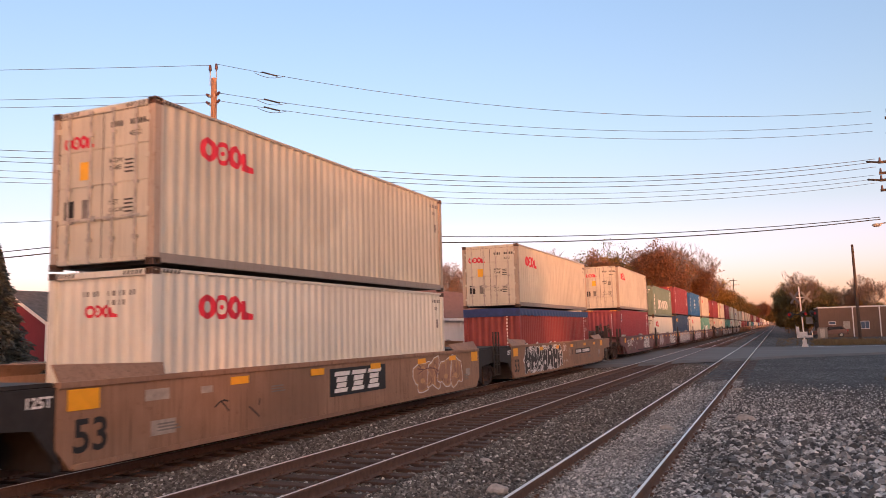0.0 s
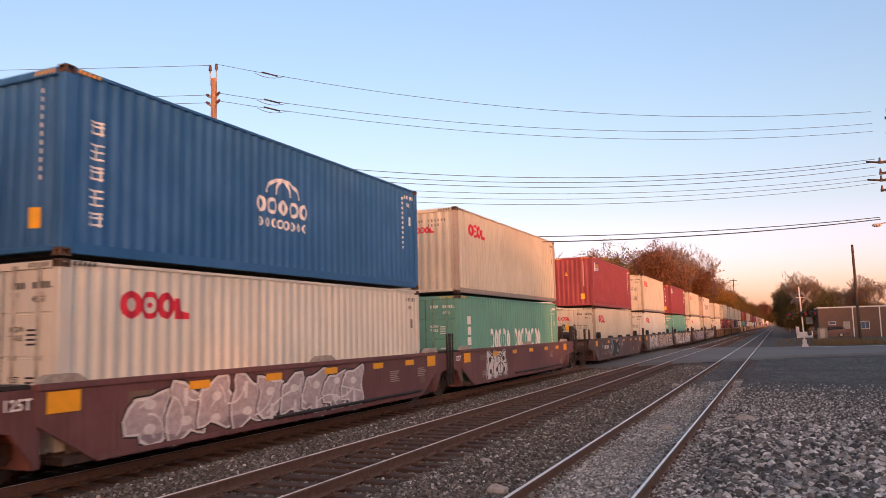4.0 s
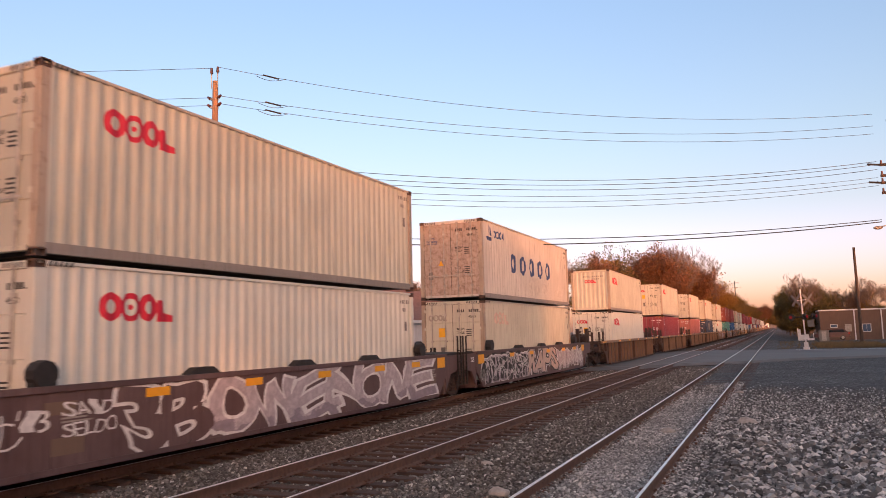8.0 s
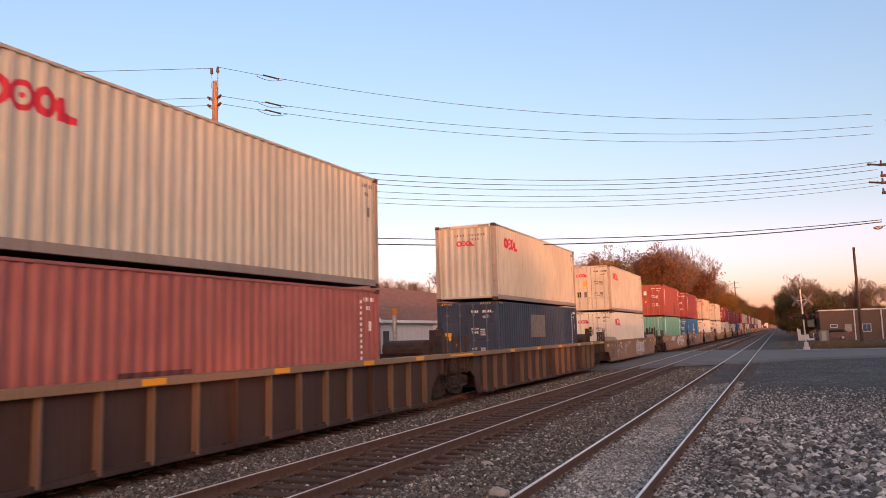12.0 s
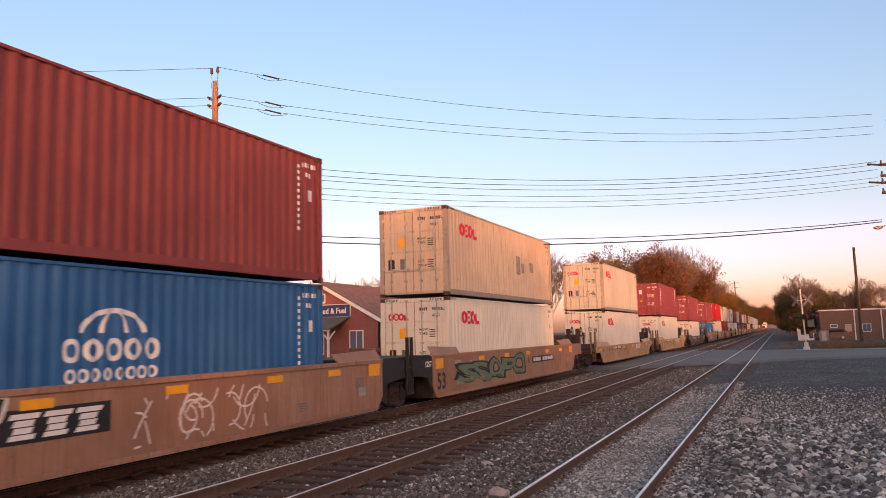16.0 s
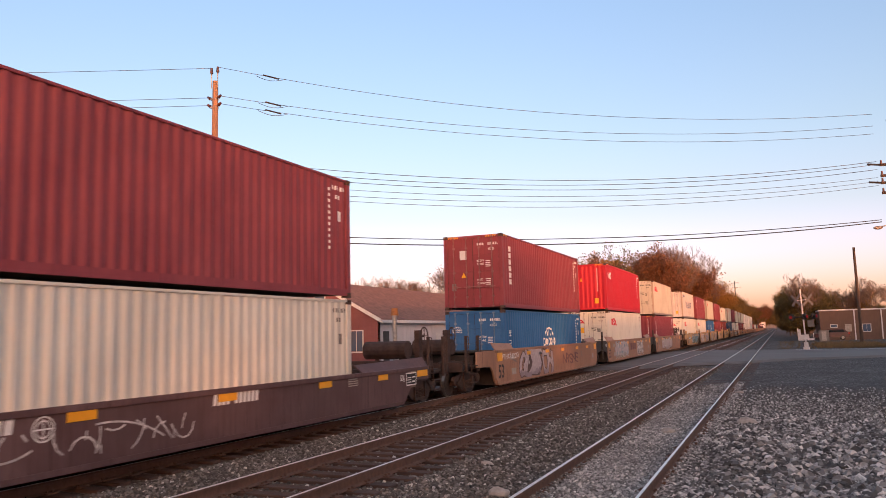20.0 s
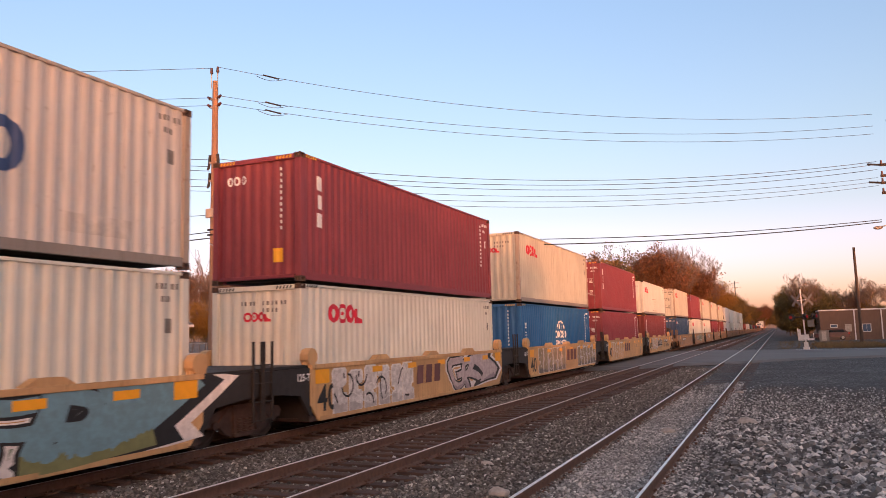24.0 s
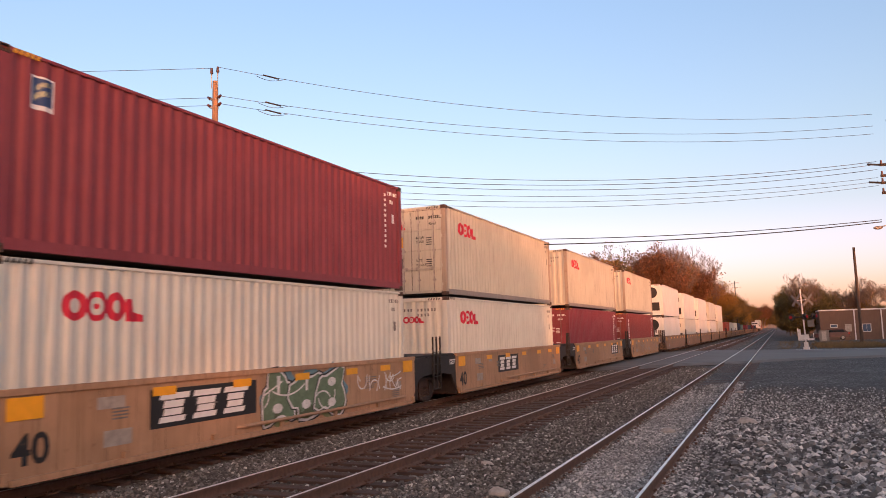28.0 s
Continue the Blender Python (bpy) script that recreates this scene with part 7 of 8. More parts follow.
# trees behind the brick building and along the far right
for k in range(22):
    plant(rng.choice(("dark", "olive", "olive", "gold", "gold", "bare")), 16 + k * 2.6 + rng.uniform(-1, 1), 172 + rng.uniform(-8, 16), rng.uniform(0.62, 0.84), rng.uniform(0, 360))
for x, y, kind, s in ((15.2, 150, "dark", 0.72), (14.6, 146, "bare", 0.80), (15.6, 165, "olive", 0.7), (14.8, 172, "dark", 0.75), (14.6, 195, "dark", 0.8), (17.5, 158, "dark", 0.75), (27, 165, "bare", 0.8), (13.5, 215, "olive", 0.75), (13.0, 260, "dark", 0.75), (24, 168, "bare_b", 0.75)):
    plant(kind, x, y, s, rng.uniform(0, 360))
for k in range(26):                       # the wood beside the line in the distance
    if abs(-70 + k * 7 - 2) < 11:
        continue
    plant(rng.choice(("russet", "olive", "dark")), -70 + k * 7 + rng.uniform(-2, 2), 560 + rng.uniform(0, 90), rng.uniform(0.9, 1.3), rng.uniform(0, 360))
for k in range(44):                       # both sides of the line further out
    side = -1 if k % 2 else 1
    plant(rng.choice(("russet", "olive", "dark", "olive")), side * 2 + side * (9 + rng.uniform(0, 14)) + (3 if side > 0 else 0), 300 + k * 6.2, rng.uniform(0.75, 1.0), rng.uniform(0, 360))
for k in range(16):                       # sunlit wood on the bend
    plant(rng.choice(("gold", "olive", "olive", "gold")), -8.5 - rng.uniform(0, 6), 385 + k * 19, rng.uniform(1.15, 1.45), rng.uniform(0, 360))
for k in range(8):                        # russet rise beyond it
    plant(rng.choice(("russet", "russet", "olive")), -17 + k * 2.0 + rng.uniform(-1, 1), 900 + rng.uniform(0, 80), rng.uniform(1.5, 1.85), rng.uniform(0, 360))
for k in range(14):
    plant(rng.choice(("russet", "olive", "dark")), -50 + k * 8.0, 1180 + rng.uniform(0, 60), rng.uniform(1.7, 2.1), rng.uniform(0, 360))
for k in range(40):                       # belt of trees east of the line
    plant(rng.choice(("dark", "olive", "gold", "dark")), 15.5 + rng.uniform(0, 5) + 0.012 * k * k, 200 + k * 8.5, rng.uniform(0.72, 0.95), rng.uniform(0, 360))
# undergrowth under the woods
BUSH = thing("bush", "dense low bush of dark autumn leaves", "bush", "undergrowth")
tree_parts(BUSH, seed=71, height=3.4, spread=1.0, depth=4, forks=3, leaf=OLIVE, per_tip=16, size=0.11, scatter=0.35)
BUSH.matrix_basis = pose(-9, 100, 0)
for k in range(58):
    m = pose(-6.2 - rng.uniform(0, 3.5), 96 + k * 5.5, -0.2, 0, 0, rng.uniform(0, 360)) @ Matrix.Scale(rng.uniform(0.8, 1.6), 4)
    copy_thing_scaled(BUSH, m, 1)
for k in range(30):
    m = pose(13.2 + rng.uniform(0, 2.5) + (k % 3) * 1.6, 142 + k * 7.0, -0.2, 0, 0, rng.uniform(0, 360)) @ Matrix.Scale(rng.uniform(0.9, 1.7), 4)
    copy_thing_scaled(BUSH, m, 1)
for k in range(16):                       # dark wood that closes the view along the line
    m = pose(-34 + k * 4.2, 1120 + rng.uniform(-30, 30), -0.5, 0, 0, rng.uniform(0, 360)) @ Matrix.Scale(rng.uniform(4.0, 6.0), 4)
    copy_thing_scaled(BUSH, m, 1)
for k in range(10):
    m = pose(-70 + k * 5.6, 74 + rng.uniform(-3, 6), 0.3, 0, 0, rng.uniform(0, 360)) @ Matrix.Scale(rng.uniform(0.7, 1.3), 4)
    copy_thing_scaled(BUSH, m, 1)
# added unseen behind the camera: wood and sheds blocking low sun from near ground
for k in range(14):
    plant(rng.choice(("bare_b", "bare", "bare")), 33 + rng.uniform(-3, 6), -64 + k * 2.6, rng.uniform(0.70, 0.92), rng.uniform(0, 360))
for kind in KINDS:
    if kind not in USED:
        plant(kind, -60, 120)
SHED = plain("grey_metal_siding", (0.35, 0.34, 0.33), 0.6)
# added sheds; heights and gaps set where shade falls along the train
for x0, x1, y0, y1, z1 in ((30, 44, -100, -29.5, 4.75), (32, 42, -28.5, -21.0, 10.4), (30, 40, -20.3, -7.7, 4.75), (34, 46, -7.0, 23, 7.5), (36, 50, 24, 66, 6.9), (38, 52, 67, 95, 7.3), (44, 60, 96, 128, 9.0)):
    b = thing("shed", "unseen grey metal shed added to block the low sun", "shed")
    part("wall", boxes((x0, x1, y0, y1, -0.5, z1 - 0.6)), SHED, b)
    bm = bmesh.new()
    extrude_yz(bm, [(0, z1 - 0.6), (x1 - x0 + 0.8, z1 - 0.6), ((x1 - x0) / 2 + 0.4, z1)], 0, y1 - y0 + 0.6)
    for v in bm.verts:
        v.co = Vector((x0 - 0.4 + v.co.y, y0 - 0.3 + v.co.x, v.co.z))
    part("roof", bm, SHED, b)


def spruce(x, y, height, radius, seed):
    rng = random.Random(seed)
    sp = thing("spruce_tree", "grey-green blue spruce with drooping boughs beside the red barn", "tree")
    part("trunk", tubes(((0, 0, 0), (0, 0, height), 0.16, 0.02)), BARK, sp)
    bm = bmesh.new()
    vs, fs = [], []
    for _ in range(15000):
        f = rng.random() ** 0.7
        z = height * (0.04 + 0.96 * (1 - f))
        ang = rng.uniform(0, math.tau)
        lobe = 0.72 + 0.28 * math.sin(ang * 5 + z * 2.3) * math.cos(z * 4.1)
        r = radius * f * lobe * rng.uniform(0.55, 1.05)
        c = Vector((r * math.cos(ang), r * math.sin(ang), z - 0.18 * r))
        d = Vector((math.cos(ang), math.sin(ang), -0.35 + rng.gauss(0, 0.25))).normalized()
        w = d.cross(Vector((rng.gauss(0, 1), rng.gauss(0, 1), 1))).normalized()
        s = rng.uniform(0.10, 0.24)
        i = len(vs)
        vs += [c - d * s, c + w * s * 0.35, c + d * s, c - w * s * 0.35]
        fs.append((i, i + 1, i + 2, i + 3))
    me = bpy.data.meshes.new("needles")
    me.from_pydata([tuple(v) for v in vs], [], fs)
    me.materials.append(None)
    place("needles", me, NEEDLE, sp)
    sp.matrix_basis = pose(x, y, ground_z(x))


spruce(-28.5, 28.6, 7.7, 2.75, 4)


# ---- dry grass at the verge ----
def tufts(name, rows, label):
    rng = random.Random(len(rows))
    vs, fs = [], []
    for x, y, z, h in rows:
        for _ in range(5):
            a, s = rng.uniform(0, math.tau), rng.uniform(0.5, 1.1) * h
            dx, dy = math.cos(a) * 0.03, math.sin(a) * 0.03
            lx, ly = rng.gauss(0, 0.35) * s, rng.gauss(0, 0.35) * s
            i = len(vs)
            vs += [(x - dx, y - dy, z), (x + dx, y + dy, z), (x + lx, y + ly, z + s)]
            fs.append((i, i + 1, i + 2))
    me = bpy.data.meshes.new(name)
    me.from_pydata(vs, [], fs)
    me.materials.append(GRASS)
    tagged(new(name, me), label, "grass", kind="stuff")


rng = random.Random(12)
rows = [(rng.uniform(14.3, 21), rng.uniform(86, 104), -0.3, 0.1 + 0.6 * rng.random() ** 2) for _ in range(1700)]
rows += [(rng.uniform(14.5, 19), rng.uniform(30, 36), -0.34, rng.uniform(0.08, 0.25)) for _ in range(260)]
rows += [(rng.uniform(10.5, 14.5), rng.uniform(84, 130), -0.3, rng.uniform(0.05, 0.22)) for _ in range(420)]
tufts("verge_grass", rows, "dry yellow grass on the verge by the crossing")


# ---- buildings ----
RED_SIDING = painted("red_board_siding", (0.155, 0.010, 0.019), rust=0.0, streak=0.25, fade=0.15)
PINK_BRICKISH = painted("rosy_red_siding", (0.23, 0.088, 0.088), rust=0.0, streak=0.2, fade=0.15)
WHITE_TRIM = plain("white_trim_paint", (0.74, 0.73, 0.72), 0.6, vary=0.15)
WHITE_SIDING = painted("white_metal_siding", (0.58, 0.58, 0.60), rust=0.0, streak=0.25)
SHINGLE = plain("grey_asphalt_shingle", (0.13, 0.12, 0.115), 0.9, scale=3, vary=0.4)
SHINGLE_RED = plain("brown_asphalt_shingle", (0.27, 0.135, 0.10), 0.9, scale=3, vary=0.4)
CONCRETE = plain("pale_concrete", (0.36, 0.35, 0.34), 0.85, scale=4)
BRICK_DARK = painted("brown_brick_wall", (0.125, 0.075, 0.055), rust=0.1, streak=0.3)
SIGN_BLUE = plain("navy_sign_board", (0.03, 0.05, 0.16), 0.5)
DOOR_DARK = plain("dark_door_paint", (0.05, 0.045, 0.045), 0.5)


def glass_material(name, rgb, rough=0.06):
    def build(nt, bs):
        bs.inputs["Base Color"].default_value = (*rgb, 1)
        bs.inputs["Roughness"].default_value = rough
        bs.inputs["Specular IOR Level"].default_value = 0.9
        bs.inputs["Coat Weight"].default_value = 0.6
    return mat(name, build)


PANE = glass_material("window_glass", (0.09, 0.13, 0.20))


def lapped_wall(length, z0, z1, step=0.16, lap=0.022):
    """Lapped boards along x, facing -y, with thickness behind."""
    bm = bmesh.new()
    z = z0
    while z < z1 - 0.01:
        t = min(z + step, z1)
        a = [bm.verts.new(c) for c in ((0, -lap, z), (length, -lap, z), (length, 0, t), (0, 0, t), (0, 0.018, z), (length, 0.018, z), (length, 0.018, t), (0, 0.018, t))]
        for q in ((0, 1, 2, 3), (5, 4, 7, 6), (4, 5, 1, 0), (3, 2, 6, 7), (4, 0, 3, 7), (1, 5, 6, 2)):
            bm.faces.new([a[i] for i in q])
        z = t
    return bm


def window_unit(parent, m, w, h, frame=WHITE_TRIM, bars=1):
    win = part("window", boxes((-0.07, 0, -0.05, 0.03, -0.07, h + 0.07), (w, w + 0.07, -0.05, 0.03, -0.07, h + 0.07), (0, w, -0.05, 0.03, h, h + 0.07), (0, w, -0.06, 0.03, -0.09, 0)), frame, parent, "white framed window", m=m)
    n = bars + 1
    for k in range(n):
        part("pane", boxes((w * k / n + 0.02, w * (k + 1) / n - 0.02, -0.015, 0.0, 0.02, h - 0.02)), PANE, win)
    if bars:
        part("glazing_bar", boxes(*[(w * k / n - 0.02, w * k / n + 0.02, -0.03, 0.0, 0.0, h) for k in range(1, n)]), frame, win)


def gable_roof(length, half, eave, ridge, over, thick=0.12):
    """Ridge along x; y from -half to +half."""
    bm = bmesh.new()
    sl = (ridge - eave) / half
    for s in (-1, 1):
        prof = [(s * (half + over), eave - over * sl), (0, ridge), (0, ridge + thick), (s * (half + over), eave - over * sl + thick)]
        a = [bm.verts.new((-over, y, z)) for y, z in prof]
        b = [bm.verts.new((length + over, y, z)) for y, z in prof]
        bm.faces.new(a)
        bm.faces.new(b[::-1])
        for i in range(4):
            bm.faces.new((a[i], b[i], b[(i + 1) % 4], a[(i + 1) % 4]))
    bmesh.ops.recalc_face_normals(bm, faces=bm.faces)
    return bm


def gable_wall(half, z0, eave, ridge):
    """End wall in the (y, z) plane, facing -x, 0.12 thick."""
    return extrude_yz(bmesh.new(), [(-half, z0), (half, z0), (half, eave), (0, ridge), (-half, eave)], 0, 0.12)


def barn():
    """Long red shop: its long wall faces the track, its gable the road."""
    b = thing("red_barn", "dark red board-sided barn with white trim and a grey shingle roof", "building")
    half, L, z0, ev, rd = 3.9, 11.6, 0.25, 3.25, 5.25
    part("wall", boxes((0.02, L - 0.02, -half + 0.02, -half + 0.12, z0 + 0.45, ev)), RED_SIDING, b)
    for k in range(16):
        part("board", moved(lapped_wall(L, z0 + 0.45 + k * 0.16, min(ev, z0 + 0.45 + k * 0.16 + 0.16)), 0, -half, 0), RED_SIDING, b)
    part("wall", boxes((0, L, half - 0.12, half, z0, ev)), RED_SIDING, b)
    part("gable_wall", gable_wall(half, z0, ev, rd), RED_SIDING, b)
    part("gable_wall", moved(gable_wall(half, z0, ev, rd), L - 0.12), RED_SIDING, b)
    part("foundation", boxes((-0.03, L + 0.03, -half - 0.03, half + 0.03, z0 - 0.9, z0 + 0.45)), CONCRETE, b)
    part("roof", gable_roof(L, half, ev, rd, 0.30), SHINGLE, b)
    sl = (rd - ev) / half
    for s in (-1, 1):
        bm = bmesh.new()
        extrude_yz(bm, [(s * (half + 0.3), ev - 0.3 * sl - 0.1), (0, rd - 0.1), (0, rd + 0.12), (s * (half + 0.3), ev - 0.3 * sl + 0.12)], -0.34, -0.29)
        part("barge_board", bm, WHITE_TRIM, b)
    part("fascia", boxes((-0.3, L + 0.3, -half - 0.36, -half - 0.31, ev - 0.34 * sl - 0.08, ev - 0.3 * sl + 0.08)), WHITE_TRIM, b)
    for x in (0.0, L):
        part("corner_trim", boxes((x - 0.07, x + 0.07, -half - 0.06, -half + 0.06, z0 + 0.4, ev - 0.1)), WHITE_TRIM, b)
    window_unit(b, pose(0.75, -half - 0.03, z0 + 1.35), 1.75, 1.0)
    b.matrix_basis = pose(-35.4, 34.6, 0.1, 0, 0, 86)
    return b


barn()


def store():
    """Feed store: gable front with sign and porch, long white side."""
    b = thing("feed_store", "red-sided feed store with gable sign, porch and brown roof", "building")
    W, L, z0, ev, rd = 4.7, 26.0, 0.15, 3.2, 5.75
    # local x runs back from the front, y across; local -y side faces the track
    part("gable_wall", gable_wall(W, z0, ev, rd), PINK_BRICKISH, b)
    for k in range(18):
        zz = z0 + 0.3 + k * 0.28
        w = W if zz < ev else W * (rd - zz) / (rd - ev) - 0.1
        if w > 0.2:
            part("lap_board", boxes((-0.02, 0.0, -w + 0.02, w - 0.02, zz, zz + 0.05)), PINK_BRICKISH, b)
    part("gable_wall", moved(gable_wall(W, z0, ev, rd), L - 0.12), PINK_BRICKISH, b)
    part("wall", boxes((0, 1.9, -W, -W + 0.12, z0, ev)), WHITE_SIDING, b)
    part("wall", boxes((1.9, L, -W, -W + 0.12, z0, ev)), WHITE_SIDING, b, "white ribbed metal side wall")
    part("wall_rib", boxes(*[(2.2 + k * 0.6, 2.24 + k * 0.6, -W - 0.015, -W + 0.003, z0, ev) for k in range(38)]), WHITE_SIDING, b)
    part("wall", boxes((0, L, W - 0.12, W, z0, ev)), PINK_BRICKISH, b)
    part("roof", gable_roof(L, W, ev, rd, 0.35), SHINGLE_RED, b)
    sl = (rd - ev) / W
    for s in (-1, 1):
        bm = bmesh.new()
        extrude_yz(bm, [(s * (W + 0.35), ev - 0.35 * sl - 0.12), (0, rd - 0.12), (0, rd + 0.12), (s * (W + 0.35), ev - 0.35 * sl + 0.12)], -0.41, -0.36)
        part("barge_board", bm, WHITE_TRIM, b)
    part("fascia", boxes((-0.35, L + 0.35, -W - 0.42, -W - 0.36, ev - 0.35 * sl - 0.12, ev - 0.35 * sl + 0.08)), WHITE_TRIM, b)
    sign = part("sign_board", boxes((-0.12, -0.03, -2.55, 2.05, 3.40, 4.18)), SIGN_BLUE, b, "navy sign board with white lettering")
    part("sign_edge", boxes((-0.14, -0.1, -2.62, 2.12, 4.18, 4.24), (-0.14, -0.1, -2.62, 2.12, 3.34, 3.40), (-0.14, -0.1, -2.62, -2.55, 3.34, 4.24), (-0.14, -0.1, 2.05, 2.12, 3.34, 4.24)), WHITE_TRIM, sign)
    words = text_bm("Feed & Fuel", 0.52, 0.012)
    for v in words.verts:
        v.co = Vector((-0.125, 0.02 - v.co.y * 0.92, 3.62 + v.co.z))
    part("sign_lettering", words, WHITEM, sign)
    part("sign_bars", boxes(*[(-0.128, -0.121, 1.30 - k * 0.15 - 0.09, 1.30 - k * 0.15, 3.64, 3.93 + 0.06 * (k % 3 == 0)) for k in range(8)]), WHITEM, sign)
    part("sign_emblem", boxes(*[(-0.128, -0.121, 1.45 + i * 0.17, 1.60 + i * 0.17, 3.50 + j * 0.2, 3.68 + j * 0.2) for i in range(3) for j in range(3) if (i + j) % 2 == 0]), WHITEM, sign)
    window_unit(b, Matrix.Translation((-0.02, 0.28, 4.42)) @ pose(0, 0, 0, 0, 0, -90), 0.8, 0.5, bars=0)
    window_unit(b, Matrix.Translation((-0.02, -2.5, 1.05)) @ pose(0, 0, 0, 0, 0, -90), 0.95, 1.35)
    # porch
    porch = part("porch_roof", extrude_porch(), SHINGLE, b, "dark shingled porch roof")
    part("porch_beam", boxes((-2.35, -2.2, -2.3, 4.1, 2.42, 2.56)), WHITE_TRIM, b)
    for y in (-2.2, 1.0, 3.95):
        bm = boxes((-2.33, -2.21, y - 0.06, y + 0.06, z0, 2.42))
        for s in (-1, 1):
            tube(bm, (-2.27, y, 1.85), (-2.27, y + s * 0.5, 2.42), 0.05, n=6)
        part("porch_post", bm, WHITE_TRIM, b)
    part("porch_floor", boxes((-2.5, 0, -2.4, 4.2, z0 - 0.3, z0 + 0.18)), CONCRETE, b)
    part("door", boxes((-0.05, 0.0, 1.6, 2.5, z0 + 0.2, 2.25)), WHITE_TRIM, b)
    part("door_glass", boxes((-0.07, -0.04, 1.72, 2.38, z0 + 0.9, 2.1)), PANE, b)
    for y in (-0.3, 3.0):
        window_unit(b, Matrix.Translation((-0.02, y + 1.1, 0.95)) @ pose(0, 0, 0, 0, 0, -90), 1.2, 1.25)
    part("side_door", boxes((0.5, 1.3, -W - 0.03, -W, z0 + 0.1, 2.35)), DOOR_DARK, b)
    part("side_door", boxes((9.0, 9.9, -W - 0.04, -W, z0 + 0.1, 2.2)), WHITE_TRIM, b)
    window_unit(b, pose(17.5, -W - 0.02, 1.2), 0.9, 1.1)
    part("ramp_rail", tubes(*[((2 + k * 1.4, -W - 0.8, z0), (2 + k * 1.4, -W - 0.8, z0 + 1.0), 0.025) for k in range(8)], ((2, -W - 0.8, z0 + 1.0), (11.8, -W - 0.8, z0 + 1.0), 0.03)), WHITE_TRIM, b)
    part("bunting", flat([[(-1.6 + k * 0.0, 2.35), (-0.2, 2.35), (-0.9, 1.95)]]), RED, b, "red half-round bunting", m=pose(-2.38, 0, 0))
    part("foundation", boxes((-0.02, L, -W + 0.02, W - 0.02, -0.6, z0)), CONCRETE, b)
    b.matrix_basis = pose(-17.9, 44.3, 0.0, 0, 0, 90)
    return b


def extrude_porch():
    bm = bmesh.new()
    prof = [(-2.6, 2.52), (0.0, 3.35), (0.0, 3.43), (-2.6, 2.62)]
    a = [bm.verts.new((x, -2.55, z)) for x, z in prof]
    c = [bm.verts.new((x, 4.35, z)) for x, z in prof]
    bm.faces.new(a)
    bm.faces.new(c[::-1])
    for i in range(4):
        bm.faces.new((a[i], c[i], c[(i + 1) % 4], a[(i + 1) % 4]))
    bmesh.ops.recalc_face_normals(bm, faces=bm.faces)
    return bm


store()


def brick_building():
    b = thing("brick_building", "low flat-roofed dark brown brick building with downpipes", "building")
    part("wall", boxes((0, 34, 0, 14, -0.4, 4.35)), BRICK_DARK, b)
    part("coping", boxes((-0.1, 34.1, -0.12, 14.1, 4.35, 4.55)), WHITE_TRIM, b)
    for x in (4.85, 8.6, 14.0, 20, 27):
        part("downpipe", boxes((x, x + 0.16, -0.14, 0, -0.3, 4.35)), WHITE_TRIM, b)
    for x in (6.0, 12.0, 17.5, 24):
        window_unit(b, pose(x, -0.02, 1.0), 1.1, 1.1)
    window_unit(b, pose(1.5, -0.02, 1.75), 0.9, 0.4, bars=0)
    part("boarded_window", boxes((3.5, 4.45, -0.06, 0, 1.0, 2.2)), PALEM, b, "boarded-up window opening")
    b.matrix_basis = pose(16.9, 137, -0.05)


brick_building()


# ---- utility poles and wires ----
CABLE = plain("black_cable", (0.018, 0.018, 0.02), 0.6)
WIRE = plain("grey_aluminium_wire", (0.05, 0.052, 0.052), 0.7, 0.0)
PORCELAIN = plain("brown_porcelain", (0.10, 0.05, 0.045), 0.25)


def cable(a, b, sag, r, material, label, n=24):
    """A hanging wire from a to b."""
    a, b = Vector(a), Vector(b)
    cu = bpy.data.curves.new("overhead_wire", 'CURVE')
    cu.dimensions = '3D'
    cu.bevel_depth, cu.bevel_resolution = r, 1
    sp = cu.splines.new('POLY')
    sp.points.add(n)
    for k in range(n + 1):
        f = k / n
        q = a.lerp(b, f)
        sp.points[k].co = (q.x, q.y, q.z - sag * 4 * f * (1 - f), 1)
    cu.materials.append(material)
    return tagged(new("overhead_wire", cu), label, "wire", "overhead wires")


PL, PR, PW = Vector((-11.3, 25.9, 0)), Vector((16.6, 42.6, 0)), Vector((-51.0, 6.5, 0))


# pole wood darkened to stand for shade on the right-hand poles
POLE_SHADED = timber("shade_dark_pole_wood", (0.05, 0.036, 0.03), (0.10, 0.07, 0.055), (8, 8, 0.35))


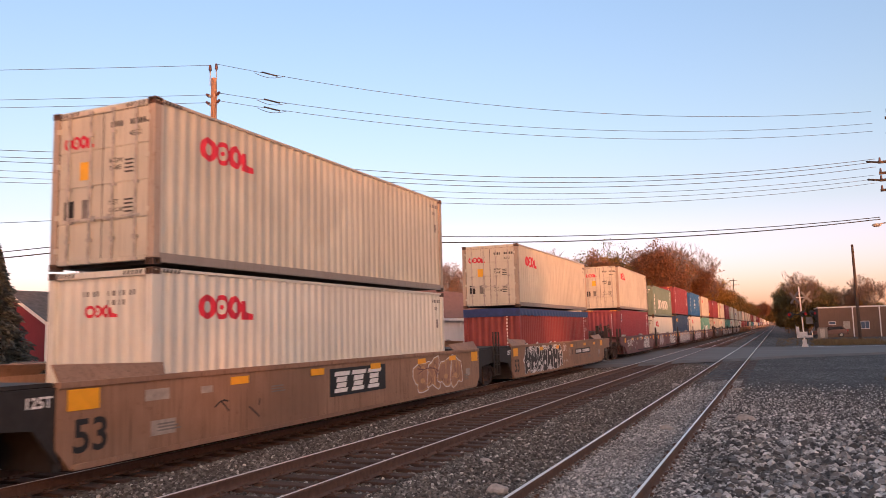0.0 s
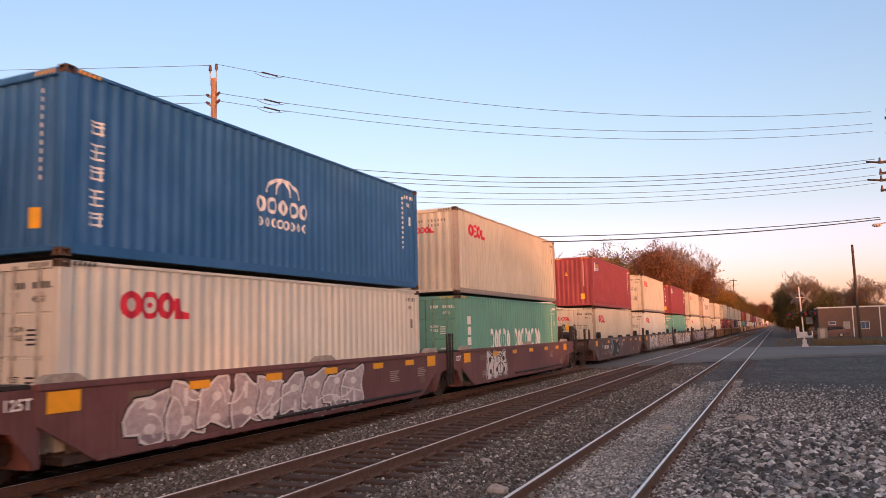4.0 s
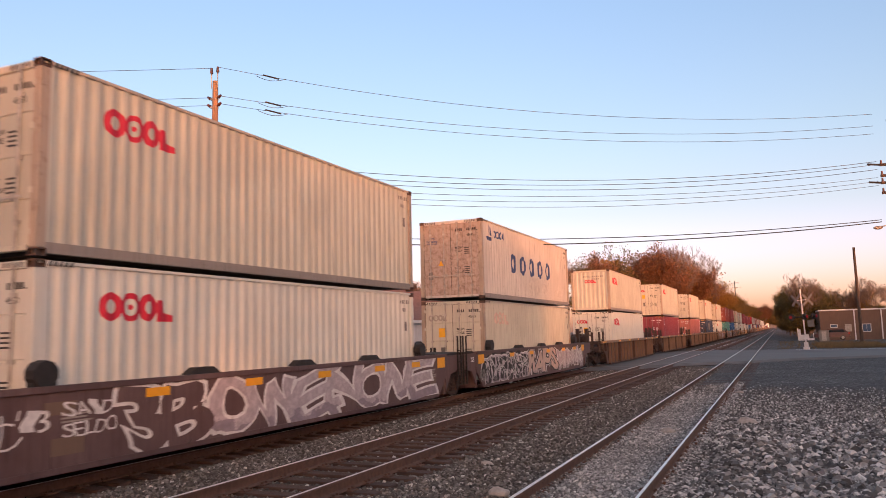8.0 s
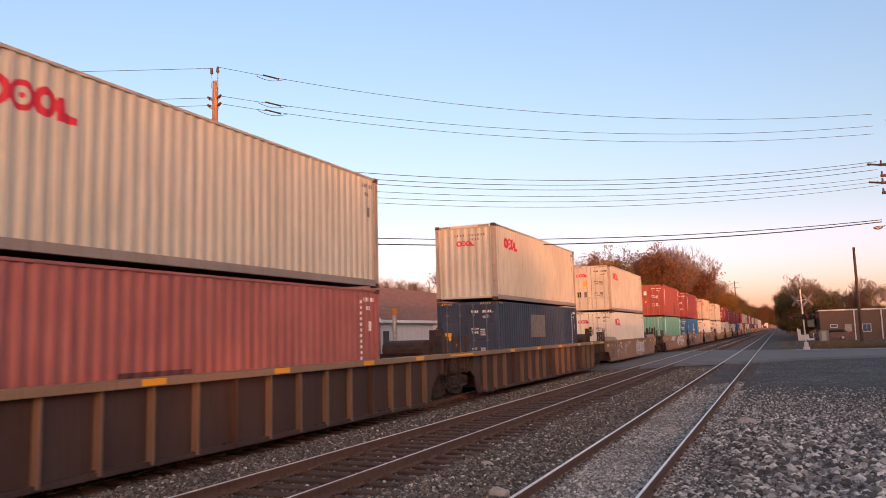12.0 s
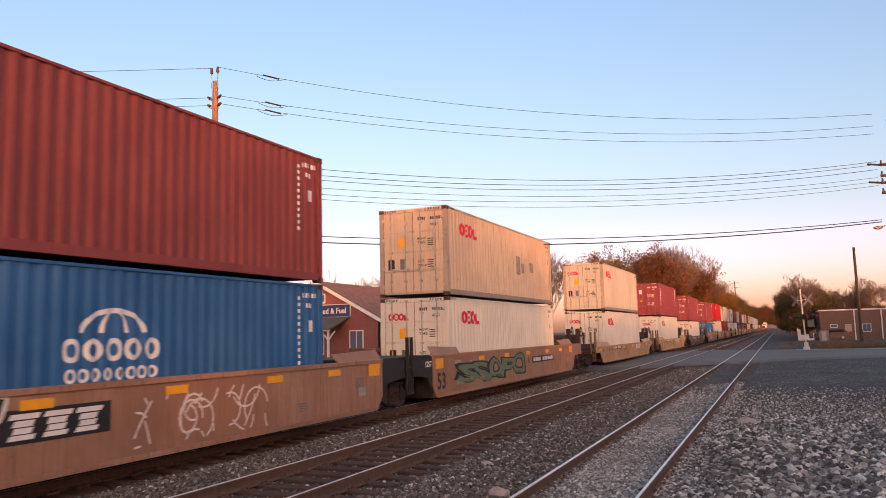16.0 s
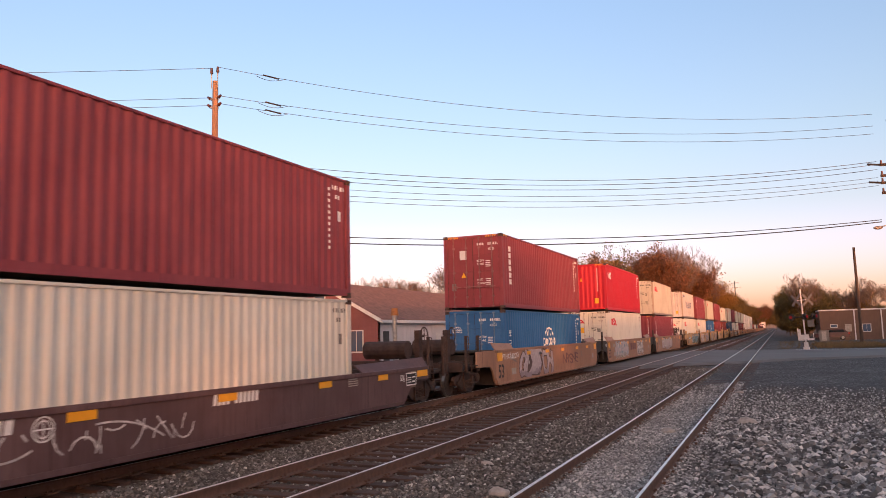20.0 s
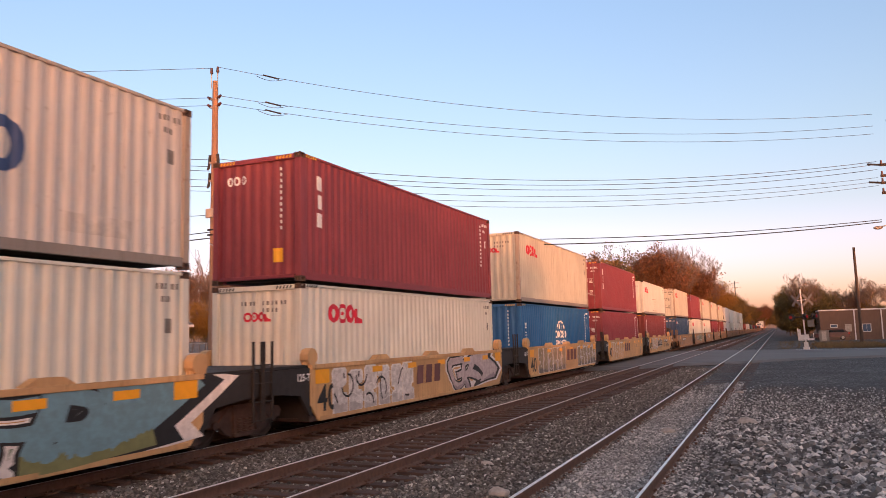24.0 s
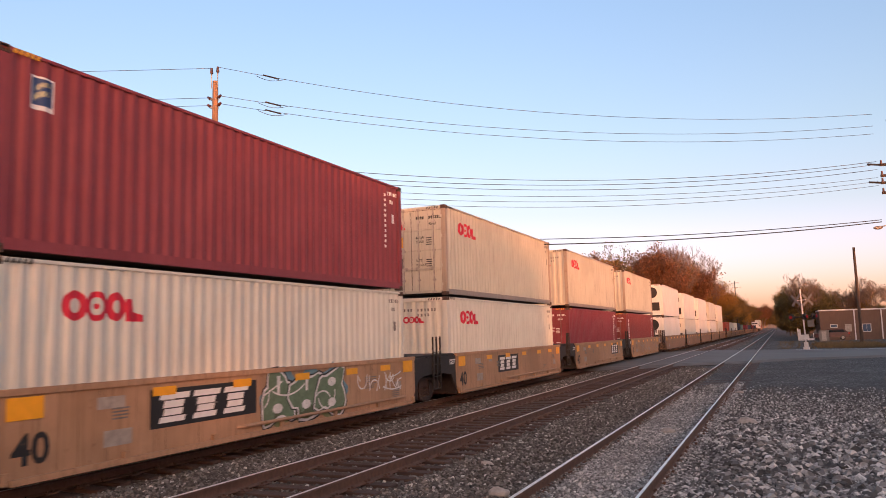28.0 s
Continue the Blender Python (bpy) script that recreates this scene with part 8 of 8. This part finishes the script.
def pole_left():
    p = thing("utility_pole", "tall weathered wooden utility pole with insulators and a solar panel", "utility pole", "utility poles")
    part("shaft", tubes(((0, 0, -0.3), (0.05, 0, 13.2), 0.19, 0.12), n=14), POLE_WOOD, p)
    ins = lambda at, up: tubes((at, tuple(Vector(at) + Vector(up) * 0.10), 0.03), (tuple(Vector(at) + Vector(up) * 0.10), tuple(Vector(at) + Vector(up) * 0.34), 0.075, 0.05), n=10)
    for x in (-0.17, 0.17):
        part("top_pin", tubes(((x, 0, 12.9), (x, 0, 13.55), 0.02)), RODM, p)
        part("insulator", ins((x, 0, 13.5), (0, 0, 1)), PORCELAIN, p)
    for z in (12.4, 12.05):
        for x in (-0.2, 0.2):
            part("insulator", ins((x * 0.8, 0, z), (x * 3, 0, 0.4)), PORCELAIN, p)
    part("spacer_bracket", boxes((-0.16, 0.16, -0.1, 0.1, 12.35, 12.42), (-0.16, 0.16, -0.1, 0.1, 11.98, 12.05)), RODM, p)
    for z in (9.55, 8.75):
        part("rack", boxes((-0.2, 0.2, -0.08, 0.08, z - 0.04, z + 0.04)), RODM, p)
        for s in (-1, 1):
            part("dead_end_insulator", tubes(((s * 0.2, 0, z + 0.35), (s * 0.28, 0, z - 0.25), 0.07, 0.05)), BLACKM, p)
            part("dead_end_insulator", tubes(((s * 0.2, 0, z + 0.1), (s * 0.34, 0, z - 0.3), 0.05, 0.04)), BLACKM, p)
    part("junction_box", boxes((-0.26, 0.14, -0.22, -0.1, 7.1, 7.5), bevel=0.02), PALEM, p)
    part("cable_clamp", boxes((-0.2, 0.2, -0.16, 0.16, 6.55, 6.62), (-0.2, 0.2, -0.16, 0.16, 6.33, 6.40)), CABLE, p)
    panel = part("solar_panel", boxes((0, 1.0, -0.3, 0.3, -0.02, 0.02)), glass_material("solar_cells", (0.30, 0.31, 0.36), 0.2), p, "tilted pale solar panel", m=pose(0.14, -0.1, 5.95, 0, 24, 0))
    part("panel_arm", tubes(((0.1, -0.1, 5.5), (1.05, -0.1, 5.52), 0.03)), RODM, p)
    p.matrix_basis = pose(PL.x, PL.y, 0.15)


def pole_right():
    p = thing("utility_pole", "dark wooden utility pole with stacked crossarms and a street lamp", "utility pole", "utility poles")
    part("shaft", tubes(((0, 0, -0.3), (-0.1, 0, 12.75), 0.2, 0.13), n=14), POLE_SHADED, p)
    for z in (12.3, 11.55, 10.1, 9.55, 9.2, 8.7):
        part("crossarm", boxes((-0.75 if z < 11 else -0.3, 1.2, -0.06, 0.06, z - 0.06, z + 0.06)), POLE_SHADED, p)
        for x in (-0.68, -0.3, 0.6, 1.05):
            if z < 11:
                part("insulator", tubes(((x, 0, z + 0.06), (x, 0, z + 0.24), 0.06, 0.04)), PORCELAIN, p)
    for z in (10.1, 9.2):
        part("strain_insulator", tubes(((-0.7, 0, z), (-1.3, -0.4, z + 0.02), 0.05), n=8), BLACKM, p)
    arm = part("lamp_arm", tubes(((0, 0, 6.85), (-0.45, -0.1, 7.10), 0.03), ((-0.45, -0.1, 7.10), (-0.95, -0.2, 7.02), 0.03)), RODM, p)
    bm = bmesh.new()
    bmesh.ops.create_uvsphere(bm, u_segments=12, v_segments=8, radius=0.15)
    moved(bm, 0, 0, 0, Matrix.Diagonal((1.4, 0.7, 0.6)))
    part("lamp_head", bm, PALEM, arm, "grey cobra-head street lamp, unlit", m=pose(-1.08, -0.2, 6.97))
    p.matrix_basis = pose(PR.x, PR.y, -0.3)


pole_left()
pole_right()
pw = thing("utility_pole", "plain wooden utility pole further along the road", "utility pole", "utility poles")
part("shaft", tubes(((0, 0, -0.3), (0, 0, 13.6), 0.19, 0.12), n=12), POLE_WOOD, pw)
pw.matrix_basis = pose(PW.x, PW.y, 0.3)
WIRES = ((0.17, 13.98, 12.35, 1.05, 0.010, WIRE), (0.3, 12.65, 11.75, 0.95, 0.010, WIRE), (0.3, 12.3, 11.35, 0.95, 0.010, WIRE),
         (0.2, 9.85, 9.95, 0.95, 0.013, WIRE), (0.2, 9.55, 9.8, 0.95, 0.013, WIRE), (0.2, 9.35, 9.55, 0.95, 0.013, WIRE),
         (0.2, 8.95, 9.15, 0.85, 0.010, WIRE), (0.2, 8.65, 8.95, 0.85, 0.010, WIRE), (0.2, 8.45, 8.75, 0.9, 0.010, WIRE),
         (0.15, 6.66, 7.05, 0.62, 0.020, CABLE), (0.15, 6.40, 6.95, 0.68, 0.026, CABLE))
for dx, zl, zr, sag, r, m_ in WIRES:
    cable((PL.x + dx, PL.y, zl), (PR.x - 0.9, PR.y - 0.2, zr), sag, r, m_, "thin overhead line spanning the crossing" if r < 0.02 else "thick black communication cable spanning the crossing")
    cable((PL.x - dx, PL.y, zl), (PW.x, PW.y, zl + (0.3 if zl > 12 else 3.1 if r < 0.02 else -2.5)), 0.3 if r < 0.02 else 0.5, r, m_, "thin overhead line along the road" if r < 0.02 else "thick black communication cable along the road")
cable((PL.x - 0.1, PL.y, 7.4), (PW.x, PW.y, 7.5), 0.5, 0.012, CABLE, "service drop cable running along the road")
for dx, zl, zr, sag, r, m_ in WIRES[:3]:
    f = 0.073
    q = Vector((PL.x + dx, PL.y, zl)).lerp(Vector((PR.x - 0.9, PR.y - 0.2, zr)), f)
    zz = q.z - sag * 4 * f * (1 - f)
    sp = thing("line_splice", "dark in-line insulator and jumper on an overhead line", "wire fitting", "line splices")
    part("jumper_loop", tubes(*[((-0.66 + k * 0.22, 0, -0.02 - 0.15 * math.sin(math.pi * k / 6)), (-0.44 + k * 0.22, 0, -0.02 - 0.15 * math.sin(math.pi * (k + 1) / 6)), 0.012) for k in range(6)], n=5), CABLE, sp)
    part("strain_insulator", tubes(((-0.35, 0, 0.05), (0.35, 0, -0.05), 0.035)), BLACKM, sp)
    sp.matrix_basis = pose(q.x, q.y, zz, 0, 6, math.degrees(math.atan2(PR.y - PL.y, PR.x - PL.x)))


lone = thing("utility_pole", "bare leaning wooden pole on the verge", "utility pole", "utility poles")
part("shaft", tubes(((0, 0, -0.3), (-0.05, 0, 11.1), 0.19, 0.13), n=12), POLE_SHADED, lone)
lone.matrix_basis = pose(19.35, 99.3, -0.2)
for x, y, h in ((-5.2, 350, 22), (-30, 96, 9.5)):
    f = thing("far_pole", "distant slender pole with crossarms above the trees", "utility pole", "utility poles")
    part("shaft", tubes(((0, 0, 0), (0, 0, h), 0.25, 0.15), n=8), STEEL_DARK, f)
    for w_, dz in ((1.6, 1.0), (1.2, 3.0)):
        part("crossarm", boxes((-w_, w_, -0.08, 0.08, h - dz, h - dz + 0.2)), STEEL_DARK, f)
    f.matrix_basis = pose(x, y, 0)


# ---- crossing signal ----
def lens_material():
    def build(nt, bs):
        bs.inputs["Base Color"].default_value = (0.12, 0.008, 0.01, 1)
        bs.inputs["Roughness"].default_value = 0.2
        bs.inputs["Emission Color"].default_value = (1.0, 0.03, 0.03, 1)
        bs.inputs["Emission Strength"].default_value = 0.03
    return mat("red_signal_lens", build)


LENS = lens_material()
# weathered white boards, their grey darkened to stand for shade
BOARDM = plain("shaded_grey_board", (0.15, 0.15, 0.155), 0.75)
ALU = plain("aluminium_mast", (0.62, 0.62, 0.63), 0.4, 0.6, vary=0.15)


def crossing_signal(x, y, z, turn):
    s = thing("crossing_signal", "level crossing signal with white crossbuck and red flashing lamps", "railway signal")
    part("mast", tubes(((0, 0, 0), (0, 0, 5.6), 0.065), n=12), ALU, s)
    part("base", boxes((-0.25, 0.25, -0.25, 0.25, -0.2, 0.25), (-0.17, 0.17, -0.17, 0.17, 0.25, 0.7), bevel=0.02), ALU, s)
    for xc, yc, turn_ in ((-0.42, -0.12, -30), (0.52, 0.12, 30)):
        for a in (48, -48):
            part("crossbuck_board", boxes((-0.68, 0.68, -0.02 - (a > 0) * 0.03, -(a > 0) * 0.03, -0.1, 0.1)), BOARDM, s, m=pose(xc, yc, 4.6, 0, 0, turn_) @ pose(0, 0, 0, 0, a, 0))
        part("crossbuck_bracket", tubes(((0, 0, 4.6), (xc, yc, 4.6), 0.03)), ALU, s)
    part("track_count_plate", boxes((0.30, 0.85, 0.08, 0.10, 2.1, 2.75)), BOARDM, s)
    part("lamp_arm", tubes(((-0.95, 0, 3.05), (0.9, 0, 3.05), 0.05)), STEEL_DARK, s)
    for xx, yy, aim_ in ((-0.95, -0.1, -10), (0.12, -0.15, 48), (0.85, -0.05, 62)):
        bg = part("lamp_target", tubes(((0, -0.06, 0), (0, 0, 0), 0.30), n=20), BLACKM, s, m=pose(xx, yy, 3.05, 0, 0, aim_))
        part("lamp_hood", tubes(((0, -0.34, 0.02), (0, -0.05, 0.02), 0.16), n=14), BLACKM, bg)
        part("lamp_lens", tubes(((0, -0.352, 0), (0, -0.34, 0), 0.14), n=14), LENS, bg)
    part("gate_mechanism", boxes((-0.35, 0.30, -0.3, 0.3, 0.95, 1.4), (0.2, 0.75, -0.12, 0.12, 0.85, 1.05), (-0.55, -0.35, -0.1, 0.1, 0.9, 1.9)), ALU, s)
    part("platform_rail", tubes(((-0.55, -0.4, 0.9), (0.75, -0.4, 0.9), 0.03), ((0.75, -0.4, 0.9), (0.75, -0.4, 1.5), 0.03), ((-0.55, -0.4, 0.9), (-0.55, -0.4, 2.0), 0.03)), ALU, s)
    s.matrix_basis = pose(x, y, z, 0, -2.0, turn)


crossing_signal(13.0, 78.6, -0.2, -8)
cab = thing("signal_cabinet", "grey metal signal relay cabinet beside the crossing", "cabinet")
part("body", boxes((-0.9, 0.9, -0.6, 0.6, 0, 2.1), bevel=0.03), GREYM, cab)
part("roof", boxes((-1.0, 1.0, -0.7, 0.7, 2.1, 2.18)), GREYM, cab)
part("door", boxes((-0.4, 0.4, -0.63, -0.6, 0.15, 1.95)), RODM, cab)
cab.matrix_basis = pose(16.6, 122, -0.25) @ Matrix.Scale(0.72, 4)


# ---- vehicles ----
TYRE = plain("black_tyre_rubber", (0.02, 0.02, 0.02), 0.8)
CARGLASS = glass_material("dark_car_glass", (0.02, 0.022, 0.026))
TAIL = plain("red_tail_lamp", (0.5, 0.01, 0.01), 0.3)


def vehicle(x, y, turn, paint, label, truck_bed=False, z=None):
    v = thing("car", label, "car", "parked vehicles")
    outline = [(-2.35, 0.42), (2.3, 0.42), (2.38, 0.72), (2.2, 0.98), (1.15, 1.08), (0.55, 1.6), (-1.55, 1.66), (-2.2, 1.12), (-2.38, 0.9)]
    if truck_bed:
        outline = [(-2.7, 0.5), (2.5, 0.5), (2.6, 0.8), (2.45, 1.1), (1.3, 1.18), (0.75, 1.8), (-0.55, 1.82), (-0.75, 1.2), (-2.7, 1.15)]
    bm = extrude_yz(bmesh.new(), outline, -0.86, 0.86)
    bmesh.ops.bevel(bm, geom=bm.edges[:], offset=0.05, segments=2, affect='EDGES')
    part("body", bm, paint, v)
    win = [(0.95, 1.12), (0.5, 1.54), (-1.5, 1.58), (-1.9, 1.16)] if not truck_bed else [(1.1, 1.22), (0.72, 1.72), (-0.5, 1.74), (-0.6, 1.24)]
    for xx in (-0.885, 0.865):
        part("side_glass", extrude_yz(bmesh.new(), win, xx, xx + 0.02), CARGLASS, v)
    for s in (-1, 1):
        part("tail_lamp", boxes((s * 0.75 - 0.13, s * 0.75 + 0.13, -2.42, -2.2, 0.85, 1.1)), TAIL, v)
    for s in (-1, 1):
        part("bumper", boxes((-0.8, 0.8, s * 2.38 - 0.08, s * 2.38 + 0.08, 0.4, 0.62), bevel=0.03), STEEL_DARK, v)
    for yy in (-1.45, 1.45):
        for s in (-1, 1):
            w = part("wheel", tubes(((s * 0.68, yy, 0.34), (s * 0.9, yy, 0.34), 0.34), n=18), TYRE, v)
            part("rim", tubes(((s * 0.89, yy, 0.34), (s * 0.912, yy, 0.34), 0.21), n=12), RODM, w)
    v.matrix_basis = pose(x, y, ground_z(x) if z is None else z, 0, 0, turn)


CAR_WHITE = glass_material("white_car_paint", (0.72, 0.72, 0.73), 0.25)
CAR_GREY = glass_material("grey_car_paint", (0.10, 0.105, 0.115), 0.25)
CAR_RED = glass_material("dark_red_car_paint", (0.075, 0.028, 0.03), 0.25)
vehicle(18.0, 129.5, 90, CAR_RED, "dark red estate car parked by the brick building", z=-0.2)
vehicle(-19.6, 24.9, -39, CAR_GREY, "grey car parked in front of the red barn", z=-0.5)
vehicle(-17.6, 33.7, -50, CAR_WHITE, "white car parked behind the utility pole")
vehicle(-26.5, 47.5, 100, CAR_WHITE, "white pickup parked between the barn and the store", True)
vehicle(-11.2, 49.0, 10, CAR_WHITE, "white pickup with a loaded bed beside the store", True)
vehicle(-8.2, 66.0, 5, CAR_WHITE, "white van parked past the store", True)

vent = thing("vent_pipe", "tall grey metal vent pipe with a rusty cap beside the store", "pipe")
part("pipe", tubes(((0, 0, -0.4), (0, 0, 3.3), 0.15), n=14), RODM, vent)
part("cap", tubes(((0, 0, 3.3), (0, 0, 3.75), 0.26, 0.2), n=14), plain("rusty_cap", (0.40, 0.17, 0.06), 0.8), vent)
vent.matrix_basis = pose(-11.4, 43.0, 0)

# wire fence behind the shops
wf = thing("wire_fence", "chain-link fence with galvanised posts beside the barn", "fence")
for k in range(7):
    part("post", tubes(((0, 0, 0), (0, 0, 1.75), 0.03)), RODM, wf, m=pose(-26.6 + k * 2.1, 39.5 + k * 1.35, 0.15))
for z in (0.35, 1.85):
    part("rail", tubes(((-26.6, 39.5, z), (-14.0, 47.6, z), 0.02)), RODM, wf)
wm = bmesh.new()
for k in range(100):
    for s in (-1, 1):
        f0, f1 = k / 100, (k + s * 9) / 100
        if 0 <= f1 <= 1:
            tube(wm, (-26.6 + 12.6 * f0, 39.5 + 8.1 * f0, 0.35), (-26.6 + 12.6 * f1, 39.5 + 8.1 * f1, 1.85), 0.004, n=3, cap=False)
tagged(part("wire_mesh", wm, RODM, wf), kind="stuff")
# fence between the yard and the railway
fence = thing("fence", "dark picket fence along the railway yard", "fence")
for k in range(44):
    part("picket", boxes((-0.03, 0.03, -0.03, 0.03, 0, 1.15)), STEEL_DARK, fence, m=pose(-20.0 + 0.02 * k, 24.5 + k * 0.42, -0.34))
part("fence_rail", tubes(((-20.0, 24.5, 0.0), (-19.1, 42.6, 0.0), 0.02), ((-20.0, 24.5, 0.75), (-19.1, 42.6, 0.75), 0.02)), STEEL_DARK, fence)


# ---- the train and its run ----
build_train()
motions()
